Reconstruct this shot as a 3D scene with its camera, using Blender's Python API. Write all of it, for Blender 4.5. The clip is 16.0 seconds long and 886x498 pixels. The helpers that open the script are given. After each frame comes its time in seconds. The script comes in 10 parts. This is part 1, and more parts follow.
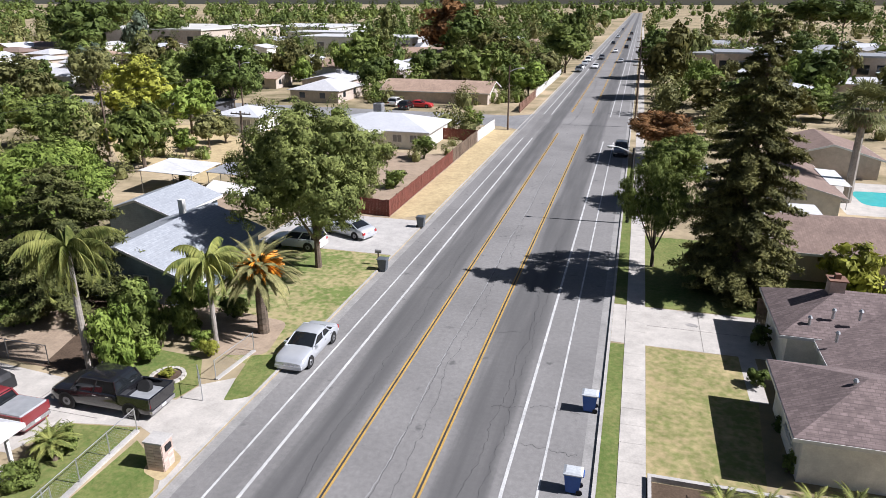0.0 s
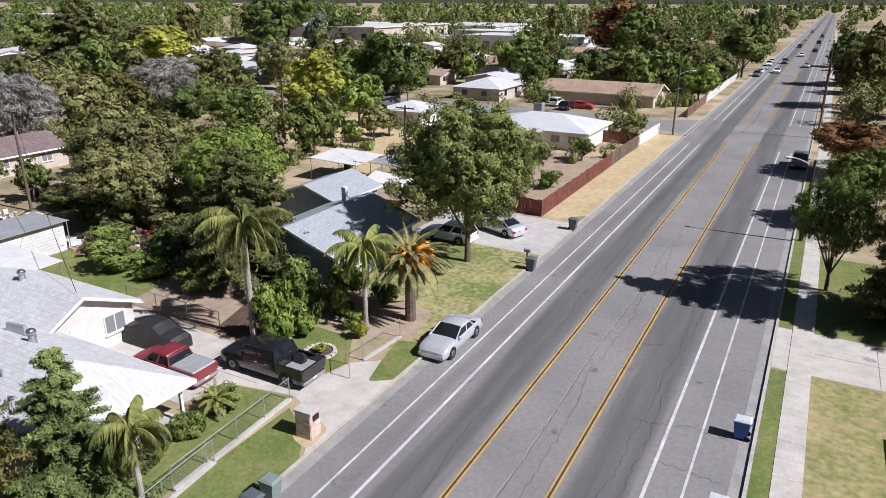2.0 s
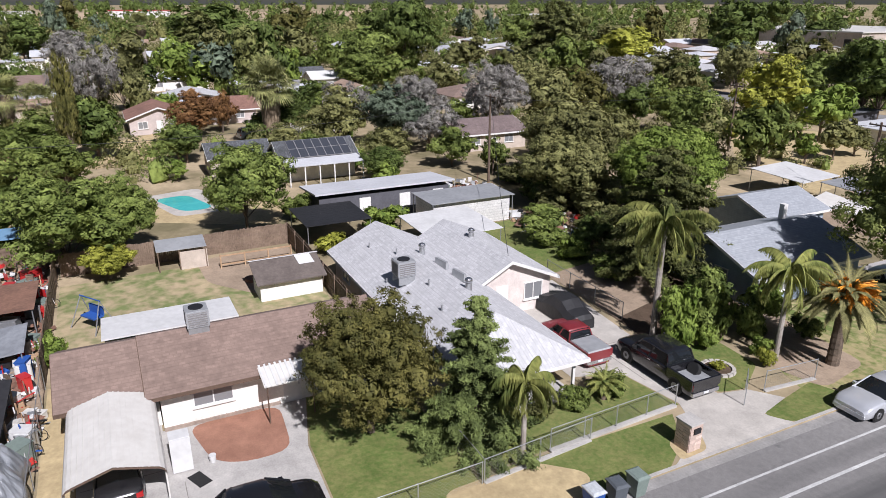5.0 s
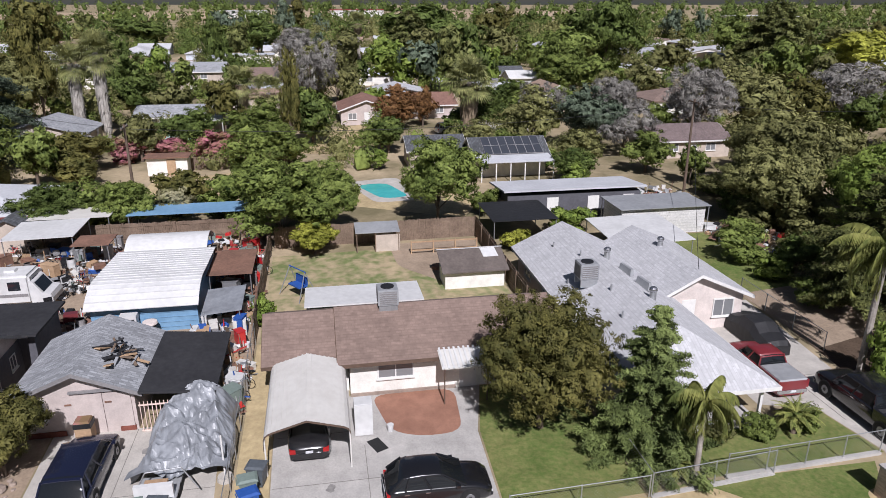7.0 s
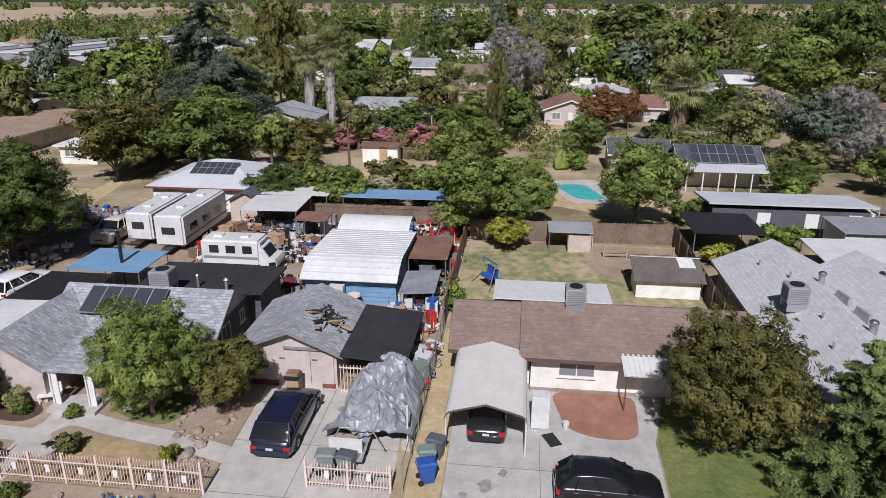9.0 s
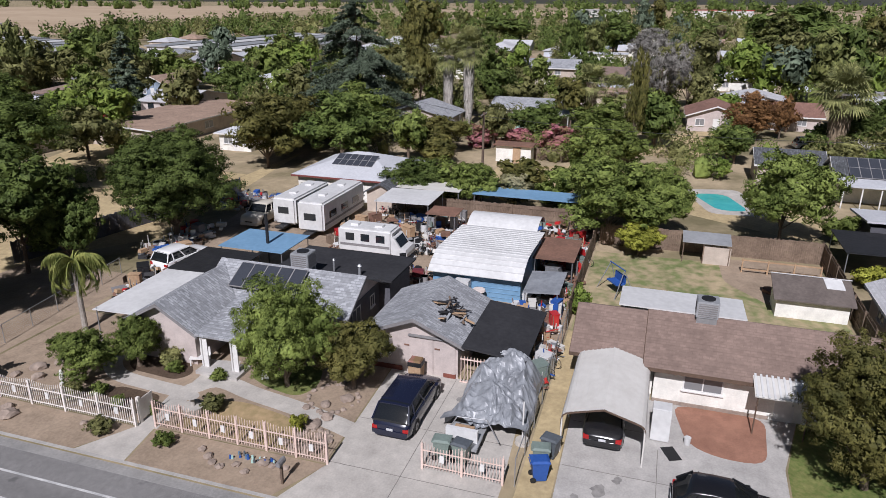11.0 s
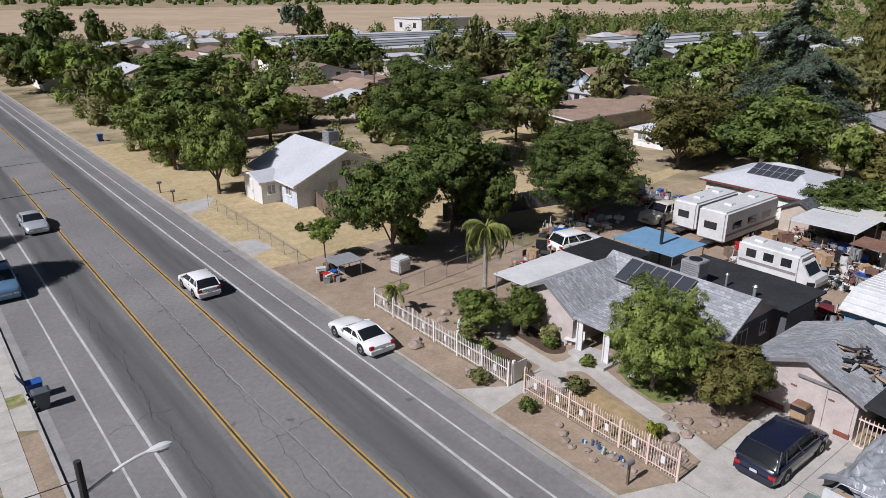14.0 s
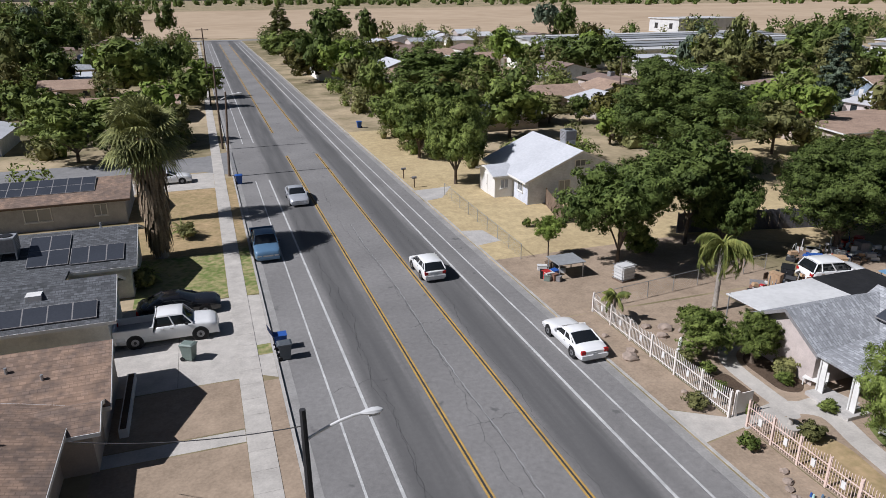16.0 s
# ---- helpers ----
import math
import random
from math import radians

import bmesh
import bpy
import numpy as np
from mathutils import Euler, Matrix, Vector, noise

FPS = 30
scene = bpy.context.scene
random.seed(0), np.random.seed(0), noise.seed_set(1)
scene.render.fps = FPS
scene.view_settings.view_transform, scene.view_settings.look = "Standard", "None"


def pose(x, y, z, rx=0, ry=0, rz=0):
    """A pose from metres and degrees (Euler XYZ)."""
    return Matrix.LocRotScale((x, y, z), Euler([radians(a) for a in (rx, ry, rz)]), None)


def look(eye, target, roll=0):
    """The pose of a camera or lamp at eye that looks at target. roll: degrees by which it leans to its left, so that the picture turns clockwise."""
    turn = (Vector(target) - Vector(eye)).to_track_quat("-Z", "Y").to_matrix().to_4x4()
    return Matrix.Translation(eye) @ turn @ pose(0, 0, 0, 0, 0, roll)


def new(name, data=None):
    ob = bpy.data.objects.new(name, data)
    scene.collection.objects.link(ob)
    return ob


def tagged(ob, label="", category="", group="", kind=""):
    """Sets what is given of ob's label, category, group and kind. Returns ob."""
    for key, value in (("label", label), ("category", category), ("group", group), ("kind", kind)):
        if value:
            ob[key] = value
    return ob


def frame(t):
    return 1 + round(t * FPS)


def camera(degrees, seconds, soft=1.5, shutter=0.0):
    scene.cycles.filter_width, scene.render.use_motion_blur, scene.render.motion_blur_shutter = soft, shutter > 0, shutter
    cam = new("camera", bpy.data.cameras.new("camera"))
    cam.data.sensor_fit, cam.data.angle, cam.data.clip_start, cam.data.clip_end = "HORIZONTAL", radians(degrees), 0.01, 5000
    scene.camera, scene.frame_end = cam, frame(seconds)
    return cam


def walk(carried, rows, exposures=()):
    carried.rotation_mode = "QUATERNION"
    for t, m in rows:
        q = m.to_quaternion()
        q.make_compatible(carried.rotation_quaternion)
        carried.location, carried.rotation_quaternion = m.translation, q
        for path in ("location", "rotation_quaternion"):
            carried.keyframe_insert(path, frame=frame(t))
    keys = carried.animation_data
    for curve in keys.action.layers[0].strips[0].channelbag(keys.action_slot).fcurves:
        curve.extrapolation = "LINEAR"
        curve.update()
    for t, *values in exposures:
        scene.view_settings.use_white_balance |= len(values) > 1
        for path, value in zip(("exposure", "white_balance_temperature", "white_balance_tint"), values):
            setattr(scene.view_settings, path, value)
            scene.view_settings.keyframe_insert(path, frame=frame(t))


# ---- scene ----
cam = camera(65.50, 16.0, soft=0.68)
PATH = [
    (0, 6.160, 0.000, 19.485, 70.236, -0.066, 15.353),
    (0.5, 6.153, 0.000, 19.489, 70.232, -0.075, 18.111),
    (1, 6.139, 0.026, 19.479, 70.179, -0.144, 22.118),
    (1.5, 6.128, 0.017, 19.447, 70.158, -0.142, 25.651),
    (2, 6.116, -0.021, 19.401, 70.167, -0.156, 28.467),
    (2.5, 6.078, -0.083, 19.322, 70.226, -0.112, 31.541),
    (3, 6.073, -0.172, 19.246, 70.227, -0.037, 39.633),
    (3.5, 6.146, -0.287, 19.219, 70.264, -0.045, 48.762),
    (4, 6.297, -0.337, 19.241, 70.256, -0.056, 55.811),
    (4.5, 6.409, -0.333, 19.261, 70.245, -0.043, 59.812),
    (5, 6.510, -0.389, 19.277, 70.251, 0.008, 64.112),
    (5.2, 6.537, -0.410, 19.274, 70.250, -0.034, 66.301),
    (7.3, 7.122, -0.876, 19.353, 70.263, -0.109, 81.900),
    (7.5, 7.182, -0.907, 19.372, 70.267, -0.171, 83.261),
    (8, 7.365, -0.967, 19.397, 70.259, -0.174, 87.132),
    (8.5, 7.574, -1.029, 19.423, 70.199, -0.189, 91.886),
    (9, 7.782, -1.057, 19.439, 70.144, -0.132, 96.600),
    (9.2, 7.838, -1.061, 19.443, 70.138, -0.059, 97.929),
    (11.3, 8.366, -1.047, 19.456, 70.075, -0.240, 111.017),
    (11.5, 8.376, -1.056, 19.454, 70.036, -0.162, 113.633),
    (12, 8.359, -1.079, 19.448, 69.987, -0.123, 119.766),
    (12.5, 8.359, -1.077, 19.496, 69.888, -0.067, 125.750),
    (13, 8.340, -1.034, 19.503, 69.838, -0.063, 131.000),
    (13.5, 8.367, -1.046, 19.518, 69.791, -0.008, 136.126),
    (14, 8.384, -1.036, 19.526, 69.752, 0.048, 141.296),
    (14.5, 8.381, -1.037, 19.519, 69.730, 0.077, 146.378),
    (15, 8.337, -1.043, 19.498, 69.731, 0.181, 151.374),
    (15.5, 8.235, -0.959, 19.433, 69.782, 0.150, 156.087),
    (16, 8.129, -1.079, 19.372, 69.817, 0.355, 161.049),
]
walk(cam, [(t, pose(*p)) for t, *p in PATH], exposures=((0.0, 0.68, 6080, 16.0), (1.5, 0.58, 6080, 16.0), (3.0, 0.3, 6100, 16.5), (5.2, 0.3, 6120, 18.0), (7.3, 0.05, 6080, 18.5), (9.2, -0.06, 6060, 18.0), (13.0, -0.06, 6060, 17.0), (16.0, 0.08, 6040, 14.5)))

# ---- world, sun, exposure ----
SUN_EL, SUN_AZ = radians(45), radians(88)      # azimuth from +y towards +x
world = bpy.data.worlds.new("sky")
scene.world = world
world.use_nodes = True
wn = world.node_tree
sky = wn.nodes.new("ShaderNodeTexSky")
sky.sky_type, sky.sun_disc = "NISHITA", False
sky.sun_elevation, sky.sun_rotation = SUN_EL, SUN_AZ
sky.air_density, sky.dust_density = 1.0, 1.2
wn.links.new(sky.outputs[0], wn.nodes["Background"].inputs[0])
wn.nodes["Background"].inputs[1].default_value = 0.0265
sun_dir = Vector((math.sin(SUN_AZ) * math.cos(SUN_EL), math.cos(SUN_AZ) * math.cos(SUN_EL), math.sin(SUN_EL)))
sun = new("sun", bpy.data.lights.new("sun", "SUN"))
sun.data.energy, sun.data.angle, sun.data.color = 5.0, radians(0.55), (1.0, 0.98, 0.95)
sun.matrix_world = look(sun_dir * 60, (0, 0, 0))


# ---- materials ----
def mat(name, base, second=None, rough=0.8, metal=0.0, grain=8.0, patch=0.5, bump=0.15, spread=0.5, spec=0.4,
        random_tint=0.0, bump_dist=0.02, island=0.0, translucent=0.0, mottled=1.1, blotch=0.2):
    """Two scales of colour change between base and second, with fine relief."""
    m = bpy.data.materials.new(name)
    m.use_nodes = True
    nt = m.node_tree
    b = nt.nodes["Principled BSDF"]
    b.inputs["Roughness"].default_value, b.inputs["Metallic"].default_value = rough, metal
    b.inputs["Specular IOR Level"].default_value = spec
    second = second or tuple(c * 0.72 for c in base)
    geo = nt.nodes.new("ShaderNodeNewGeometry")
    fine = nt.nodes.new("ShaderNodeTexNoise")
    fine.inputs["Scale"].default_value, fine.inputs["Detail"].default_value = grain, 5
    broad = nt.nodes.new("ShaderNodeTexNoise")
    broad.inputs["Scale"].default_value, broad.inputs["Detail"].default_value = patch, 4
    for n in (fine, broad):
        nt.links.new(geo.outputs["Position"], n.inputs["Vector"])
    add = nt.nodes.new("ShaderNodeMath")
    add.operation = "ADD"
    nt.links.new(fine.outputs[0], add.inputs[0])
    nt.links.new(broad.outputs[0], add.inputs[1])
    rng = nt.nodes.new("ShaderNodeMapRange")
    rng.inputs["From Min"].default_value, rng.inputs["From Max"].default_value = 1.0 - spread * 0.5, 1.0 + spread * 0.5
    nt.links.new(add.outputs[0], rng.inputs["Value"])
    mix = nt.nodes.new("ShaderNodeMix")
    mix.data_type = "RGBA"
    nt.links.new(rng.outputs[0], mix.inputs["Factor"])
    mix.inputs["A"].default_value, mix.inputs["B"].default_value = (*base, 1), (*second, 1)
    out = mix.outputs["Result"]
    if bump >= 0.1 and not island:
        mottle = nt.nodes.new("ShaderNodeTexNoise")
        mottle.inputs["Scale"].default_value, mottle.inputs["Detail"].default_value, mottle.inputs["Roughness"].default_value = mottled, 9, 0.72
        nt.links.new(geo.outputs["Position"], mottle.inputs["Vector"])
        band = nt.nodes.new("ShaderNodeMapRange")
        band.inputs["From Min"].default_value, band.inputs["From Max"].default_value = 0.28, 0.72
        band.inputs["To Min"].default_value, band.inputs["To Max"].default_value = 1 - blotch, 1 + blotch
        nt.links.new(mottle.outputs[0], band.inputs["Value"])
        tone = nt.nodes.new("ShaderNodeHueSaturation")
        nt.links.new(band.outputs[0], tone.inputs["Value"])
        nt.links.new(out, tone.inputs["Color"])
        out = tone.outputs[0]
    for source, amount in (("object", random_tint), ("island", island)):
        if amount:
            hsv = nt.nodes.new("ShaderNodeHueSaturation")
            if source == "object":
                rnd = nt.nodes.new("ShaderNodeObjectInfo").outputs["Random"]
            else:
                rnd = geo.outputs["Random Per Island"]
            r2 = nt.nodes.new("ShaderNodeMapRange")
            r2.inputs["To Min"].default_value, r2.inputs["To Max"].default_value = 1 - amount, 1 + amount
            nt.links.new(rnd, r2.inputs["Value"])
            nt.links.new(r2.outputs[0], hsv.inputs["Value"])
            nt.links.new(out, hsv.inputs["Color"])
            out = hsv.outputs[0]
    nt.links.new(out, b.inputs["Base Color"])
    if bump:
        bm_ = nt.nodes.new("ShaderNodeBump")
        bm_.inputs["Strength"].default_value, bm_.inputs["Distance"].default_value = bump, bump_dist
        nt.links.new(fine.outputs[0], bm_.inputs["Height"])
        nt.links.new(bm_.outputs[0], b.inputs["Normal"])
    if translucent:
        tr = nt.nodes.new("ShaderNodeBsdfTranslucent")
        nt.links.new(out, tr.inputs["Color"])
        ms = nt.nodes.new("ShaderNodeMixShader")
        ms.inputs[0].default_value = translucent
        nt.links.new(b.outputs[0], ms.inputs[1])
        nt.links.new(tr.outputs[0], ms.inputs[2])
        nt.links.new(ms.outputs[0], nt.nodes["Material Output"].inputs[0])
    return m


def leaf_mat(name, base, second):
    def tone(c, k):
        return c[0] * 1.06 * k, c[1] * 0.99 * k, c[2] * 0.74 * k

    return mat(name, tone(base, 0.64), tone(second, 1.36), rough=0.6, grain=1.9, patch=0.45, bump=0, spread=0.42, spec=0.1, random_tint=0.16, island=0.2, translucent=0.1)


def striped(m, axis, width, depth=0.02, strength=0.6, dark=0.85):
    """Adds courses (shingle rows, boards, seams) along an axis of the world to a material made by mat()."""
    nt = m.node_tree
    b = nt.nodes["Principled BSDF"]
    geo = [n for n in nt.nodes if n.type == "NEW_GEOMETRY"][0]
    sep = nt.nodes.new("ShaderNodeSeparateXYZ")
    nt.links.new(geo.outputs["Position"], sep.inputs[0])
    sc = nt.nodes.new("ShaderNodeMath")
    sc.operation = "MULTIPLY"
    sc.inputs[1].default_value = 1 / width
    nt.links.new(sep.outputs[axis], sc.inputs[0])
    fr = nt.nodes.new("ShaderNodeMath")
    fr.operation = "FRACT"
    nt.links.new(sc.outputs[0], fr.inputs[0])
    old = b.inputs["Normal"].links
    bp = nt.nodes.new("ShaderNodeBump")
    bp.inputs["Strength"].default_value, bp.inputs["Distance"].default_value = strength, depth
    nt.links.new(fr.outputs[0], bp.inputs["Height"])
    if old:
        nt.links.new(old[0].from_socket, bp.inputs["Normal"])
    nt.links.new(bp.outputs[0], b.inputs["Normal"])
    # the butt edge of each course is a little darker
    lt = nt.nodes.new("ShaderNodeMapRange")
    lt.inputs["From Min"].default_value, lt.inputs["From Max"].default_value = 0.0, 0.22
    lt.inputs["To Min"].default_value, lt.inputs["To Max"].default_value = dark, 1.0
    nt.links.new(fr.outputs[0], lt.inputs["Value"])
    link = b.inputs["Base Color"].links[0]
    hs = nt.nodes.new("ShaderNodeHueSaturation")
    nt.links.new(lt.outputs[0], hs.inputs["Value"])
    nt.links.new(link.from_socket, hs.inputs["Color"])
    nt.links.new(hs.outputs[0], b.inputs["Base Color"])
    return m


def shingled(m, axis, course=0.17, tab=0.32, low=0.72, high=1.22):
    """Rows of shingle tabs, each its own shade, courses stepping along an axis of the world."""
    nt = m.node_tree
    b = nt.nodes["Principled BSDF"]
    geo = [n for n in nt.nodes if n.type == "NEW_GEOMETRY"][0]
    sep = nt.nodes.new("ShaderNodeSeparateXYZ")
    nt.links.new(geo.outputs["Position"], sep.inputs[0])
    com = nt.nodes.new("ShaderNodeCombineXYZ")
    nt.links.new(sep.outputs[1 - axis], com.inputs[0])
    nt.links.new(sep.outputs[axis], com.inputs[1])
    br = nt.nodes.new("ShaderNodeTexBrick")
    br.inputs["Color1"].default_value, br.inputs["Color2"].default_value, br.inputs["Mortar"].default_value = (0, 0, 0, 1), (1, 1, 1, 1), (0, 0, 0, 1)
    br.inputs["Scale"].default_value, br.inputs["Brick Width"].default_value, br.inputs["Row Height"].default_value = 1.0, tab, course
    br.inputs["Mortar Size"].default_value, br.inputs["Bias"].default_value = 0.018, 0.0
    nt.links.new(com.outputs[0], br.inputs["Vector"])
    span = nt.nodes.new("ShaderNodeMapRange")
    span.inputs["To Min"].default_value, span.inputs["To Max"].default_value = low, high
    nt.links.new(br.outputs["Color"], span.inputs["Value"])
    hs = nt.nodes.new("ShaderNodeHueSaturation")
    nt.links.new(span.outputs[0], hs.inputs["Value"])
    nt.links.new(b.inputs["Base Color"].links[0].from_socket, hs.inputs["Color"])
    nt.links.new(hs.outputs[0], b.inputs["Base Color"])
    return m


def glass_mat(name, tint=(0.02, 0.025, 0.03), rough=0.06):
    m = mat(name, tint, tint, rough=rough, bump=0, spec=0.8)
    return m


def paint(name, base, rough=0.25, metal=0.0):
    m = mat(name, base, tuple(c * 0.93 for c in base), rough=rough, metal=metal, grain=3, patch=0.8, bump=0, spec=0.5)
    m.node_tree.nodes["Principled BSDF"].inputs["Coat Weight"].default_value = 0.6
    m.node_tree.nodes["Principled BSDF"].inputs["Coat Roughness"].default_value = 0.08
    return m


ASPHALT = mat("asphalt", (0.225, 0.218, 0.21), (0.165, 0.16, 0.155), rough=0.9, grain=24, patch=0.16, bump=0.25, spread=0.45, mottled=3.5)


def wear_lanes(m, bands, dark):
    """Dark tyre wear along the road with ragged edges, and oil blots."""
    nt = m.node_tree
    b = nt.nodes["Principled BSDF"]
    old = b.inputs["Base Color"].links[0].from_socket
    geo = nt.nodes.new("ShaderNodeNewGeometry")
    sep = nt.nodes.new("ShaderNodeSeparateXYZ")
    nt.links.new(geo.outputs["Position"], sep.inputs[0])
    long = nt.nodes.new("ShaderNodeMapping")
    long.inputs["Scale"].default_value = (1.2, 0.06, 1)
    nt.links.new(geo.outputs["Position"], long.inputs[0])
    streak = nt.nodes.new("ShaderNodeTexNoise")
    streak.inputs["Scale"].default_value, streak.inputs["Detail"].default_value = 1.0, 6
    nt.links.new(long.outputs[0], streak.inputs["Vector"])

    def calc(op, a, c):
        n = nt.nodes.new("ShaderNodeMath")
        n.operation = op
        for i, v in enumerate((a, c)):
            if isinstance(v, (int, float)):
                n.inputs[i].default_value = v
            else:
                nt.links.new(v, n.inputs[i])
        return n.outputs[0]

    wob = calc("MULTIPLY", calc("SUBTRACT", streak.outputs[0], 0.5), 1.6)
    xx = calc("ADD", sep.outputs["X"], wob)
    total = None
    for mid, half, depth in bands:
        gap = calc("ABSOLUTE", calc("SUBTRACT", xx, mid), 0)
        rise = nt.nodes.new("ShaderNodeMapRange")
        rise.interpolation_type = "SMOOTHSTEP"
        rise.inputs["From Min"].default_value, rise.inputs["From Max"].default_value = half + 0.35, half - 0.45
        rise.inputs["To Max"].default_value = depth
        nt.links.new(gap, rise.inputs["Value"])
        total = rise.outputs[0] if total is None else calc("MAXIMUM", total, rise.outputs[0])
    blot = nt.nodes.new("ShaderNodeTexNoise")
    blot.inputs["Scale"].default_value, blot.inputs["Detail"].default_value = 0.9, 3
    nt.links.new(geo.outputs["Position"], blot.inputs["Vector"])
    spot = nt.nodes.new("ShaderNodeMapRange")
    spot.inputs["From Min"].default_value, spot.inputs["From Max"].default_value = 0.66, 0.74
    spot.inputs["To Max"].default_value = 0.75
    nt.links.new(blot.outputs[0], spot.inputs["Value"])
    total = calc("MAXIMUM", total, spot.outputs[0])
    total = calc("MULTIPLY", total, calc("ADD", calc("MULTIPLY", streak.outputs[0], 1.2), 0.4))
    mix = nt.nodes.new("ShaderNodeMix")
    mix.data_type = "RGBA"
    nt.links.new(total, mix.inputs["Factor"])
    nt.links.new(old, mix.inputs["A"])
    mix.inputs["B"].default_value = (*dark, 1)
    nt.links.new(mix.outputs["Result"], b.inputs["Base Color"])


wear_lanes(ASPHALT, ((-6.65, 1.25, 0.8), (0.55, 1.4, 0.8), (-9.0, 0.5, 0.3)), (0.085, 0.084, 0.083))
ASPHALT_OLD = mat("asphalt_side_street", (0.24, 0.235, 0.23), (0.17, 0.17, 0.17), rough=0.9, grain=20, patch=0.15, bump=0.2)
CRACK = mat("crack_sealant", (0.05, 0.05, 0.05), rough=0.7, bump=0)
PALE_SEAM = mat("pale_seam", (0.33, 0.33, 0.33), (0.22, 0.22, 0.22), rough=0.9, grain=6, patch=1.2, bump=0, spread=0.3)
LINE_WHITE = mat("road_paint_white", (0.60, 0.60, 0.58), (0.34, 0.34, 0.335), rough=0.7, grain=14, patch=0.9, bump=0.1, spread=0.6)
LINE_YELLOW = mat("road_paint_yellow", (0.50, 0.30, 0.06), (0.32, 0.22, 0.09), rough=0.7, grain=14, patch=0.9, bump=0.1, spread=0.6)
CONCRETE = mat("concrete", (0.46, 0.44, 0.41), (0.35, 0.335, 0.315), rough=0.9, grain=12, patch=0.35, bump=0.12, spread=0.6)
GUTTER = mat("worn_gutter_concrete", (0.31, 0.30, 0.285), (0.22, 0.215, 0.205), rough=0.9, grain=9, patch=0.5, bump=0.15, spread=0.6)
KERB = mat("kerb_concrete", (0.44, 0.42, 0.39), (0.33, 0.315, 0.29), rough=0.9, grain=9, patch=0.8, bump=0.15, spread=0.6)
CONCRETE_PALE = mat("concrete_walk", (0.48, 0.45, 0.405), (0.385, 0.36, 0.325), rough=0.9, grain=10, patch=0.4, bump=0.1, spread=0.6)
LAWN = mat("lawn", (0.095, 0.14, 0.036), (0.20, 0.20, 0.075), rough=0.95, grain=5, patch=0.28, bump=0.7, spread=0.55, bump_dist=0.05, spec=0.1)
LAWN_DRY = mat("dry_lawn", (0.36, 0.29, 0.155), (0.17, 0.185, 0.065), rough=0.95, grain=3, patch=0.22, bump=0.6, spread=0.4, bump_dist=0.04, spec=0.1)
LAWN_BACK = mat("worn_back_lawn", (0.40, 0.32, 0.20), (0.16, 0.19, 0.075), rough=0.95, grain=1.2, patch=0.16, bump=0.6, spread=0.34, bump_dist=0.04, spec=0.1)
LAWN_MIX = mat("patchy_lawn", (0.14, 0.18, 0.055), (0.34, 0.29, 0.15), rough=0.95, grain=2.5, patch=0.2, bump=0.6, spread=0.3, bump_dist=0.04, spec=0.1)
DRY_GRASS = mat("dead_brown_grass", (0.40, 0.29, 0.165), (0.25, 0.20, 0.10), rough=0.95, grain=3, patch=0.4, bump=0.6, spread=0.5, bump_dist=0.04, spec=0.1)
STRAW = mat("straw_grass", (0.50, 0.40, 0.23), (0.36, 0.28, 0.16), rough=0.95, grain=4, patch=0.15, bump=0.5, spread=0.6, bump_dist=0.04, spec=0.1)
DIRT = mat("bare_dirt", (0.36, 0.28, 0.205), (0.26, 0.20, 0.145), rough=0.95, grain=7, patch=0.3, bump=0.5, spread=0.6, spec=0.1)
DIRT_DARK = mat("mulch", (0.12, 0.085, 0.06), (0.07, 0.05, 0.035), rough=0.95, grain=9, patch=0.6, bump=0.7, spec=0.1)
RED_GRAVEL = mat("red_gravel", (0.34, 0.18, 0.125), (0.25, 0.13, 0.09), rough=0.95, grain=22, patch=0.7, bump=0.6, spec=0.1)
GROUND = mat("suburb_ground", (0.40, 0.32, 0.21), (0.18, 0.155, 0.088), rough=0.95, grain=0.16, patch=0.02, bump=0.3, spread=0.35, spec=0.1)
FIELD = mat("dry_field", (0.46, 0.36, 0.255), (0.38, 0.29, 0.20), rough=0.95, grain=0.05, patch=0.006, bump=0, spread=0.4, spec=0.05)
POOL = mat("pool_water", (0.05, 0.40, 0.40), (0.08, 0.48, 0.46), rough=0.05, grain=1.5, patch=0.5, bump=0.05, spec=0.5)

SH_GREY = striped(mat("grey_shingles", (0.375, 0.385, 0.40), (0.275, 0.285, 0.30), rough=0.95, grain=5, patch=0.4, bump=0.25, spread=0.5, blotch=0.14), 0, 0.28, dark=0.8)
SH_PALE = striped(mat("pale_grey_shingles", (0.53, 0.53, 0.54), (0.46, 0.46, 0.47), rough=0.95, grain=5, patch=0.5, bump=0.2, spread=0.6, blotch=0.08), 1, 0.28, dark=0.86)
SH_WHITE = mat("white_roof_coating", (0.52, 0.53, 0.55), (0.43, 0.44, 0.46), rough=0.8, grain=4, patch=0.4, bump=0.06)
SH_BROWN = striped(mat("brown_shingles", (0.25, 0.18, 0.148), (0.19, 0.136, 0.112), rough=0.95, grain=4, patch=0.35, bump=0.25, spread=0.6), 0, 0.3, dark=0.86)
SH_PLUM = striped(mat("plum_brown_shingles", (0.215, 0.165, 0.155), (0.15, 0.115, 0.11), rough=0.95, grain=4, patch=0.5, bump=0.25, spread=0.6), 1, 0.22, dark=0.7)
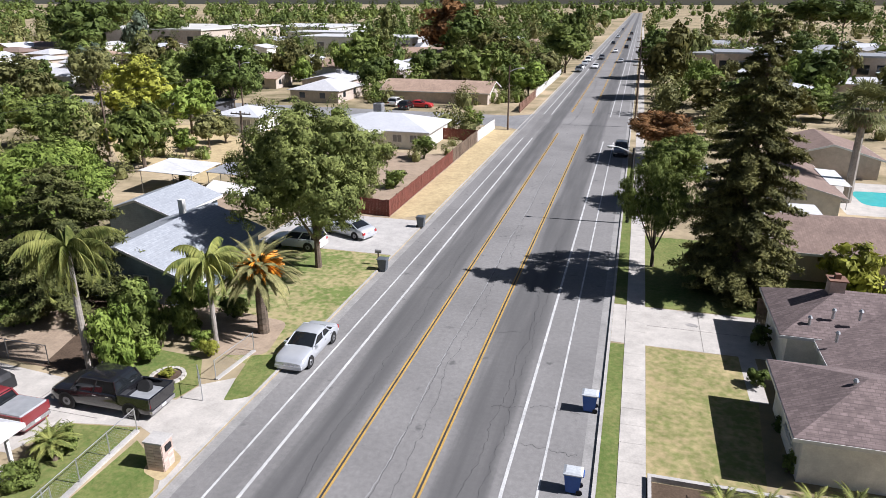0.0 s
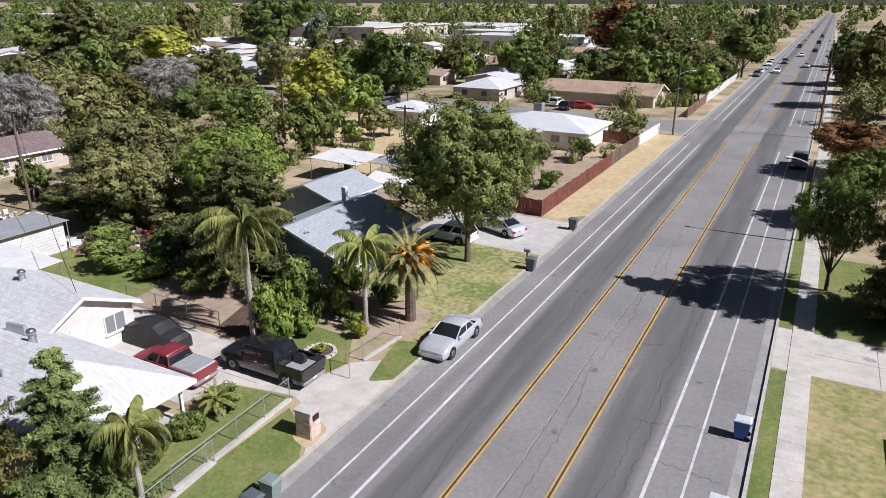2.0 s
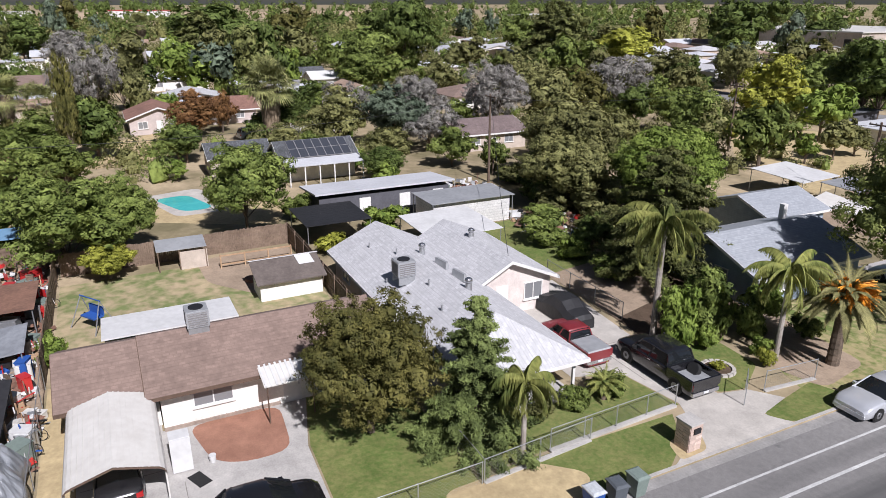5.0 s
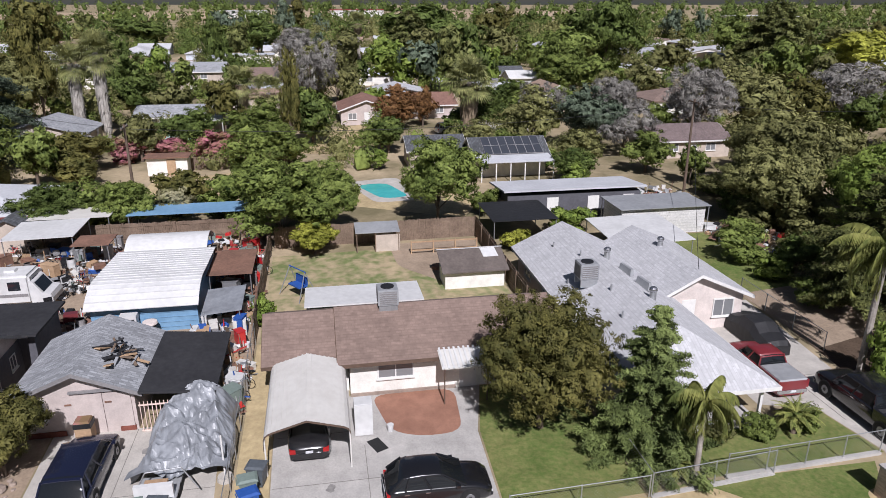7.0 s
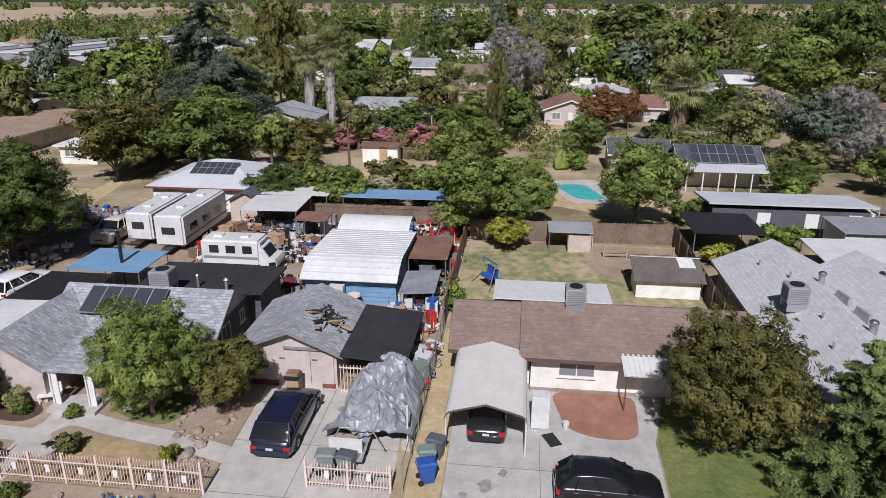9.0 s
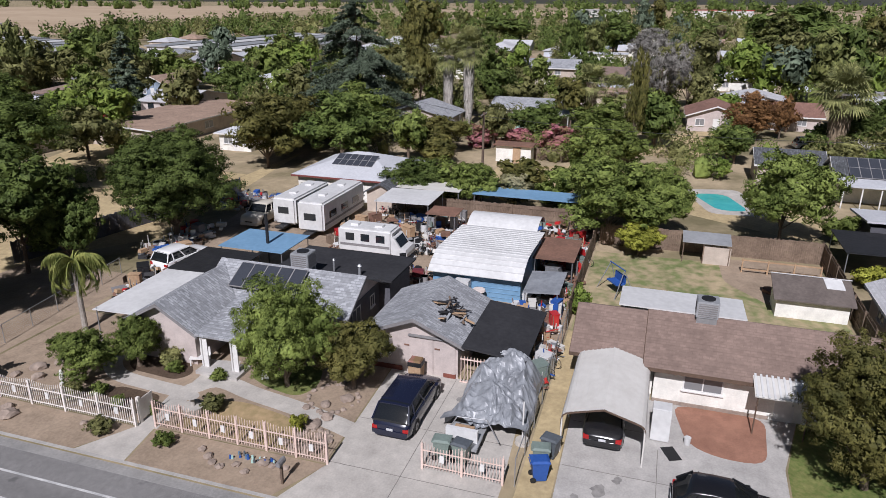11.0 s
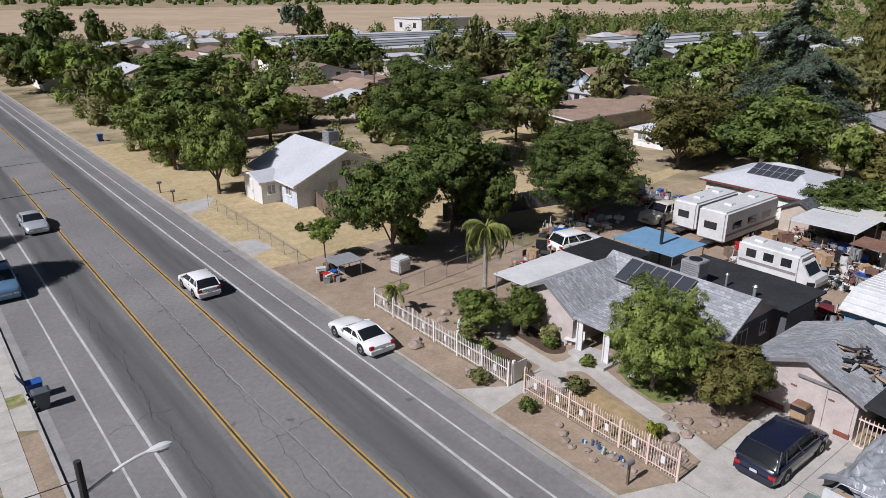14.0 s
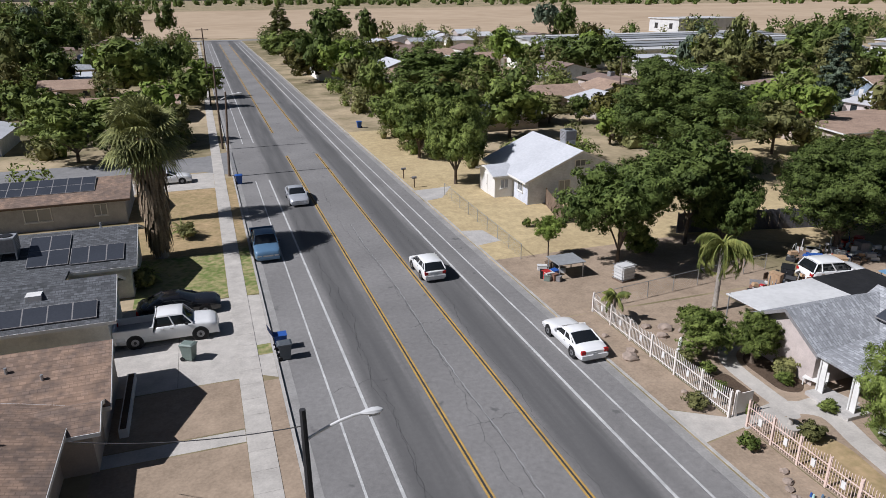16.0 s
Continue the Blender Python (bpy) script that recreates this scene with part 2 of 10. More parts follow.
SH_WORN = striped(mat("worn_brown_shingles", (0.285, 0.195, 0.14), (0.17, 0.125, 0.10), rough=0.95, grain=2.5, patch=0.5, bump=0.25, spread=0.35), 1, 0.25, dark=0.8)
SH_TAN = mat("tan_shingles", (0.38, 0.27, 0.20), (0.27, 0.19, 0.14), rough=0.95, grain=5, patch=0.4, bump=0.25)
SH_DARK = striped(mat("dark_shingles", (0.115, 0.12, 0.13), (0.075, 0.08, 0.085), rough=0.95, grain=5, patch=0.4, bump=0.25), 1, 0.28, dark=0.75)
SH_BLUE = striped(mat("blue_grey_shingles", (0.325, 0.345, 0.37), (0.285, 0.305, 0.33), rough=0.95, grain=5, patch=0.5, bump=0.2, blotch=0.06), 0, 0.3, dark=0.9)
for m, axis, low, high in ((SH_GREY, 0, 0.72, 1.24), (SH_PALE, 1, 0.88, 1.08), (SH_BROWN, 0, 0.9, 1.09), (SH_PLUM, 1, 0.8, 1.18), (SH_DARK, 1, 0.66, 1.4), (SH_BLUE, 0, 0.9, 1.08), (SH_TAN, 0, 0.86, 1.13), (SH_WORN, 1, 0.82, 1.18)):
    shingled(m, axis, low=low, high=high)
TAR = mat("black_roll_roofing", (0.022, 0.022, 0.025), (0.035, 0.035, 0.038), rough=0.8, grain=4, patch=0.4, bump=0.1)
STUCCO_WHITE = mat("white_stucco", (0.78, 0.76, 0.70), (0.70, 0.68, 0.62), rough=0.9, grain=14, patch=0.6, bump=0.2)
STUCCO_PINK = mat("pinkish_stucco", (0.52, 0.45, 0.42), (0.46, 0.395, 0.365), rough=0.9, grain=14, patch=0.6, bump=0.2)
STUCCO_BLUSH = mat("blush_stucco", (0.64, 0.57, 0.53), (0.57, 0.50, 0.46), rough=0.9, grain=14, patch=0.6, bump=0.2)
STUCCO_GREY = mat("grey_stucco", (0.42, 0.405, 0.40), (0.35, 0.34, 0.335), rough=0.9, grain=14, patch=0.6, bump=0.2)
STUCCO_TAN = mat("tan_stucco", (0.50, 0.43, 0.36), (0.44, 0.37, 0.31), rough=0.9, grain=14, patch=0.6, bump=0.2)
SIDING_BLUE = striped(mat("blue_grey_siding", (0.28, 0.34, 0.42), (0.23, 0.29, 0.36), rough=0.7, grain=6, patch=0.6, bump=0.1), 2, 0.18, dark=0.8)
SIDING_GREY = striped(mat("grey_lilac_siding", (0.60, 0.63, 0.70), (0.52, 0.55, 0.62), rough=0.7, grain=6, patch=0.6, bump=0.1), 2, 0.16, dark=0.85)
WALL_DARK = mat("dark_wall", (0.10, 0.10, 0.115), (0.08, 0.08, 0.09), rough=0.8, grain=6, patch=0.6, bump=0.1)
TRIM_WHITE = mat("white_trim", (0.78, 0.77, 0.74), rough=0.6, grain=5, patch=0.8, bump=0.05, spread=1.2)
TRIM_BROWN = mat("brown_trim", (0.13, 0.085, 0.06), rough=0.7, grain=5, patch=0.8, bump=0.05)
RED_TRIM = mat("faded_red_trim", (0.22, 0.06, 0.05), rough=0.7, bump=0.05)
TRIM_GREY = mat("grey_trim", (0.25, 0.24, 0.24), rough=0.7, bump=0.05)
WOOD_FENCE = mat("weathered_fence_wood", (0.20, 0.145, 0.105), (0.12, 0.085, 0.06), rough=0.9, grain=6, patch=0.7, bump=0.3, random_tint=0.2)
WOOD_RED = mat("red_stained_fence", (0.20, 0.065, 0.045), (0.14, 0.045, 0.03), rough=0.85, grain=6, patch=0.7, bump=0.2, random_tint=0.15)
WOOD_RAW = mat("raw_timber", (0.45, 0.31, 0.19), (0.34, 0.22, 0.13), rough=0.85, grain=6, patch=0.7, bump=0.2)
POLE_WOOD = mat("pole_timber", (0.16, 0.115, 0.085), (0.10, 0.07, 0.05), rough=0.9, grain=5, patch=0.6, bump=0.3)
GLASS = glass_mat("window_glass")
BLIND_GLASS = glass_mat("window_glass_over_blinds", (0.20, 0.205, 0.21), 0.08)
CAR_GLASS = glass_mat("car_glass", (0.012, 0.014, 0.016), 0.04)
STEEL = mat("galvanised_steel", (0.50, 0.51, 0.52), (0.40, 0.41, 0.42), rough=0.45, metal=0.7, grain=8, patch=1, bump=0.05)
SHEET_WHITE = mat("white_sheet_metal", (0.64, 0.64, 0.63), (0.53, 0.53, 0.52), rough=0.45, grain=3, patch=0.5, bump=0.03)
SHEET_CREAM = mat("cream_sheet_metal", (0.64, 0.625, 0.585), (0.56, 0.54, 0.50), rough=0.45, grain=3, patch=0.5, bump=0.03)
SHEET_BLUE = mat("blue_sheet_metal", (0.19, 0.34, 0.50), (0.15, 0.28, 0.42), rough=0.5, grain=3, patch=0.5, bump=0.03)
SHEET_GREY = mat("grey_sheet_metal", (0.40, 0.41, 0.42), (0.31, 0.32, 0.33), rough=0.5, metal=0.3, grain=3, patch=0.5, bump=0.03)
RUST = mat("rusty_sheet_metal", (0.24, 0.13, 0.09), (0.15, 0.085, 0.06), rough=0.85, grain=5, patch=0.7, bump=0.15)
PINK_IRON = mat("pale_pink_painted_iron", (0.72, 0.57, 0.50), (0.62, 0.47, 0.40), rough=0.6, grain=6, patch=0.8, bump=0.03)
RUBBER = mat("tyre_rubber", (0.02, 0.02, 0.02), rough=0.85, bump=0.05)
ALLOY = mat("dull_alloy_wheel", (0.30, 0.30, 0.31), (0.2, 0.2, 0.21), rough=0.35, metal=0.7, grain=9, patch=2, bump=0.05)
CHROME = mat("bright_metal", (0.62, 0.62, 0.64), rough=0.25, metal=0.9, bump=0)
BLACK_PLASTIC = mat("black_plastic", (0.02, 0.02, 0.022), rough=0.5, bump=0)
LAMP_RED = mat("red_lens", (0.45, 0.02, 0.02), rough=0.2, bump=0)
LAMP_CLEAR = mat("clear_lens", (0.7, 0.7, 0.7), rough=0.12, bump=0, spec=0.8)
PLATE = mat("plate", (0.65, 0.66, 0.68), rough=0.4, bump=0)
BIN_BLUE = mat("blue_bin_plastic", (0.03, 0.10, 0.36), (0.025, 0.08, 0.29), rough=0.5, bump=0.02)
BIN_GREY = mat("grey_bin_plastic", (0.10, 0.115, 0.13), (0.08, 0.09, 0.10), rough=0.5, bump=0.02)
BIN_GREEN = mat("grey_green_bin_plastic", (0.20, 0.25, 0.22), (0.16, 0.20, 0.18), rough=0.5, bump=0.02)
BIN_LID = mat("pale_bin_lid", (0.55, 0.58, 0.60), rough=0.5, bump=0.02)
TARP_GREY = mat("grey_tarpaulin", (0.28, 0.295, 0.315), (0.20, 0.21, 0.225), rough=0.38, grain=3, patch=0.8, bump=0.3, bump_dist=0.06)
TARP_BLACK = mat("black_cover", (0.025, 0.025, 0.027), rough=0.55, grain=3, patch=0.8, bump=0.4, bump_dist=0.08)
SOLAR = mat("solar_cells", (0.045, 0.05, 0.06), (0.055, 0.06, 0.072), rough=0.12, bump=0, spec=0.7)
STONE = mat("garden_stone", (0.34, 0.27, 0.22), (0.24, 0.19, 0.155), rough=0.9, grain=6, patch=1.2, bump=0.4)
BRICK_PALE = mat("pale_block", (0.55, 0.43, 0.37), (0.46, 0.35, 0.29), rough=0.9, grain=10, patch=1.5, bump=0.3, random_tint=0.2)
BARK = mat("bark", (0.16, 0.12, 0.09), (0.09, 0.07, 0.05), rough=0.95, grain=9, patch=1.2, bump=0.6)
BARK_PALM = mat("pale_palm_trunk", (0.36, 0.33, 0.29), (0.25, 0.22, 0.19), rough=0.95, grain=7, patch=1.2, bump=0.5)
THATCH = mat("dead_frond_thatch", (0.30, 0.23, 0.155), (0.17, 0.125, 0.08), rough=0.95, grain=8, patch=1.2, bump=0.6, island=0.25)
THATCH_PALE = mat("pale_shaggy_palm_trunk", (0.44, 0.41, 0.37), (0.30, 0.275, 0.24), rough=0.95, grain=8, patch=1.2, bump=0.6, island=0.25)
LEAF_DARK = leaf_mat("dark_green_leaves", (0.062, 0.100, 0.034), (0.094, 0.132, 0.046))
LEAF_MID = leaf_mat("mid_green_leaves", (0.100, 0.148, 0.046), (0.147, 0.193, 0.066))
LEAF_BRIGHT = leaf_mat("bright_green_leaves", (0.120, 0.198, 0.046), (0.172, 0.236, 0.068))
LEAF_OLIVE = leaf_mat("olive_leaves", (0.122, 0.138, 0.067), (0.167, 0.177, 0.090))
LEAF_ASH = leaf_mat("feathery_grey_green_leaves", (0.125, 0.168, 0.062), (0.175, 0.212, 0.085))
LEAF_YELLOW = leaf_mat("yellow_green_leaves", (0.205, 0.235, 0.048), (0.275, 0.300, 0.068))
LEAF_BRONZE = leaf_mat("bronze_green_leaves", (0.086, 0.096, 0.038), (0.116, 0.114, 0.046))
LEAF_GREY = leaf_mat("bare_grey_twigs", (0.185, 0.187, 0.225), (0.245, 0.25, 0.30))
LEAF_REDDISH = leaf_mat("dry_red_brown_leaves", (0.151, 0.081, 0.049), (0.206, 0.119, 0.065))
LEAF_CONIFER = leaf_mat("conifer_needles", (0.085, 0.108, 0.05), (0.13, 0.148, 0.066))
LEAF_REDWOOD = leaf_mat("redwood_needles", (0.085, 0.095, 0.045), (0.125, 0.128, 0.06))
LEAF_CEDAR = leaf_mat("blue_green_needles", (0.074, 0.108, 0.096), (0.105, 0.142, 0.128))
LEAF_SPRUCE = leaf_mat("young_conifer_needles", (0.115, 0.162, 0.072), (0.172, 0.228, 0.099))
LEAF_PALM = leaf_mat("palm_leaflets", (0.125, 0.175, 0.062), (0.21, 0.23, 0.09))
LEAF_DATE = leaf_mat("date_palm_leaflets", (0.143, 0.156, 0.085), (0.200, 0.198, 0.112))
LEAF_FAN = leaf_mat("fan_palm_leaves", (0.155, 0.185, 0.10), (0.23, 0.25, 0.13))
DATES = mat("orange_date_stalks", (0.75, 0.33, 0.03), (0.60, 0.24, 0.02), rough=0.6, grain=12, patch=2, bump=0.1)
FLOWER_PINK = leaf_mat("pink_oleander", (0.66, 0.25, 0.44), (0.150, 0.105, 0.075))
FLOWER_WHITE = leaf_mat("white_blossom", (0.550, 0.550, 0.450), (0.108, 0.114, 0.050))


# ---- building helpers ----
def thing(name, x, y, z=0.0, rz=0.0, label="", category="", group="", kind=""):
    ob = new(name)
    ob.empty_display_size = 0.2
    ob.location, ob.rotation_euler = (x, y, z), (0, 0, radians(rz))
    return tagged(ob, label, category, group, kind)


def solid(name, bm, material, label="", category="", group="", kind="", smooth=False):
    me = bpy.data.meshes.new(name)
    bmesh.ops.recalc_face_normals(bm, faces=bm.faces)
    bm.to_mesh(me)
    bm.free()
    if smooth:
        me.polygons.foreach_set("use_smooth", [True] * len(me.polygons))
        me.set_sharp_from_angle(angle=radians(38))
    me.materials.append(material)
    return tagged(new(name, me), label, category, group, kind)


def part(name, bm, material, parent, label="", local=False, smooth=False):
    """One mesh under a thing. Unless local, its points are in world metres and the thing stands unturned."""
    if not local:
        top = parent
        while top.parent:
            top = top.parent
        bmesh.ops.translate(bm, verts=bm.verts, vec=-top.location)
    ob = solid(name, bm, material, label, smooth=smooth)
    ob.parent = parent
    return ob


def box(bm, x0, x1, y0, y1, z0, z1, taper=0.0):
    vs = [bm.verts.new((x, y, z)) for z, t in ((z0, 0), (z1, taper)) for x, y in
          ((x0 + t, y0 + t), (x1 - t, y0 + t), (x1 - t, y1 - t), (x0 + t, y1 - t))]
    for f in ((3, 2, 1, 0), (4, 5, 6, 7), (0, 1, 5, 4), (1, 2, 6, 5), (2, 3, 7, 6), (3, 0, 4, 7)):
        bm.faces.new([vs[i] for i in f])
    return bm


def boxes(*rows):
    bm = bmesh.new()
    for r in rows:
        box(bm, *r)
    return bm


def tube(bm, p0, p1, r0, r1=None, n=8, cap=True):
    p0, p1 = Vector(p0), Vector(p1)
    r1 = r0 if r1 is None else r1
    q = (p1 - p0).to_track_quat("Z", "Y")
    rings = []
    for p, r in ((p0, r0), (p1, r1)):
        rings.append([bm.verts.new(p + q @ Vector((r * math.cos(k * math.tau / n), r * math.sin(k * math.tau / n), 0))) for k in range(n)])
    for k in range(n):
        bm.faces.new((rings[0][k], rings[0][(k + 1) % n], rings[1][(k + 1) % n], rings[1][k]))
    if cap:
        bm.faces.new(rings[0][::-1])
        bm.faces.new(rings[1])
    return bm


def tubes(*rows, n=8):
    bm = bmesh.new()
    for r in rows:
        tube(bm, *r, n=n)
    return bm


def prism(pts, z0, z1, bm=None):
    """An upright prism over a plan outline."""
    bm = bm or bmesh.new()
    a = [bm.verts.new((x, y, z0)) for x, y in pts]
    b = [bm.verts.new((x, y, z1)) for x, y in pts]
    n = len(pts)
    bm.faces.new(b)
    bm.faces.new(a[::-1])
    for k in range(n):
        bm.faces.new((a[k], a[(k + 1) % n], b[(k + 1) % n], b[k]))
    return bm


def slab(bm, corners, thick):
    """A sheet of some thickness under four (or three) corners in space."""
    top = [bm.verts.new(c) for c in corners]
    low = [bm.verts.new((c[0], c[1], c[2] - thick)) for c in corners]
    n = len(corners)
    bm.faces.new(top)
    bm.faces.new(low[::-1])
    for k in range(n):
        bm.faces.new((low[k], low[(k + 1) % n], top[(k + 1) % n], top[k]))
    return bm


def mesh_np(name, verts, faces, material, parent=None, label="", category="", kind=""):
    me = bpy.data.meshes.new(name)
    me.from_pydata(verts.tolist() if hasattr(verts, "tolist") else verts, [], faces.tolist() if hasattr(faces, "tolist") else faces)
    me.materials.append(material)
    ob = tagged(new(name, me), label, category, "", kind)
    ob.parent = parent
    return ob


LOT = 0.10        # the height of the lots above the gutter


def patch_ground(name, pts, material, level, label, thick=0.05):
    """A flat piece of the setting on the lots: lawn, drive, path."""
    return solid(name, prism(pts, LOT - thick, LOT + 0.005 * level), material, label, "ground", "", "structure")


def rect(x0, x1, y0, y1):
    return [(x0, y0), (x1, y0), (x1, y1), (x0, y1)]


# ---- ground, road, kerbs ----
KW, KE = -11.6, 5.9      # kerb faces
bm = bmesh.new()
FAR = 4800
for xa, xb, z in ((-FAR, KW, LOT), (KW, KE, -0.012), (KE, FAR, LOT)):
    bm.faces.new([bm.verts.new(p) for p in ((xa, -FAR, z), (xb, -FAR, z), (xb, FAR, z), (xa, FAR, z))])
for x, za, zb in ((KW, LOT, -0.012), (KE, -0.012, LOT)):
    bm.faces.new([bm.verts.new(p) for p in ((x, -FAR, za), (x, FAR, za), (x, FAR, zb), (x, -FAR, zb))])
bmesh.ops.remove_doubles(bm, verts=bm.verts, dist=0.001)
solid("ground", bm, GROUND, "dry suburban earth with worn grass reaching the horizon", "ground", "", "structure")
NEAR = 1400
solid("road", boxes((-11.05, 5.35, -352, NEAR, -0.1, 0.0)), ASPHALT, "wide grey asphalt road with worn wheel lanes", "road", "", "structure")
solid("gutter_west", boxes((KW, -11.05, -352, NEAR, -0.1, 0.006)), GUTTER, "pale concrete gutter beside the road", "gutter", "", "structure")
solid("gutter_east", boxes((5.35, KE, -352, NEAR, -0.1, 0.006)), GUTTER, "pale concrete gutter beside the road", "gutter", "", "structure")
for side, ka, kb in (("west", KW - 0.17, KW - 0.002), ("east", KE + 0.002, KE + 0.17)):
    bm = boxes((ka, kb, -352, NEAR, -0.05, LOT + 0.025))
    solid("kerb_" + side, bm, KERB, "pale concrete kerb along the road", "kerb", "", "structure")
LINES = (("white", -9.73, 0.11), ("white", -8.30, 0.15), ("white", 2.235, 0.15), ("white", 3.71, 0.11))
# the lines break off at the junctions
for colour, x, wd in LINES:
    for ya, yb in ((-334, -101), (-79, 104), (128, 700)):
        if x < 0 and ya == -334:
            ya, yb = -334, -79.2
        if x < 0 and ya == -79:
            ya = -79.2
        solid("lane_line", boxes((x - wd / 2, x + wd / 2, ya, yb, -0.02, 0.009)), LINE_WHITE, "worn white painted lane line", "lane line", "lane lines", "structure")
for x in (-5.0, -1.15):
    for ya, yb in ((-328, -108), (-91, 109), (132, 700)):
        solid("line_gap", boxes((x - 0.05, x + 0.05, ya, yb, -0.02, 0.008)), CRACK, "black paint between the yellow lines", "lane line", "", "structure")
    for dx in (-0.1, 0.1):
        for ya, yb in ((-328, -108), (-91, 109), (132, 700)):
            solid("centre_line", boxes((x + dx - 0.05, x + dx + 0.05, ya, yb, -0.02, 0.009)), LINE_YELLOW, "worn yellow double centre line", "lane line", "yellow lines", "structure")


def crack(points, width):
    bm = bmesh.new()
    vs = []
    for i, (x, y) in enumerate(points):
        a = Vector(points[max(i - 1, 0)])
        b = Vector(points[min(i + 1, len(points) - 1)])
        d = (b - a).normalized()
        n = Vector((-d.y, d.x)) * width * random.uniform(0.5, 1.2)
        vs.append((bm.verts.new((x + n.x, y + n.y, 0.0075)), bm.verts.new((x - n.x, y - n.y, 0.0075))))
    for (a, b), (c, d) in zip(vs, vs[1:]):
        bm.faces.new((a, b, d, c))
    return bm


random.seed(11)
for x0, m, word in ((-3.16, PALE_SEAM, "pale"), (-3.08, CRACK, "dark")):
    pts = [(x0, -60)]
    while pts[-1][1] < 90:
        pts.append((x0 + 0.09 * math.sin(pts[-1][1] * 0.31) + random.uniform(-0.05, 0.05), pts[-1][1] + random.uniform(0.15, 0.5)))
    solid("seam", crack(pts, 0.022 if m is PALE_SEAM else 0.01), m, word + " worn seam down the turning lane", "road seam", "", "structure")
for k in range(40):
    y = -110 + k * 5.9 + random.uniform(-2, 2)
    x = random.choice((-10.8, -9.5, -8.0, -5.0, -1.0, 0.5, 2.0))
    pts = [(x, y)]
    for i in range(random.randint(10, 40)):
        pts.append((pts[-1][0] + random.uniform(0.04, 0.2), pts[-1][1] + random.uniform(-0.14, 0.14)))
    pts = [p for p in pts if p[0] < 5.1]
    solid("road_crack", crack(pts, 0.011), CRACK, "thin dark crack across the asphalt", "crack", "road cracks", "structure")
for x0 in (-6.6, 0.4, -3.3, 1.4):
    pts = [(x0, 12)]
    while pts[-1][1] < 60:
        pts.append((pts[-1][0] + random.uniform(-0.12, 0.12), pts[-1][1] + random.uniform(0.12, 0.5)))
    solid("road_crack", crack(pts, 0.008), CRACK, "thin dark crack along the asphalt", "crack", "road cracks", "structure")
    pts = [(x0 + 0.2, -75)]
    while pts[-1][1] < -14:
        pts.append((pts[-1][0] + random.uniform(-0.12, 0.12), pts[-1][1] + random.uniform(0.12, 0.5)))
    solid("road_crack", crack(pts, 0.008), CRACK, "thin dark crack along the asphalt", "crack", "road cracks", "structure")

solid("cross_street", boxes((-70, 260, -362, -352, -0.1, LOT + 0.006)), ASPHALT_OLD, "grey cross street at the end of the road", "road", "", "structure")
# east pavement with joints
bm = bmesh.new()
y = -348
while y < 700:
    box(bm, 6.9, 8.1, y, y + 1.49, 0.0, LOT + 0.03)
    y += 1.5
solid("pavement", bm, CONCRETE_PALE, "pale concrete pavement in jointed slabs", "pavement", "", "structure")


# ---- houses ----
def face_box(bm, side, at, a0, a1, z0, z1, out0, out1):
    """A box on a wall of an upright house: side E/W/N/S at that coordinate, from a0 to a1 along it, from out0 to out1 outwards."""
    s = 1 if side in "EN" else -1
    lo, hi = sorted((at + s * out0, at + s * out1))
    if side in "EW":
        return box(bm, lo, hi, a0, a1, z0, z1)
    return box(bm, a0, a1, lo, hi, z0, z1)


def window(parent, side, at, a0, a1, z0, z1, frame_mat=None, bars=1):
    frame_mat = frame_mat or TRIM_WHITE
    w = thing("window", 0, 0)
    w.parent = parent
    top = parent
    while top.parent:
        top = top.parent
    f = 0.07
    bm = bmesh.new()
    face_box(bm, side, at, a0, a1, z0, z0 + f, -0.05, 0.06)
    face_box(bm, side, at, a0, a1, z1 - f, z1, -0.05, 0.06)
    face_box(bm, side, at, a0, a0 + f, z0 + f, z1 - f, -0.05, 0.06)
    face_box(bm, side, at, a1 - f, a1, z0 + f, z1 - f, -0.05, 0.06)
    for k in range(bars):
        c = a0 + (a1 - a0) * (k + 1) / (bars + 1)
        face_box(bm, side, at, c - 0.03, c + 0.03, z0 + f, z1 - f, -0.05, 0.05)
    part("frame", bm, frame_mat, w)
    part("pane", face_box(bmesh.new(), side, at, a0 + f, a1 - f, z0 + f, z1 - f, -0.04, 0.02), BLIND_GLASS, w)
    part("sill", face_box(bmesh.new(), side, at, a0 - 0.06, a1 + 0.06, z0 - 0.06, z0, -0.02, 0.12), frame_mat, w)
    return w


def door(parent, side, at, a0, a1, z0, z1, material=None):
    d = part("door", face_box(bmesh.new(), side, at, a0, a1, z0, z1, -0.03, 0.05), material or TRIM_WHITE, parent)
    bm = face_box(bmesh.new(), side, at, a1 - 0.14, a1 - 0.08, z0 + 0.95, z0 + 1.05, 0.05, 0.11)
    part("handle", bm, STEEL, d, "metal door handle")
    return d


def gable_roof(bm, x0, x1, y0, y1, ze, zr, axis, over=0.45, thick=0.14, ridge=None):
    """Two slopes with their ridge along an axis."""
    if axis == "x":
        c = ridge if ridge is not None else (y0 + y1) / 2
        for a, e in ((y0, y0 - over), (y1, y1 + over)):
            zo = ze - over * (zr - ze) / abs(c - a)
            slab(bm, [(x0 - over, c, zr), (x1 + over, c, zr), (x1 + over, e, zo), (x0 - over, e, zo)], thick)
    else:
        c = ridge if ridge is not None else (x0 + x1) / 2
        for a, e in ((x0, x0 - over), (x1, x1 + over)):
            zo = ze - over * (zr - ze) / abs(c - a)
            slab(bm, [(c, y0 - over, zr), (c, y1 + over, zr), (e, y1 + over, zo), (e, y0 - over, zo)], thick)
    return bm


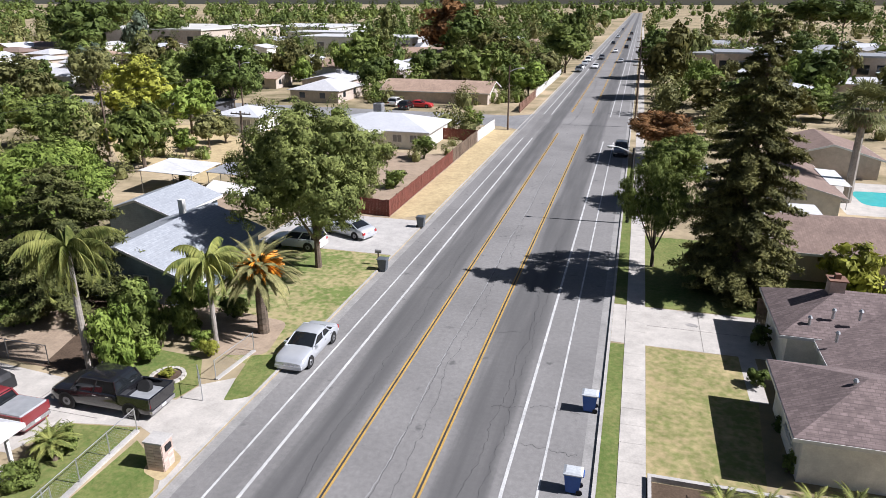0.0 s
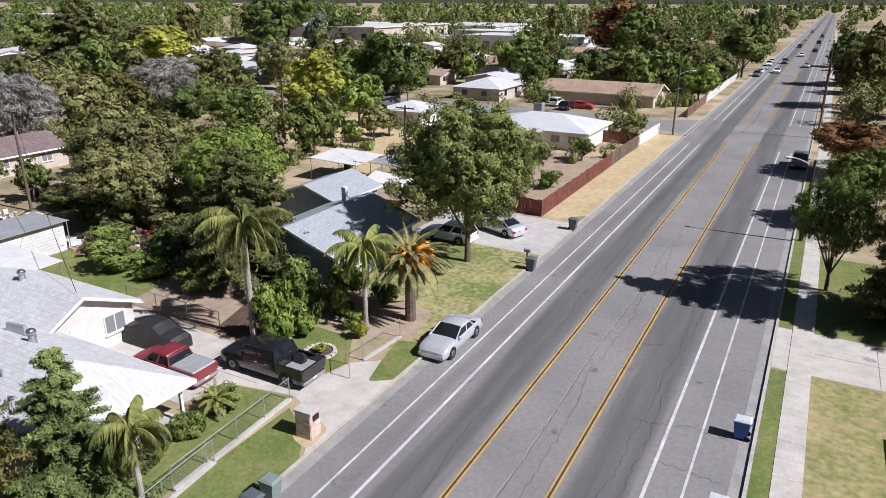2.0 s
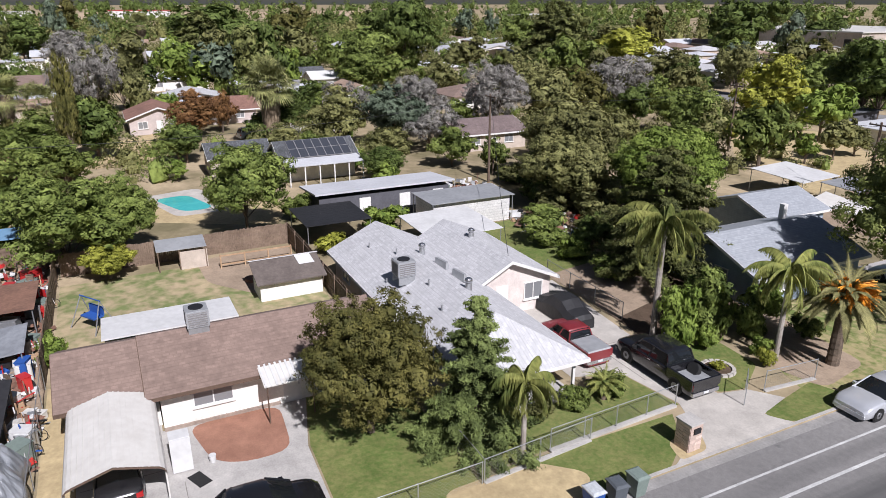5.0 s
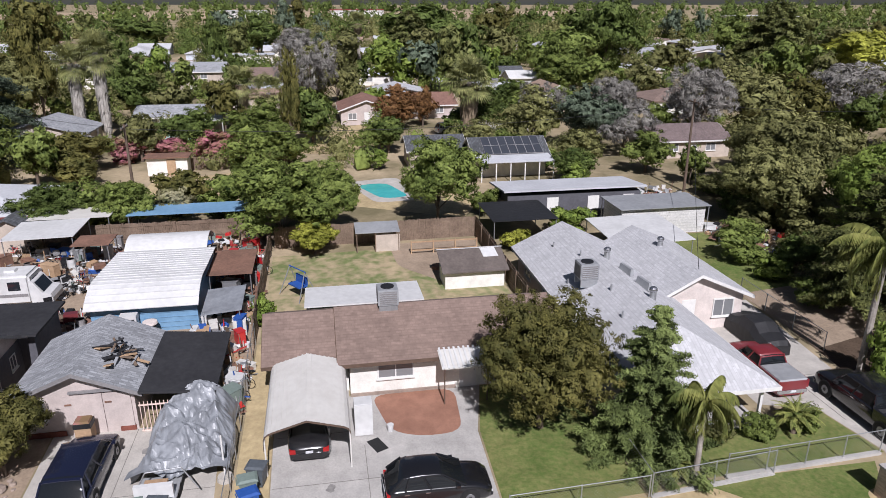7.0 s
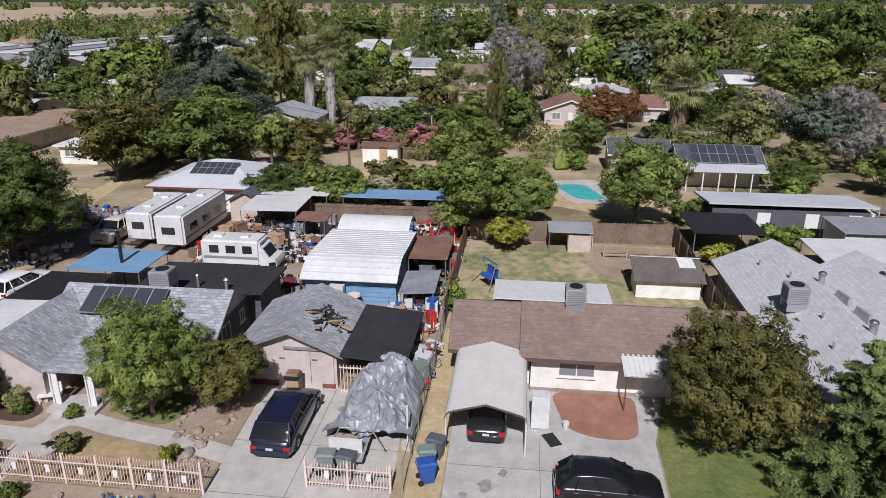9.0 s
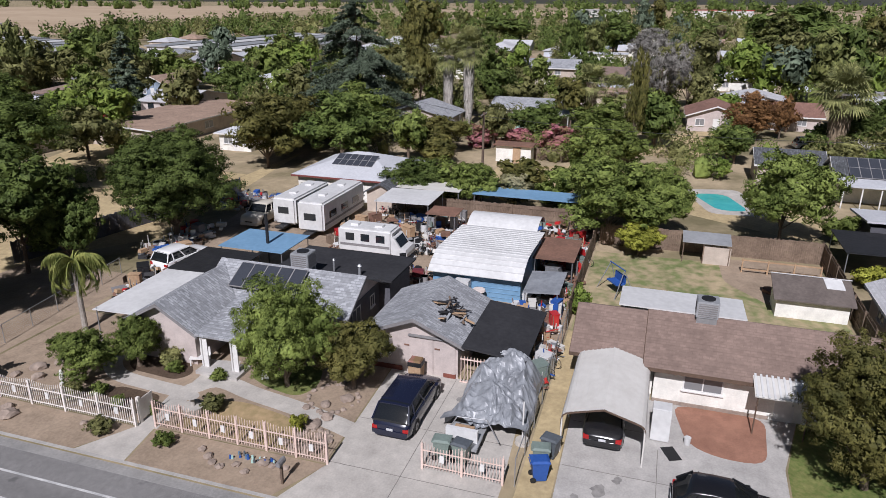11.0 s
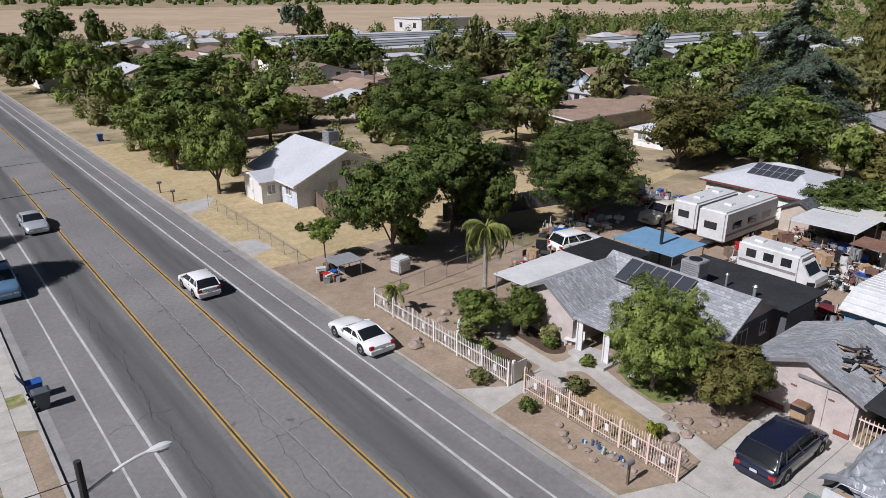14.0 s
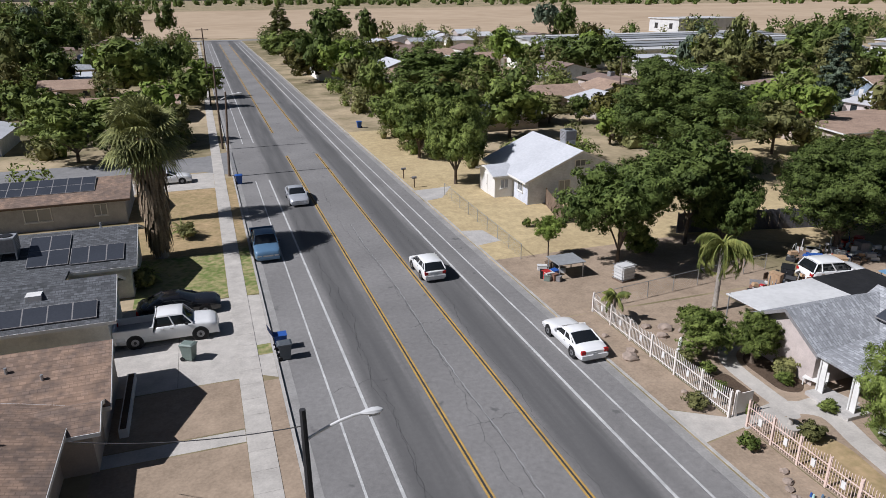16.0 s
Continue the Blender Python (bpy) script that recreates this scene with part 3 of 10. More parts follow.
def hip_roof(bm, x0, x1, y0, y1, ze, zr, over=0.45, thick=0.14):
    x0, x1, y0, y1 = x0 - over, x1 + over, y0 - over, y1 + over
    cx, cy = (x0 + x1) / 2, (y0 + y1) / 2
    h = min(x1 - x0, y1 - y0) / 2
    a, b = ((x0 + h, cy, zr), (x1 - h, cy, zr)) if x1 - x0 > y1 - y0 else ((cx, y0 + h, zr), (cx, y1 - h, zr))
    c = [(x0, y0, ze), (x1, y0, ze), (x1, y1, ze), (x0, y1, ze)]
    if x1 - x0 > y1 - y0:
        quads = ([c[0], c[1], b, a], [c[2], c[3], a, b], [c[1], c[2], b], [c[3], c[0], a])
    else:
        quads = ([c[1], c[2], b, a], [c[3], c[0], a, b], [c[0], c[1], a], [c[2], c[3], b])
    for q in quads:
        slab(bm, q, thick)
    return bm


def gable_walls(bm, x0, x1, y0, y1, z0, ze, zr, axis, ridge=None):
    """Four walls with the two gable tops, closed as a solid."""
    if axis == "x":
        c = ridge if ridge is not None else (y0 + y1) / 2
        prof = [(y0, z0), (y1, z0), (y1, ze), (c, zr), (y0, ze)]
        ends = [[bm.verts.new((x, a, z)) for a, z in prof] for x in (x0, x1)]
    else:
        c = ridge if ridge is not None else (x0 + x1) / 2
        prof = [(x0, z0), (x1, z0), (x1, ze), (c, zr), (x0, ze)]
        ends = [[bm.verts.new((a, y, z)) for a, z in prof] for y in (y0, y1)]
    bm.faces.new(ends[0])
    bm.faces.new(ends[1][::-1])
    for k in range(5):
        j = (k + 1) % 5
        bm.faces.new((ends[0][k], ends[0][j], ends[1][j], ends[1][k]))
    return bm


def house(label, x0, x1, y0, y1, ze, zr, axis, wall, roof, over=0.45, windows=(), doors=(), trim=None, ridge=None, group="", name="house", street_hip=None):
    h = thing(name, (x0 + x1) / 2, (y0 + y1) / 2, LOT, 0, label, "house", group)
    add_block(h, x0, x1, y0, y1, ze, zr, axis, wall, roof, over, windows, doors, trim, ridge, street_hip)
    return h


def add_block(h, x0, x1, y0, y1, ze, zr, axis, wall, roof, over=0.45, windows=(), doors=(), trim=None, ridge=None, street_hip=None):
    """One block of a house; street_hip: the eave of a hipped east end that covers a porch."""
    bm = bmesh.new()
    if street_hip is not None:
        box(bm, x0, x1, y0, y1, LOT - 0.1, ze - 0.16)
    elif axis == "hip":
        box(bm, x0, x1, y0, y1, LOT - 0.1, ze - 0.1)
    elif axis == "flat":
        box(bm, x0, x1, y0, y1, LOT - 0.1, ze - 0.1)
    else:
        gable_walls(bm, x0, x1, y0, y1, LOT - 0.1, ze - 0.16, zr - 0.16, axis, ridge)
    part("wall", bm, wall, h)
    bm = bmesh.new()
    if street_hip is not None:
        xe, ya, yb, zo = street_hip, y0 - over, y1 + over, ze - 0.2
        xr, xw = xe - (yb - ya) / 2, x0 - over
        gable = bmesh.new()
        prof = [(y0, ze - 0.2), (y1, ze - 0.2), (ridge, zr - 0.18)]
        ends = [[gable.verts.new((x, a, z)) for a, z in prof] for x in (x0, x0 + 0.2)]
        gable.faces.new(ends[0])
        gable.faces.new(ends[1][::-1])
        for i in range(3):
            gable.faces.new((ends[0][i], ends[0][(i + 1) % 3], ends[1][(i + 1) % 3], ends[1][i]))
        part("gable", gable, wall, h)
        for q in ([(xw, ridge, zr), (xw, ya, zo), (xe, ya, zo), (xr, ridge, zr)], [(xw, ridge, zr), (xr, ridge, zr), (xe, yb, zo), (xw, yb, zo)], [(xr, ridge, zr), (xe, ya, zo), (xe, yb, zo)]):
            slab(bm, q, 0.14)
        for a in ((xw, xe + 0.03, ya - 0.03, ya), (xw, xe + 0.03, yb, yb + 0.03), (xe, xe + 0.03, ya, yb)):
            part("fascia", boxes((*a, zo - 0.2, zo - 0.01)), trim or TRIM_WHITE, h)
        for a in (ya, yb):
            part("barge_board", slab(bmesh.new(), [(xw, ridge, zr - 0.005), (xw - 0.03, ridge, zr - 0.005), (xw - 0.03, a, zo - 0.005), (xw, a, zo - 0.005)], 0.2), trim or TRIM_WHITE, h)
    elif axis == "hip":
        hip_roof(bm, x0, x1, y0, y1, ze, zr, over)
    elif axis == "flat":
        slab(bm, [(x0 - over, y0 - over, ze), (x1 + over, y0 - over, zr), (x1 + over, y1 + over, zr), (x0 - over, y1 + over, ze)], 0.16)
    else:
        gable_roof(bm, x0, x1, y0, y1, ze, zr, axis, over, ridge=ridge)
    r = part("roof", bm, roof, h)
    # fascia boards
    if street_hip is not None:
        pass
    elif axis in ("hip",):
        for a in ((x0 - over - 0.03, x1 + over + 0.03, y0 - over - 0.03, y0 - over), (x0 - over - 0.03, x1 + over + 0.03, y1 + over, y1 + over + 0.03),
                  (x0 - over - 0.03, x0 - over, y0 - over, y1 + over), (x1 + over, x1 + over + 0.03, y0 - over, y1 + over)):
            part("fascia", boxes((*a, ze - 0.2, ze - 0.03)), trim or TRIM_WHITE, h)
    elif axis in ("x", "y"):
        if axis == "x":
            c = ridge if ridge is not None else (y0 + y1) / 2
            for a, e, s in ((y0, y0 - over, -1), (y1, y1 + over, 1)):
                zo = ze - over * (zr - ze) / abs(c - a)
                part("fascia", boxes((x0 - over, x1 + over, *sorted((e, e + s * 0.03)), zo - 0.2, zo - 0.01)), trim or TRIM_WHITE, h)
                for xx, t in ((x0 - over, -0.03), (x1 + over, 0.03)):
                    part("barge_board", slab(bmesh.new(), [(xx, c, zr - 0.005), (xx + t, c, zr - 0.005), (xx + t, e, zo - 0.005), (xx, e, zo - 0.005)], 0.2), trim or TRIM_WHITE, h)
        else:
            c = ridge if ridge is not None else (x0 + x1) / 2
            for a, e, s in ((x0, x0 - over, -1), (x1, x1 + over, 1)):
                zo = ze - over * (zr - ze) / abs(c - a)
                part("fascia", boxes((*sorted((e, e + s * 0.03)), y0 - over, y1 + over, zo - 0.2, zo - 0.01)), trim or TRIM_WHITE, h)
                for yy, t in ((y0 - over, -0.03), (y1 + over, 0.03)):
                    part("barge_board", slab(bmesh.new(), [(c, yy, zr - 0.005), (c, yy + t, zr - 0.005), (e, yy + t, zo - 0.005), (e, yy, zo - 0.005)], 0.2), trim or TRIM_WHITE, h)
    at = {"E": x1, "W": x0, "N": y1, "S": y0}
    for side, a0, a1, z0, z1 in windows:
        window(h, side, at[side], a0, a1, z0, z1, trim if trim is TRIM_WHITE else None)
    for side, a0, a1, *rest in doors:
        door(h, side, at[side], a0, a1, LOT, LOT + 2.05, rest[0] if rest else None)
    return r


def cooler(x, y, z, s=1.0, label="grey evaporative cooler box on the roof", slats=6):
    """A roof cooler: louvred box on legs with a fan ring."""
    c = thing("roof_cooler", x, y, z, 0, label, "cooler", "roof coolers")
    bm = boxes((-0.55 * s, 0.55 * s, -0.55 * s, 0.55 * s, 0.12, 1.05 * s))
    bmesh.ops.bevel(bm, geom=bm.edges[:], offset=0.04, segments=2, affect="EDGES")
    part("casing", bm, SHEET_GREY, c, local=True)
    for sx in (-1, 1):
        part("grille", boxes((sx * 0.553 * s - 0.006, sx * 0.553 * s + 0.006, -0.46 * s, 0.46 * s, 0.22, 0.95 * s)), TRIM_GREY, c, "dark louvred side", local=True)
        part("grille", boxes((-0.46 * s, 0.46 * s, sx * 0.553 * s - 0.006, sx * 0.553 * s + 0.006, 0.22, 0.95 * s)), TRIM_GREY, c, "dark louvred side", local=True)
        for k in range(slats):
            z0 = 0.25 + k * 0.12 * s
            part("louvre", boxes((sx * 0.56 * s - 0.012, sx * 0.56 * s + 0.012, -0.45 * s, 0.45 * s, z0, z0 + 0.05)), STEEL, c, local=True)
    bm = bmesh.new()
    tube(bm, (0, 0, 1.04 * s), (0, 0, 1.1 * s), 0.36 * s, n=20)
    part("fan_ring", bm, BLACK_PLASTIC, c, local=True)
    for sx in (-0.46, 0.46):
        part("stand", boxes((sx * s - 0.04 * s, sx * s + 0.04 * s, -0.5 * s, 0.5 * s, -0.35, 0.13)), STEEL, c, local=True)
    return c


def vent(x, y, z, r=0.09, h=0.5, cap=True):
    v = thing("roof_vent", x, y, z, 0, "small grey metal pipe vent on the roof", "vent", "roof vents")
    part("pipe", tubes(((0, 0, -0.2), (0, 0, h), r)), STEEL, v, local=True)
    if cap:
        part("cap", tubes(((0, 0, h), (0, 0, h + 0.12), r * 1.7, r * 0.8)), STEEL, v, local=True)
    return v


def turbine(x, y, z):
    v = thing("turbine_vent", x, y, z, 0, "round metal turbine vent on the roof", "vent", "turbine vents")
    part("base", tubes(((0, 0, -0.2), (0, 0, 0.25), 0.2, 0.17), n=12), STEEL, v, local=True)
    bm = bmesh.new()
    bmesh.ops.create_uvsphere(bm, u_segments=14, v_segments=8, radius=0.24)
    bmesh.ops.scale(bm, verts=bm.verts, vec=(1, 1, 0.8))
    bmesh.ops.translate(bm, verts=bm.verts, vec=(0, 0, 0.4))
    part("rotor", bm, CHROME, v, local=True)


def solar(x0, x1, y0, y1, za, zb, axis, nx, ny, parent=None):
    """A field of panels on a slope: from za at the low coordinate of the axis to zb at its high one."""
    s = thing("solar_panels", (x0 + x1) / 2, (y0 + y1) / 2, (za + zb) / 2, 0, "dark solar panels with pale frames on the roof", "solar panels", "solar panels")
    def zed(x, y):
        return za + (zb - za) * ((x - x0) / (x1 - x0) if axis == "x" else (y - y0) / (y1 - y0))
    for i in range(nx):
        for j in range(ny):
            a, b = x0 + (x1 - x0) * i / nx, x0 + (x1 - x0) * (i + 1) / nx
            c, d = y0 + (y1 - y0) * j / ny, y0 + (y1 - y0) * (j + 1) / ny
            p = part("panel", slab(bmesh.new(), [(u, v, zed(u, v)) for u, v in ((a, c), (b, c), (b, d), (a, d))], 0.05), TRIM_GREY, s, "")
            part("cell_face", slab(bmesh.new(), [(u, v, zed(u, v) + 0.006) for u, v in ((a + .035, c + .035), (b - .035, c + .035), (b - .035, d - .035), (a + .035, d - .035))], 0.02), SOLAR, p)
    return s


# grey-roofed house with the long ridge and its gabled wing
hb = house("long pale grey shingled house with cream walls", -38.8, -20.6, 12.95, 19.3, 2.55, 4.1, "x", STUCCO_BLUSH, SH_PALE, 0.45, street_hip=-18.0,
           windows=(("S", -37.0, -35.6, 1.0, 2.1), ("S", -33.0, -31.6, 1.0, 2.1), ("E", 16.6, 18.2, 1.0, 2.1)), doors=(("E", 14.8, 15.7),), ridge=16.3)
for y in (13.1, 14.9, 16.8, 19.1):
    part("porch_post", boxes((-18.5, -18.36, y - 0.07, y + 0.07, LOT, 2.35)), TRIM_WHITE, hb)
part("porch_rail", boxes((-18.46, -18.4, 13.1, 17.0, 0.85, 0.95), (-18.46, -18.4, 13.1, 17.0, 0.3, 0.38), (-18.47, -18.39, 13.1, 17.0, 0.6, 0.65)), TRIM_WHITE, hb)
part("porch_floor", boxes((-20.6, -18.2, 12.95, 19.3, 0.0, LOT + 0.1)), CONCRETE, hb)
add_block(hb, -37.5, -28.4, 18.6, 24.4, 2.55, 3.95, "x", STUCCO_BLUSH, SH_PALE, 0.45,
          windows=(("E", 22.4, 23.8, 0.9, 2.1),), doors=(("E", 20.3, 21.2),), ridge=21.2)
cooler(-29.4, 14.4, 3.6, 1.05)
turbine(-31.6, 16.6, 4.15)
for x, y in ((-36, 14.6), (-33, 15.4), (-27.5, 15.2), (-26, 17.2), (-24.5, 14.6), (-22.6, 15.8), (-30.5, 13.7), (-20.5, 14.4)):
    vent(x, y, 4.2 - abs(y - 16.3) * 0.5, 0.06, 0.3, False)
turbine(-25.2, 16.6, 4.1)
turbine(-33.5, 21.2, 3.95)
for x, y in ((-29.5, 17.0), (-27.3, 17.1)):
    v = thing("ridge_vent", x, y, 4.0, 8, "long grey slanted metal roof vent", "vent", "ridge vents")
    part("hood", boxes((-0.65, 0.65, -0.14, 0.14, -0.25, 0.22, 0.06)), SHEET_GREY, v, local=True)

# brown-roofed white house
hc = house("white stucco house under a brown shingle roof", -30.3, -24.3, -0.1, 10.6, 2.55, 3.85, "y", STUCCO_WHITE, SH_BROWN, 0.6,
           windows=(("E", 1.3, 3.2, 1.0, 2.1),), doors=(("E", 5.6, 6.5),), trim=TRIM_BROWN)
add_block(hc, -30.3, -24.9, -3.9, -0.15, 2.45, 3.7, "y", STUCCO_WHITE, SH_BROWN, 0.55, trim=TRIM_BROWN, ridge=-27.4)
part("door", face_box(bmesh.new(), "E", -24.9, -2.6, -1.7, LOT, 2.1, -0.03, 0.05), TRIM_GREY, hc)
cooler(-27.3, 2.2, 3.8, 1.0)
aw = part("awning", slab(bmesh.new(), [(-24.25, 4.4, 2.5), (-24.25, 6.9, 2.5), (-22.6, 6.9, 2.2), (-22.6, 4.4, 2.2)], 0.05), SHEET_CREAM, hc, "cream ribbed porch awning")
for k in range(10):
    y = 4.45 + k * 0.255
    part("awning_rib", slab(bmesh.new(), [(-24.25, y, 2.54), (-24.25, y + 0.1, 2.54), (-22.6, y + 0.1, 2.24), (-22.6, y, 2.24)], 0.06), SHEET_WHITE, aw)
for y in (4.55, 6.75):
    part("awning_post", tubes(((-22.75, y, 0.05), (-22.75, y, 2.2), 0.035)), TRIM_BROWN, hc)
part("stone_base", boxes((-24.29, -24.2, -0.1, 5.4, 0.05, 0.27)), STONE, hc, "low rubble stone base")
pc = thing("patio_cover", -32.5, 1.2, LOT, 0, "flat white sheet patio cover behind the house", "patio cover")
part("roof", slab(bmesh.new(), [(-33.9, -2.4, 2.35), (-30.6, -2.4, 2.5), (-30.6, 4.7, 2.5), (-33.9, 4.7, 2.35)], 0.08), SHEET_WHITE, pc)
for y in (-2.2, 1.1, 4.5):
    part("post", boxes((-33.8, -33.7, y - 0.05, y + 0.05, 0.05, 2.3)), TRIM_WHITE, pc)

# stucco outbuilding with dark lean-to
hd = house("pinkish stucco outbuilding with a grey shingle gable roof", -28.7, -23.2, -15.2, -10.2, 2.5, 3.55, "x", STUCCO_PINK, SH_GREY, 0.45,
           windows=(("E", -14.9, -14.1, 1.0, 2.1),), trim=TRIM_GREY, ridge=-12.6)
for y in (-12.0, -10.9):
    bm = bmesh.new()
    d = [bm.verts.new(p) for p in ((-23.14, y - 0.16, 2.0), (-23.14, y, 1.8), (-23.14, y + 0.16, 2.0), (-23.14, y, 2.2))]
    r = bmesh.ops.extrude_face_region(bm, geom=[bm.faces.new(d)])
    bmesh.ops.translate(bm, verts=[v for v in r["geom"] if isinstance(v, bmesh.types.BMVert)], vec=(-0.1, 0, 0))
    part("diamond_light", bm, GLASS, hd, "small diamond-shaped window")
part("door_track", boxes((-23.18, -23.05, -13.0, -10.3, 2.32, 2.42)), TRIM_GREY, hd)
part("roof", slab(bmesh.new(), [(-28.9, -9.85, 2.42), (-22.6, -9.85, 2.42), (-22.6, -6.4, 2.1), (-28.9, -6.4, 2.1)], 0.1), TAR, hd, "black roll-roofed lean-to")
for x in (-28.7, -25.7, -22.8):
    part("post", boxes((x - 0.05, x + 0.05, -6.6, -6.5, 0.05, 2.0)), WOOD_RAW, hd)
for y0, y1 in ((-13.3, -11.6), (-11.55, -10.35)):
    d = part("door", boxes((-23.17, -23.13, y0, y1, 0.05, 2.2)), STUCCO_PINK, hd, "plain boarded double door")
    part("hinge", boxes((-23.13, -23.1, y0 + 0.05, y0 + 0.35, 1.7, 1.78)), RUST, d)
for y0, y1 in ((-15.15, -13.4), (-11.0, -10.3)):
    part("brick_base", boxes((-23.19, -23.1, y0, y1, 0.0, 0.35)), WOOD_RED, hd, "low reddish brick base")
gt = thing("slatted_gate", -22.9, -10.0, LOT, 0, "cream slatted metal gate under the lean-to", "gate")
part("top_rail", boxes((-22.93, -22.87, -10.0, -6.6, 1.5, 1.56)), PINK_IRON, gt)
part("bottom_rail", boxes((-22.93, -22.87, -10.0, -6.6, 0.12, 0.18)), PINK_IRON, gt)
for k in range(19):
    y = -9.95 + k * 0.18
    part("picket", boxes((-22.92, -22.88, y, y + 0.035, 0.05, 1.7)), PINK_IRON, gt)
# scrap lying on its roof
random.seed(5)
for k in range(34):
    L = random.uniform(0.35, 1.3)
    x, y = random.gauss(-25.5, 0.55), random.gauss(-11.2, 0.42)
    z = 3.62 - (y + 12.6) * 0.44
    t = thing("roof_scrap", x, y, z + 0.05 + 0.02 * (k % 7), random.uniform(0, 360), "loose timber and tarry scrap lying on the shingles", "scrap", "scrap on the roof")
    wd = random.choice((0.03, 0.04, 0.05, 0.07, 0.16))
    bm = boxes((-L / 2, L / 2, -wd, wd, -0.05, 0.0))
    bmesh.ops.rotate(bm, verts=bm.verts, cent=(0, 0, 0), matrix=Matrix.Rotation(random.uniform(-0.4, 0.4), 3, "Y"))
    part("piece", bm, (WOOD_RAW, TAR, WOOD_FENCE, SHEET_GREY, TAR, BLACK_PLASTIC)[k % 6], t, local=True)

# pink house with grey shingles
he = house("pinkish stucco house with a grey shingle roof", -29.4, -24.3, -26.5, -17.4, 2.55, 3.95, "y", STUCCO_PINK, SH_GREY, 0.45,
           windows=(("N", -26.5, -25.3, 1.0, 2.1), ("N", -28.6, -27.9, 1.2, 2.0)), trim=TRIM_GREY, ridge=-26.6)
add_block(he, -26.0, -20.1, -28.8, -24.5, 2.5, 3.75, "x", STUCCO_PINK, SH_GREY, 0.45, trim=TRIM_GREY, ridge=-26.5)
part("porch_roof", slab(bmesh.new(), [(-24.6, -24.1, 2.9), (-24.6, -18.6, 2.9), (-19.6, -18.6, 2.3), (-19.6, -24.1, 2.3)], 0.12), SH_GREY, he)
for y in (-23.9, -22.0, -20.2):
    part("porch_post", tubes(((-19.8, y, 0.05), (-19.8, y, 2.25), 0.05)), TRIM_WHITE, he)
    part("scroll", boxes((-19.83, -19.77, y + 0.1, y + 0.4, 0.2, 2.2)), TRIM_WHITE, he, "white lattice porch post")
part("porch_step", boxes((-20.6, -19.2, -24.0, -21.4, 0.05, 0.3)), CONCRETE, he)
door(he, "E", -24.3, -23.2, -22.3, LOT, 2.15)
part("rear_wall", boxes((-33.0, -29.4, -24.0, -16.6, 0, 2.7)), WALL_DARK, he)
part("rear_roof", slab(bmesh.new(), [(-33.3, -24.4, 2.8), (-28.7, -24.4, 2.86), (-28.7, -16.2, 2.86), (-33.3, -16.2, 2.8)], 0.12), TAR, he, "flat black rear roof")
# thin dark sheet laid over the pinkish stucco of the north wall
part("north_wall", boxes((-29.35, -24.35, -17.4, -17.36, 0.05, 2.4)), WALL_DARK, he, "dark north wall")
solar(-26.25, -24.5, -25.2, -20.6, 3.98, 3.1, "x", 1, 5)
cooler(-28.0, -21.9, 3.3, 1.1, "pale grey cooler box with a duct on the roof")
vent(-29.0, -18.5, 3.0, 0.1, 0.5)
vent(-29.2, -20.4, 3.0, 0.07, 0.6)

# roofs behind
hw = house("low dark house under a flat white roof", -57.0, -52.2, 15.7, 28.7, 2.6, 3.1, "flat", WALL_DARK, SH_WHITE, 0.45)
for y in (19.5, 23.5, 27.0):
    part("shutter", face_box(bmesh.new(), "E", -52.2, y, y + 1.1, 0.9, 2.2, -0.02, 0.06), TRIM_WHITE, hw)
hs = house("house under a dark roof with a covered porch", -75.5, -69.5, 16.6, 25.0, 2.7, 4.2, "y", STUCCO_WHITE, SH_DARK, 0.5)
part("porch_cover", slab(bmesh.new(), [(-69.6, 16.4, 2.7), (-69.6, 25.2, 2.7), (-66.6, 25.2, 2.4), (-66.6, 16.4, 2.4)], 0.1), SH_WHITE, hs)
for k in range(6):
    part("post", boxes((-66.8, -66.7, 16.6 + k * 1.68, 16.72 + k * 1.68, 0.05, 2.35)), TRIM_WHITE, hs)
solar(-72.3, -69.2, 17.6, 24.6, 4.2, 2.8, "x", 2, 7)
house("dark-roofed wing beside the porch house", -80, -74.5, 9.5, 16.2, 2.6, 3.8, "y", STUCCO_TAN, SH_DARK, 0.4)
hz = house("white-roofed house with red fascia", -62.5, -53.3, -36.4, -25.7, 2.6, 4.3, "hip", STUCCO_WHITE, SH_WHITE, 0.5, trim=RED_TRIM,
           windows=(("E", -34.5, -33.0, 1.0, 2.0), ("E", -30.5, -29.0, 1.0, 2.0)))
solar(-57.2, -55.1, -33.4, -28.9, 4.13, 3.4, "x", 2, 6)
# blue house with its rear block
hu = house("blue-grey house under a pale blue-grey roof", -30.5, -21.9, 36.2, 46.4, 2.6, 4.15, "y", SIDING_BLUE, SH_BLUE, 0.5, windows=(("S", -25.5, -24.3, 1.0, 2.1), ("E", 38.0, 39.5, 1.0, 2.1)))
part("chimney", boxes((-27.3, -26.9, 44.2, 44.6, 3.8, 5.0)), TRIM_WHITE, hu)
house("blue-grey rear block under a pale roof", -37.0, -30.6, 47.6, 54.3, 2.6, 3.7, "y", SIDING_BLUE, SH_BLUE, 0.4)
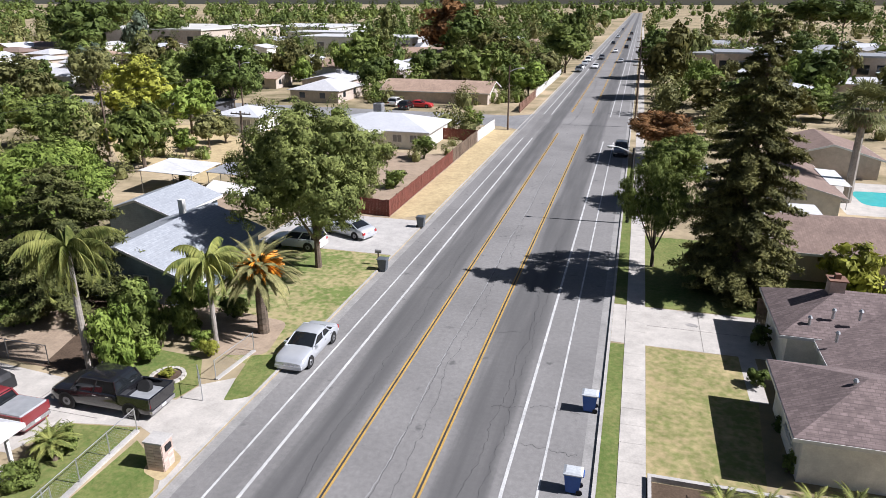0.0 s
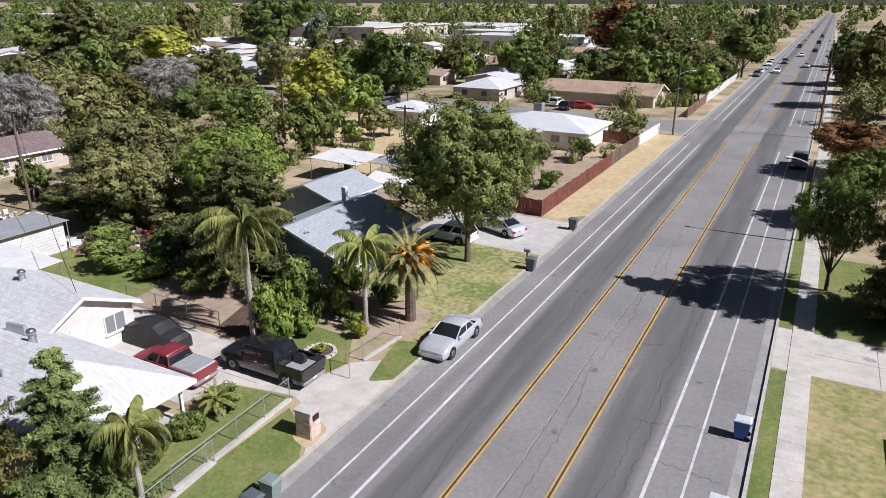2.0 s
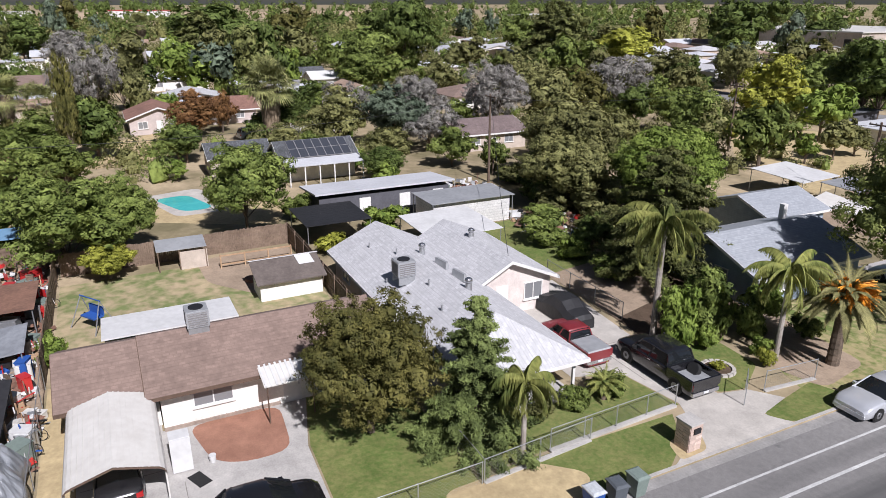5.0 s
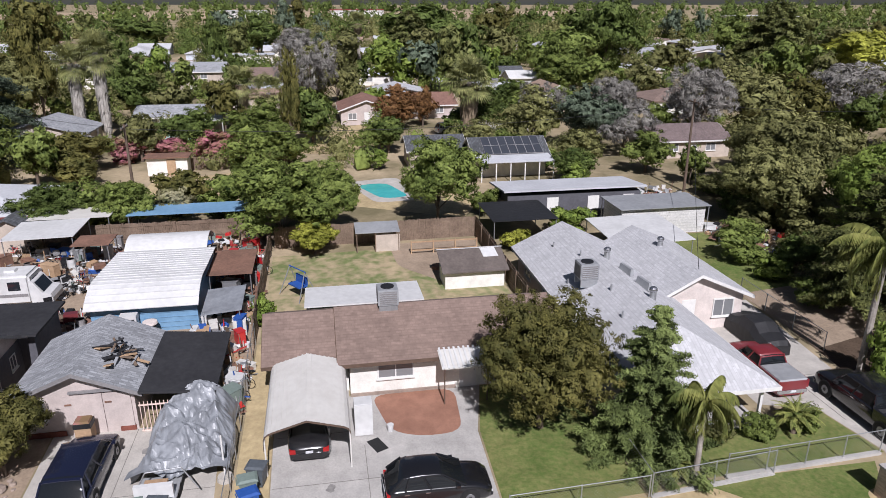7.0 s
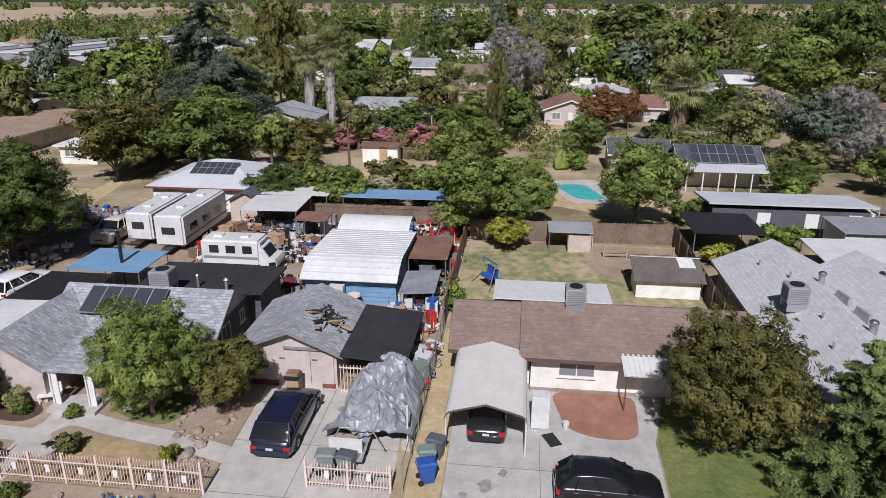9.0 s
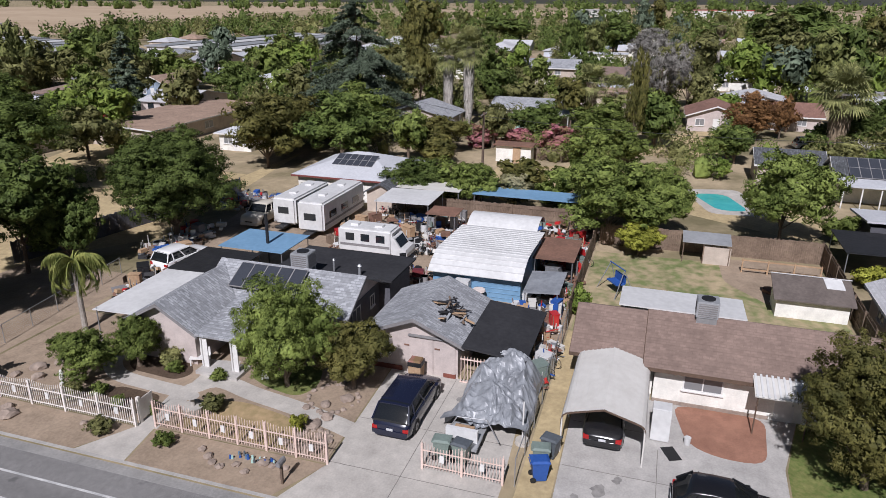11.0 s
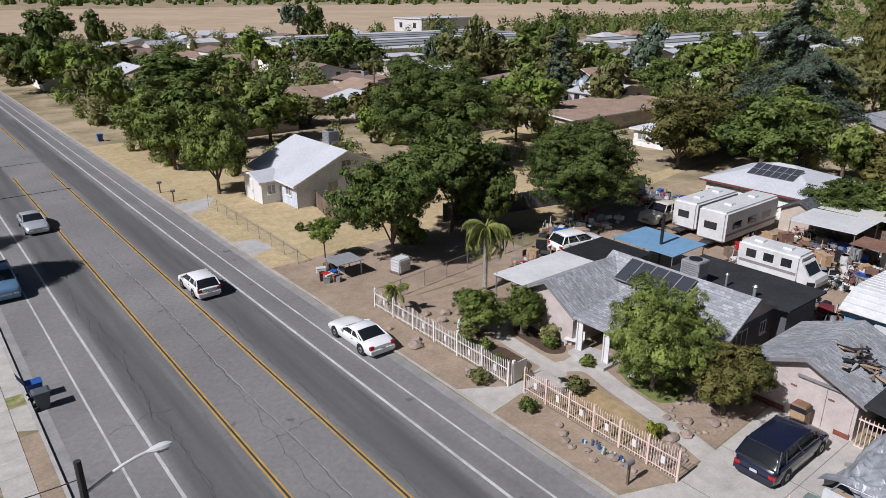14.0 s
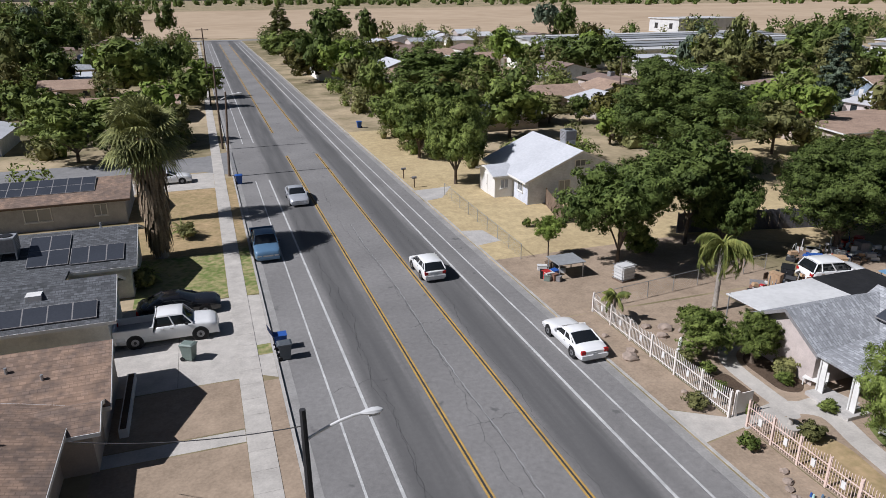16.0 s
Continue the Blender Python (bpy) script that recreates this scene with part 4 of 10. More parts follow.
# house by the northern side street
hn = house("white house with a pale hipped roof", -36.5, -21.0, 90.5, 101.5, 2.6, 4.2, "hip", STUCCO_WHITE, SH_WHITE, 0.5, windows=(("S", -26, -24.6, 1.0, 2.1), ("S", -23.5, -22.4, 1.0, 2.1)))
cooler(-30.5, 97.5, 4.0, 1.2)
part("carport_roof", slab(bmesh.new(), [(-37, 86, 2.5), (-27, 86, 2.5), (-27, 90.4, 2.6), (-37, 90.4, 2.6)], 0.1), SHEET_CREAM, hn)
for x in (-36.6, -32, -27.4):
    part("carport_post", boxes((x - 0.05, x + 0.05, 86.2, 86.3, 0.05, 2.4)), TRIM_WHITE, hn)
h2 = house("long low house with a tan roof and a white carport front", -44, -22, 136, 147, 2.6, 4.2, "x", STUCCO_TAN, SH_TAN, 0.6, trim=TRIM_WHITE)
# white house beyond the dry yard
hf = house("white and lilac-grey house with a tall pale roof", -31.6, -20.6, -69.6, -59.7, 2.8, 5.2, "y", SIDING_GREY, SH_WHITE, 0.6,
           windows=(("N", -25.2, -23.9, 1.1, 2.3), ("N", -26.8, -25.6, 3.5, 4.2), ("E", -62.0, -60.8, 1.1, 2.3)))
add_block(hf, -20.6, -18.6, -67.2, -63.2, 2.5, 3.1, "x", TRIM_WHITE, SH_WHITE, 0.35, windows=(("N", -20.1, -19.2, 1.0, 2.0),), doors=(("E", -66.0, -65.1),))
cooler(-28.7, -66.9, 4.5, 1.2, "pale cooler box on the roof")
house("low house under a dark grey roof", -40.2, -28.5, -106.5, -97.0, 2.6, 3.9, "x", STUCCO_TAN, SH_DARK, 0.5, windows=(("N", -33, -31.6, 1.0, 2.1), ("N", -37, -35.6, 1.0, 2.1)))
house("white house under a white hipped roof", -31.0, -19.0, -188, -173, 2.6, 4.6, "hip", STUCCO_WHITE, SH_WHITE, 0.6)
house("house under a tan roof", -57.5, -46.0, -121, -112.5, 2.6, 4.0, "x", STUCCO_TAN, SH_TAN, 0.5, windows=(("N", -50, -48.6, 1.0, 2.1),))
house("house under a tan roof", -71.5, -60.0, -122, -113.5, 2.6, 4.2, "y", STUCCO_TAN, SH_TAN, 0.5, windows=(("N", -65, -63.6, 1.0, 2.1),))
house("long low house under a flat pinkish-tan roof", -95, -68.5, -80, -67, 2.7, 3.1, "x", STUCCO_TAN, SH_TAN, 0.5, windows=(("N", -74, -72, 1.0, 2.1), ("N", -82, -80, 1.0, 2.1)))
house("tan-roofed house beside the pavement", 12.5, 27, -136, -122, 2.6, 3.9, "x", STUCCO_TAN, SH_TAN, 0.6, windows=(("N", 14, 15.4, 1.0, 2.1),))
house("pinkish-roofed house among trees", 33, 48, -146, -134, 2.6, 3.9, "x", STUCCO_TAN, SH_TAN, 0.5)
# east side
ha = house("low house under plum-brown shingled hips", 14.3, 27, 27.6, 33.4, 2.6, 4.0, "hip", STUCCO_WHITE, SH_PLUM, 0.55, windows=(("W", 29, 30.6, 1, 2.1),))
add_block(ha, 17.1, 27, 32.0, 39.5, 2.62, 4.1, "y", STUCCO_WHITE, SH_PLUM, 0.5)
add_block(ha, 15.4, 27, 37.6, 43.3, 2.6, 4.2, "hip", STUCCO_WHITE, SH_PLUM, 0.55)
ch = part("chimney", boxes((17.7, 18.5, 40.2, 41.0, 3.3, 4.75)), BRICK_PALE, ha, "reddish brick chimney")
part("chimney_cap", boxes((17.6, 18.6, 40.1, 41.1, 4.75, 4.82), (17.95, 18.25, 40.45, 40.75, 4.82, 5.1)), RUST, ch)
for x, y, z in ((16.4, 37.9, 3.1), (17.6, 38.3, 3.5), (18.8, 38.0, 3.7), (16.6, 30.2, 3.6), (17.3, 36.0, 3.2)):
    vent(x, y, z, 0.08, 0.3)
hg = house("house under a worn brown shingled roof", 14.2, 26, -37.0, -31.3, 2.65, 4.0, "x", STUCCO_TAN, SH_WORN, 0.55, windows=(("N", 14.6, 15.4, 1.0, 2.1),), ridge=-34.2)
add_block(hg, 14.3, 18, -31.3, -29.3, 2.5, 2.95, "x", STUCCO_TAN, SH_WORN, 0.4)
add_block(hg, 15.7, 26, -30.6, -18, 2.65, 4.0, "y", STUCCO_TAN, SH_WORN, 0.5)
for x, y, z in ((16.5, -32.6, 3.2), (18.0, -33.2, 3.5), (17.6, -28.0, 3.2), (18.6, -25.0, 3.5)):
    vent(x, y, z, 0.07, 0.3, False)
pf = thing("planter_box", 13.7, -34.2, LOT, 0, "long narrow white planter beside the wall", "planter")
part("box", boxes((13.3, 13.7, -37.0, -31.6, 0.0, 0.55)), TRIM_WHITE, pf)
part("soil", boxes((13.36, 13.64, -36.94, -31.66, 0.5, 0.57)), DIRT_DARK, pf)
hk = house("house under a dark shingled roof with solar panels", 14.75, 27, -46.0, -40.4, 2.7, 4.0, "x", STUCCO_WHITE, SH_DARK, 0.5, ridge=-43.2)
add_block(hk, 14.2, 27, -56.8, -48.9, 2.72, 4.1, "x", STUCCO_WHITE, SH_DARK, 0.5)
add_block(hk, 18.0, 27, -49.5, -45.5, 2.65, 3.1, "flat", STUCCO_WHITE, SH_DARK, 0.2)
part("skylight", boxes((18.1, 18.9, -42.7, -41.9, 3.3, 3.72)), TRIM_WHITE, hk, "white framed skylight")
solar(15.2, 24.0, -41.4, -40.2, 3.27, 2.72, "y", 7, 1)
solar(17.9, 20.4, -52.3, -49.2, 4.0, 2.94, "y", 2, 2)
solar(14.5, 17.8, -50.8, -49.1, 3.48, 2.9, "y", 3, 1)
cooler(21.5, -50.8, 3.6, 1.1)
vent(16.2, -53.5, 4.0, 0.07, 0.3, False)
ht = house("grey stucco house under a brown roof with solar panels", 16.0, 33, -75.5, -67.2, 2.6, 3.6, "x", STUCCO_GREY, SH_WORN, 0.5,
           windows=(("N", 17.5, 18.6, 1.0, 2.1), ("N", 22.0, 24.2, 0.9, 2.1), ("N", 27.5, 29.2, 0.9, 2.1)), trim=TRIM_BROWN)
solar(18.5, 28, -71.2, -68.6, 3.72, 3.0, "y", 8, 2)
h1 = house("brown-roofed house behind the tall conifer", 17.5, 34, 52.5, 62, 2.6, 3.8, "x", STUCCO_TAN, SH_BROWN, 0.6)
part("patio_cover", boxes((18.2, 22.4, 61.2, 65.5, 2.45, 2.55)), SHEET_WHITE, h1)
house("narrow house under a brown roof beside the pool", 17.5, 25.4, 69.0, 83.0, 2.6, 3.7, "y", STUCCO_WHITE, SH_BROWN, 0.5)
house("brown-roofed house among trees", 23.5, 34, 88, 98, 2.6, 4.1, "y", STUCCO_TAN, SH_BROWN, 0.5)


# houses further off
YELLOW_STUCCO = mat("yellow_stucco", (0.66, 0.58, 0.34), (0.58, 0.51, 0.30), rough=0.9, grain=14, patch=0.6, bump=0.2)
SH_RUSSET = shingled(mat("russet_shingles", (0.26, 0.145, 0.11), (0.19, 0.105, 0.08), rough=0.95, grain=4, patch=0.4, bump=0.25), 1, low=0.86, high=1.14)
SITES = []


def site(label, x0, x1, y0, y1, ze, zr, axis, wall, roof, side="E"):
    """A house further off, with windows and a door on its street side."""
    SITES.append((x0, x1, y0, y1))
    lo, hi = (y0, y1) if side in "EW" else (x0, x1)
    w = hi - lo
    rows = [(side, lo + w * u, lo + w * u + 1.4, z, z + 1.1) for u in (0.14, 0.66) for z in ((1.0,) if ze < 4 else (1.0, 3.7))]
    return house(label, x0, x1, y0, y1, ze, zr, axis, wall, roof, 0.5, windows=rows, doors=((side, lo + w * 0.45, lo + w * 0.45 + 0.95),))


site("yellow house under a white roof", -170, -160, -105, -92, 2.7, 3.9, "y", YELLOW_STUCCO, SH_WHITE)
site("small white house under a white hipped roof", -77, -71, -58.2, -53.4, 2.5, 3.5, "hip", STUCCO_WHITE, SH_WHITE)
site("two-storey tan house under a grey roof", -162, -152, -35, -21, 5.3, 6.8, "y", STUCCO_TAN, SH_GREY)
gl = site("low grey-roofed house behind the oleanders", -115, -106.5, -29, -16, 2.6, 3.8, "y", STUCCO_WHITE, SH_GREY)
part("carport_roof", boxes((-106.0, -101.0, -23.5, -15.2, 2.5, 2.62)), SHEET_WHITE, gl)
for y in (-23.3, -19.4, -15.4):
    part("carport_post", boxes((-101.2, -101.1, y - 0.05, y + 0.05, 0, 2.5)), TRIM_WHITE, gl)
site("brick house under a russet roof", -118, -108, 2.5, 11, 2.7, 4.2, "x", STUCCO_PINK, SH_RUSSET)
site("house under a long russet roof", -122, -113, 12.5, 22.5, 2.6, 4.1, "y", STUCCO_PINK, SH_RUSSET)
gg = site("garage under a russet roof", -123, -115.5, 25.5, 32, 2.6, 3.9, "y", STUCCO_PINK, SH_RUSSET)
part("garage_door", boxes((-115.55, -115.4, 27.0, 30.6, 0.1, 2.2)), TRIM_WHITE, gg, "white garage door")
patch_ground("drive_far", rect(-115.3, -98, 22, 33), CONCRETE_PALE, 1.4, "pale concrete drive")
site("white house under a white hipped roof", -175, -165, 9, 22, 2.7, 4.2, "hip", STUCCO_WHITE, SH_WHITE)
site("white house under a tan gable roof", -128, -117, 37.6, 48, 2.7, 4.9, "x", STUCCO_WHITE, SH_TAN)
site("white ribbed metal shed among trees", -160, -153, 43.6, 54, 2.7, 4.0, "y", SHEET_WHITE, SHEET_WHITE)
site("house under a dark grey roof", -169, -161, 38, 49, 2.7, 4.3, "y", STUCCO_TAN, SH_DARK)
site("two-storey pale blue house among trees", -314, -305, -30, -20, 5.6, 7.2, "hip", SIDING_BLUE, SH_BLUE)
site("low house under a flat white roof", -243, -232, -31, -15, 2.9, 3.1, "flat", STUCCO_WHITE, SH_WHITE)
site("low house under a mauve-brown roof among trees", -84, -75, 42, 52, 2.6, 3.9, "y", STUCCO_TAN, SH_PLUM)
site("open dark carport behind the dry lot", -72, -64.5, 105, 113, 2.6, 2.7, "flat", WALL_DARK, SH_DARK, "S")
site("white cottage under a white hipped roof", -58, -50, 96, 104, 2.6, 3.8, "hip", STUCCO_WHITE, SH_WHITE, "S")
site("long white house with a pale roof", -141, -125, 140, 149, 2.6, 3.8, "x", STUCCO_WHITE, SH_PALE, "S")
site("tan house under a brown roof", -229, -207, 231, 241, 2.7, 4.2, "x", STUCCO_TAN, SH_BROWN, "S")
site("long tan house with a tan roof", -91, -60, 240, 250, 2.7, 4.2, "x", STUCCO_TAN, SH_TAN, "S")
site("house under a grey roof", -87, -76, -193, -183, 2.6, 3.9, "x", STUCCO_WHITE, SH_GREY, "N")
site("house under a tan roof", -81, -68, -200, -190, 2.6, 3.9, "x", STUCCO_TAN, SH_TAN, "N")
site("white house under a pale hipped roof", -99, -89, -184, -174, 2.6, 4.0, "hip", STUCCO_WHITE, SH_PALE, "N")
site("flat-roofed white building behind trees", -119, -105, -177, -166, 3.2, 3.3, "flat", STUCCO_WHITE, SH_WHITE, "N")
site("flat-roofed grey outbuilding beside the parking place", -83, -73, -98, -91, 2.6, 2.7, "flat", STUCCO_WHITE, SH_PALE, "N")
site("small blue house under a tan gable roof", -121, -111, -106, -98, 2.8, 4.6, "x", SIDING_BLUE, SH_TAN)
site("house under a brown roof", -154, -143, -132, -121, 2.7, 4.1, "y", STUCCO_WHITE, SH_BROWN)
patch_ground("parking_place", [(-100, -112), (-84, -112), (-66, -88), (-100, -82)], CONCRETE, 1.3, "grey concrete parking place")


# ---- trees ----
def leaf_cloud(pts, normals, size, rng, stretch=1.5):
    """Small three-cornered leaves at points."""
    n = len(pts)
    a = rng.normal(size=(n, 3))
    a -= (a * normals).sum(1, keepdims=True) * normals * 0.95
    a /= np.linalg.norm(a, axis=1, keepdims=True) + 1e-9
    b = np.cross(normals, a)
    b /= np.linalg.norm(b, axis=1, keepdims=True) + 1e-9
    s = size * rng.uniform(0.6, 1.35, (n, 1))
    v = np.stack([pts - a * s * stretch * 0.5 - b * s * 0.3, pts + b * s * 0.6 + a * s * 0.1, pts + a * s * stretch * 0.65], 1)
    return v.reshape(-1, 3), np.arange(3 * n).reshape(-1, 3)


def ico(sub):
    bm = bmesh.new()
    bmesh.ops.create_icosphere(bm, subdivisions=sub, radius=1)
    bm.verts.ensure_lookup_table()
    v = np.array([x.co[:] for x in bm.verts])
    f = np.array([[x.index for x in g.verts] for g in bm.faces])
    bm.free()
    return v, f


ICO1, ICO2 = ico(1), ico(2)


def crown_mesh(name, seed, leaves, size, lobes=14, flat=0.8, core=0.6, spread=0.62, lobe=(0.24, 0.46), clumps=150, clump=(0.09, 0.19), stretch=1.5):
    """A crown of about unit radius, from z 0 to about 2 * flat: uneven lobes, each set with many loose leaf clumps."""
    rng = np.random.default_rng(seed)
    cs = [np.array([0, 0, flat])]
    rs = [0.5]
    for k in range(lobes):
        th = k * 2.39996 + rng.uniform(-0.6, 0.6)
        zz = rng.uniform(-0.75, 0.95)
        rad = spread * math.sqrt(max(0.05, 1 - zz * zz)) * rng.uniform(0.6, 1.3)
        cs.append(np.array([rad * math.cos(th), rad * math.sin(th), flat + zz * flat * rng.uniform(0.5, 0.78)]))
        rs.append(rng.uniform(*lobe))
    cs, rs = np.array(cs), np.array(rs)
    pick = rng.choice(len(rs), size=clumps * 5, p=rs ** 2 / (rs ** 2).sum())
    d = rng.normal(size=(clumps * 5, 3))
    d[:, 2] += 0.2
    d /= np.linalg.norm(d, axis=1, keepdims=True)
    p = cs[pick] + d * (rs[pick] * rng.uniform(0.62, 1.12, clumps * 5))[:, None] * np.array([1, 1, 0.85])
    dist = (np.linalg.norm(p[:, None] - cs[None], axis=2) / rs[None]).min(1)
    keep = (dist > 0.66) & (p[:, 2] > 0.03)
    p, d = p[keep][:clumps], d[keep][:clumps]
    cr = rng.uniform(*clump, len(p))
    i = rng.choice(len(p), size=leaves, p=cr ** 2 / (cr ** 2).sum())
    q = rng.normal(size=(leaves, 3)) + d[i] * 0.55
    q /= np.linalg.norm(q, axis=1, keepdims=True)
    pts = p[i] + q * (cr[i] * rng.uniform(0.35, 1.12, leaves))[:, None] * np.array([1, 1, 0.72])
    nrm = q * 0.8 + d[i] * 0.8 + rng.normal(size=(leaves, 3)) * 0.3
    nrm /= np.linalg.norm(nrm, axis=1, keepdims=True)
    v, f = leaf_cloud(pts, nrm, size, rng, stretch)
    vs, fs = [v], [f.tolist()]
    off = len(v)
    if core:
        m = leaves // 5
        i = rng.choice(len(rs), size=m, p=rs ** 2 / (rs ** 2).sum())
        q = rng.normal(size=(m, 3))
        q /= np.linalg.norm(q, axis=1, keepdims=True)
        v, f = leaf_cloud(cs[i] + q * (rs[i] * rng.uniform(0.42, 0.78, m))[:, None], q, size * 1.8, rng, 1.3)
        vs.append(v)
        fs.append((f + off).tolist())
        off += len(v)
    if core:
        for c, r in zip(cs, rs):
            w = ICO2[0] * (1 + rng.uniform(-0.2, 0.2, (len(ICO2[0]), 1))) * r * core * 0.5 * np.array([1, 1, 0.85]) + c
            vs.append(w)
            fs.append((ICO2[1] + off).tolist())
            off += len(w)
    me = bpy.data.meshes.new(name)
    me.from_pydata(np.concatenate(vs).tolist(), [], sum(fs, []))
    return me, cs


CROWNS = [crown_mesh("crown", 100 + k, 15000, 0.038, 20 + k, 0.8, 0.72, 0.6, (0.22, 0.42), 260, (0.06, 0.14)) for k in range(5)]
AIRY = [crown_mesh("crown", 200 + k, 24000, 0.022, 30, 0.72, 0.45, 0.74, (0.14, 0.3), 300, (0.05, 0.12)) for k in range(3)]
BIG = [crown_mesh("crown", 120 + k, 42000, 0.021, 38, 0.8, 0.72, 0.6, (0.24, 0.38), 620, (0.045, 0.1)) for k in range(2)]
LIGHT = [crown_mesh("crown", 300 + k, 5600, 0.057, 16, 0.85, 0.72, 0.58, (0.24, 0.44), 140, (0.08, 0.18)) for k in range(5)]
SMALL = [crown_mesh("foliage", 350 + k, 2100, 0.1, 12, 0.85, 0.74, 0.5, (0.26, 0.46), 70, (0.11, 0.24)) for k in range(5)]
BARE = [crown_mesh("crown", 380 + k, 5200, 0.03, 26, 0.8, 0, 0.7, (0.14, 0.34), 200, (0.06, 0.15), 4.5) for k in range(3)]
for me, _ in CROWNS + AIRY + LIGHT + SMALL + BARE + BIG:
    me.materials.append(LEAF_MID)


def tree(x, y, h, r, leaf, label, variant=0, low=0.28, kind="full", trunk_r=0.16, bark=None, lean=0.0, group="", rz=None, name="tree", z=None):
    """A broadleaf tree: its crown starts at low * h."""
    me, cs = {"full": CROWNS, "airy": AIRY, "light": LIGHT, "bare": BARE, "far": SMALL, "big": BIG}[kind][variant % {"full": 5, "light": 5, "far": 5, "airy": 3, "bare": 3, "big": 2}[kind]]
    t = thing(name, x, y, LOT if z is None else z, (variant * 67 + x * 13) % 360 if rz is None else rz, label, "tree" if name == "tree" else name, group)
    flat = 0.8 if kind in ("full", "bare", "big") else 0.72 if kind == "airy" else 0.85
    zs = h * (1 - low) / (flat * 2.05)
    c = new("crown", me)
    c.parent = t
    c.location = (0, 0, h * low)
    c.scale = (r, r, zs)
    c.material_slots[0].link = "OBJECT"
    c.material_slots[0].material = leaf
    bm = bmesh.new()
    top = h * low + zs * flat
    tube(bm, (0, 0, -0.1), (lean * 0.4, 0.04, h * low), trunk_r, trunk_r * 0.75, 8, False)
    tube(bm, (lean * 0.4, 0.04, h * low), (lean, 0, top), trunk_r * 0.75, trunk_r * 0.4, 8, False)
    rnd = random.Random(int(x * 10 + y))
    for q in rnd.sample(list(cs[1:]), 6):
        tube(bm, (lean * 0.4, 0.04, h * low * rnd.uniform(0.85, 1.0)), (q[0] * r * 0.8, q[1] * r * 0.8, h * low + q[2] * zs * 0.85), trunk_r * 0.5, trunk_r * 0.15, 5, False)
    part("trunk", bm, bark or BARK, t, local=True)
    return t


def conifer(x, y, h, r, leaf, label, seed=1, base=0.06, tiers=26, density=90, size=0.22, droop=0.25, name="tree", trunk_r=0.28, top_pow=0.8):
    """A conifer: whorls of drooping boughs set with needle sprays."""
    rng = np.random.default_rng(seed)
    t = thing(name, x, y, LOT, 0, label, "tree")
    pts, nrm = [], []
    bm = bmesh.new()
    tube(bm, (0, 0, -0.1), (0, 0, h * 0.97), trunk_r, 0.03, 8, False)
    for k in range(tiers):
        f = base + (1 - base) * k / tiers
        reach = r * (1 - f) ** top_pow * rng.uniform(0.75, 1.15) + 0.15
        nb = 5 + int(5 * (1 - f))
        for j in range(nb):
            a = rng.uniform(0, math.tau)
            L = reach * rng.uniform(0.65, 1.12)
            z0 = h * f
            n = max(8, int(1.9 * density * L / r))
            u = rng.uniform(0.12, 1, n) ** 0.7
            wob = rng.normal(size=(n, 3)) * np.array([0.16, 0.16, 0.1]) * (0.4 + L * 0.28)
            p = np.stack([np.cos(a) * L * u, np.sin(a) * L * u, z0 - droop * L * u ** 1.5 + 0.12 * L * u], 1) + wob * (1.15 - 0.5 * u)[:, None]
            pts.append(p)
            q = np.tile(np.array([np.cos(a) * 0.5, np.sin(a) * 0.5, 0.8]), (n, 1)) + rng.normal(size=(n, 3)) * 0.5
            nrm.append(q / np.linalg.norm(q, axis=1, keepdims=True))
            if k % 2 == 0 and j < 4:
                tube(bm, (0, 0, z0), (math.cos(a) * L * 0.8, math.sin(a) * L * 0.8, z0 - droop * L * 0.6), 0.05, 0.015, 4, False)
    pts, nrm = np.concatenate(pts), np.concatenate(nrm)
    v, f = leaf_cloud(pts, nrm, size * 0.8, rng, 2.3)
    mesh_np("crown", v, f, leaf, t)
    part("trunk", bm, BARK, t, local=True)
    return t


def frond(rng, length, arch, rise, width, pairs, vs, fs, turn, lift, z0, hang=0.5, narrow=0.032):
    """One feather leaf: a curved rib with hanging leaflets on both sides."""
    ca, sa = math.cos(turn), math.sin(turn)
    pts = []
    p = np.array([0.0, z0])
    ang = lift
    steps = 10
    for i in range(steps + 1):
        pts.append(p.copy())
        p = p + np.array([math.cos(ang), math.sin(ang)]) * length / steps
        ang -= arch / steps
    pts = np.array(pts)
    def at(u):
        i = min(int(u * steps), steps - 1)
        w = u * steps - i
        q = pts[i] * (1 - w) + pts[i + 1] * w
        return q
    side = np.array([-sa, ca, 0])
    def world_pt(q):
        return np.array([q[0] * ca, q[0] * sa, q[1]])
    off = len(vs)
    for i in range(steps):
        a, b = world_pt(pts[i]), world_pt(pts[i + 1])
        k = len(vs)
        wd = 0.035 * (1 - i / steps) + 0.008
        vs.extend([a + side * wd, a - side * wd, b - side * wd * 0.8, b + side * wd * 0.8])
        fs.append((k, k + 1, k + 2, k + 3))
    for j in range(pairs):
        u = 0.14 + 0.86 * (j + 0.5) / pairs
        c = world_pt(at(u))
        d = world_pt(at(min(1, u + 0.05))) - c
        d = d / (np.linalg.norm(d) + 1e-9)
        L = width * math.sin(math.pi * min(0.97, 0.22 + u * 0.75)) * rng.uniform(0.8, 1.1)
        for s in (-1, 1):
            out = side * s * 0.8 + d * 0.6 + np.array([0, 0, -hang * rng.uniform(0.5, 1.3)])
            out = out / np.linalg.norm(out)
            k = len(vs)
            e = d * narrow
            vs.extend([c - e, c + e, c + out * L * 0.6 + e * 0.8 + np.array([0, 0, -0.03]), c + out * L + np.array([0, 0, -hang * L * 0.35])])
            fs.append((k, k + 1, k + 2, k + 3))


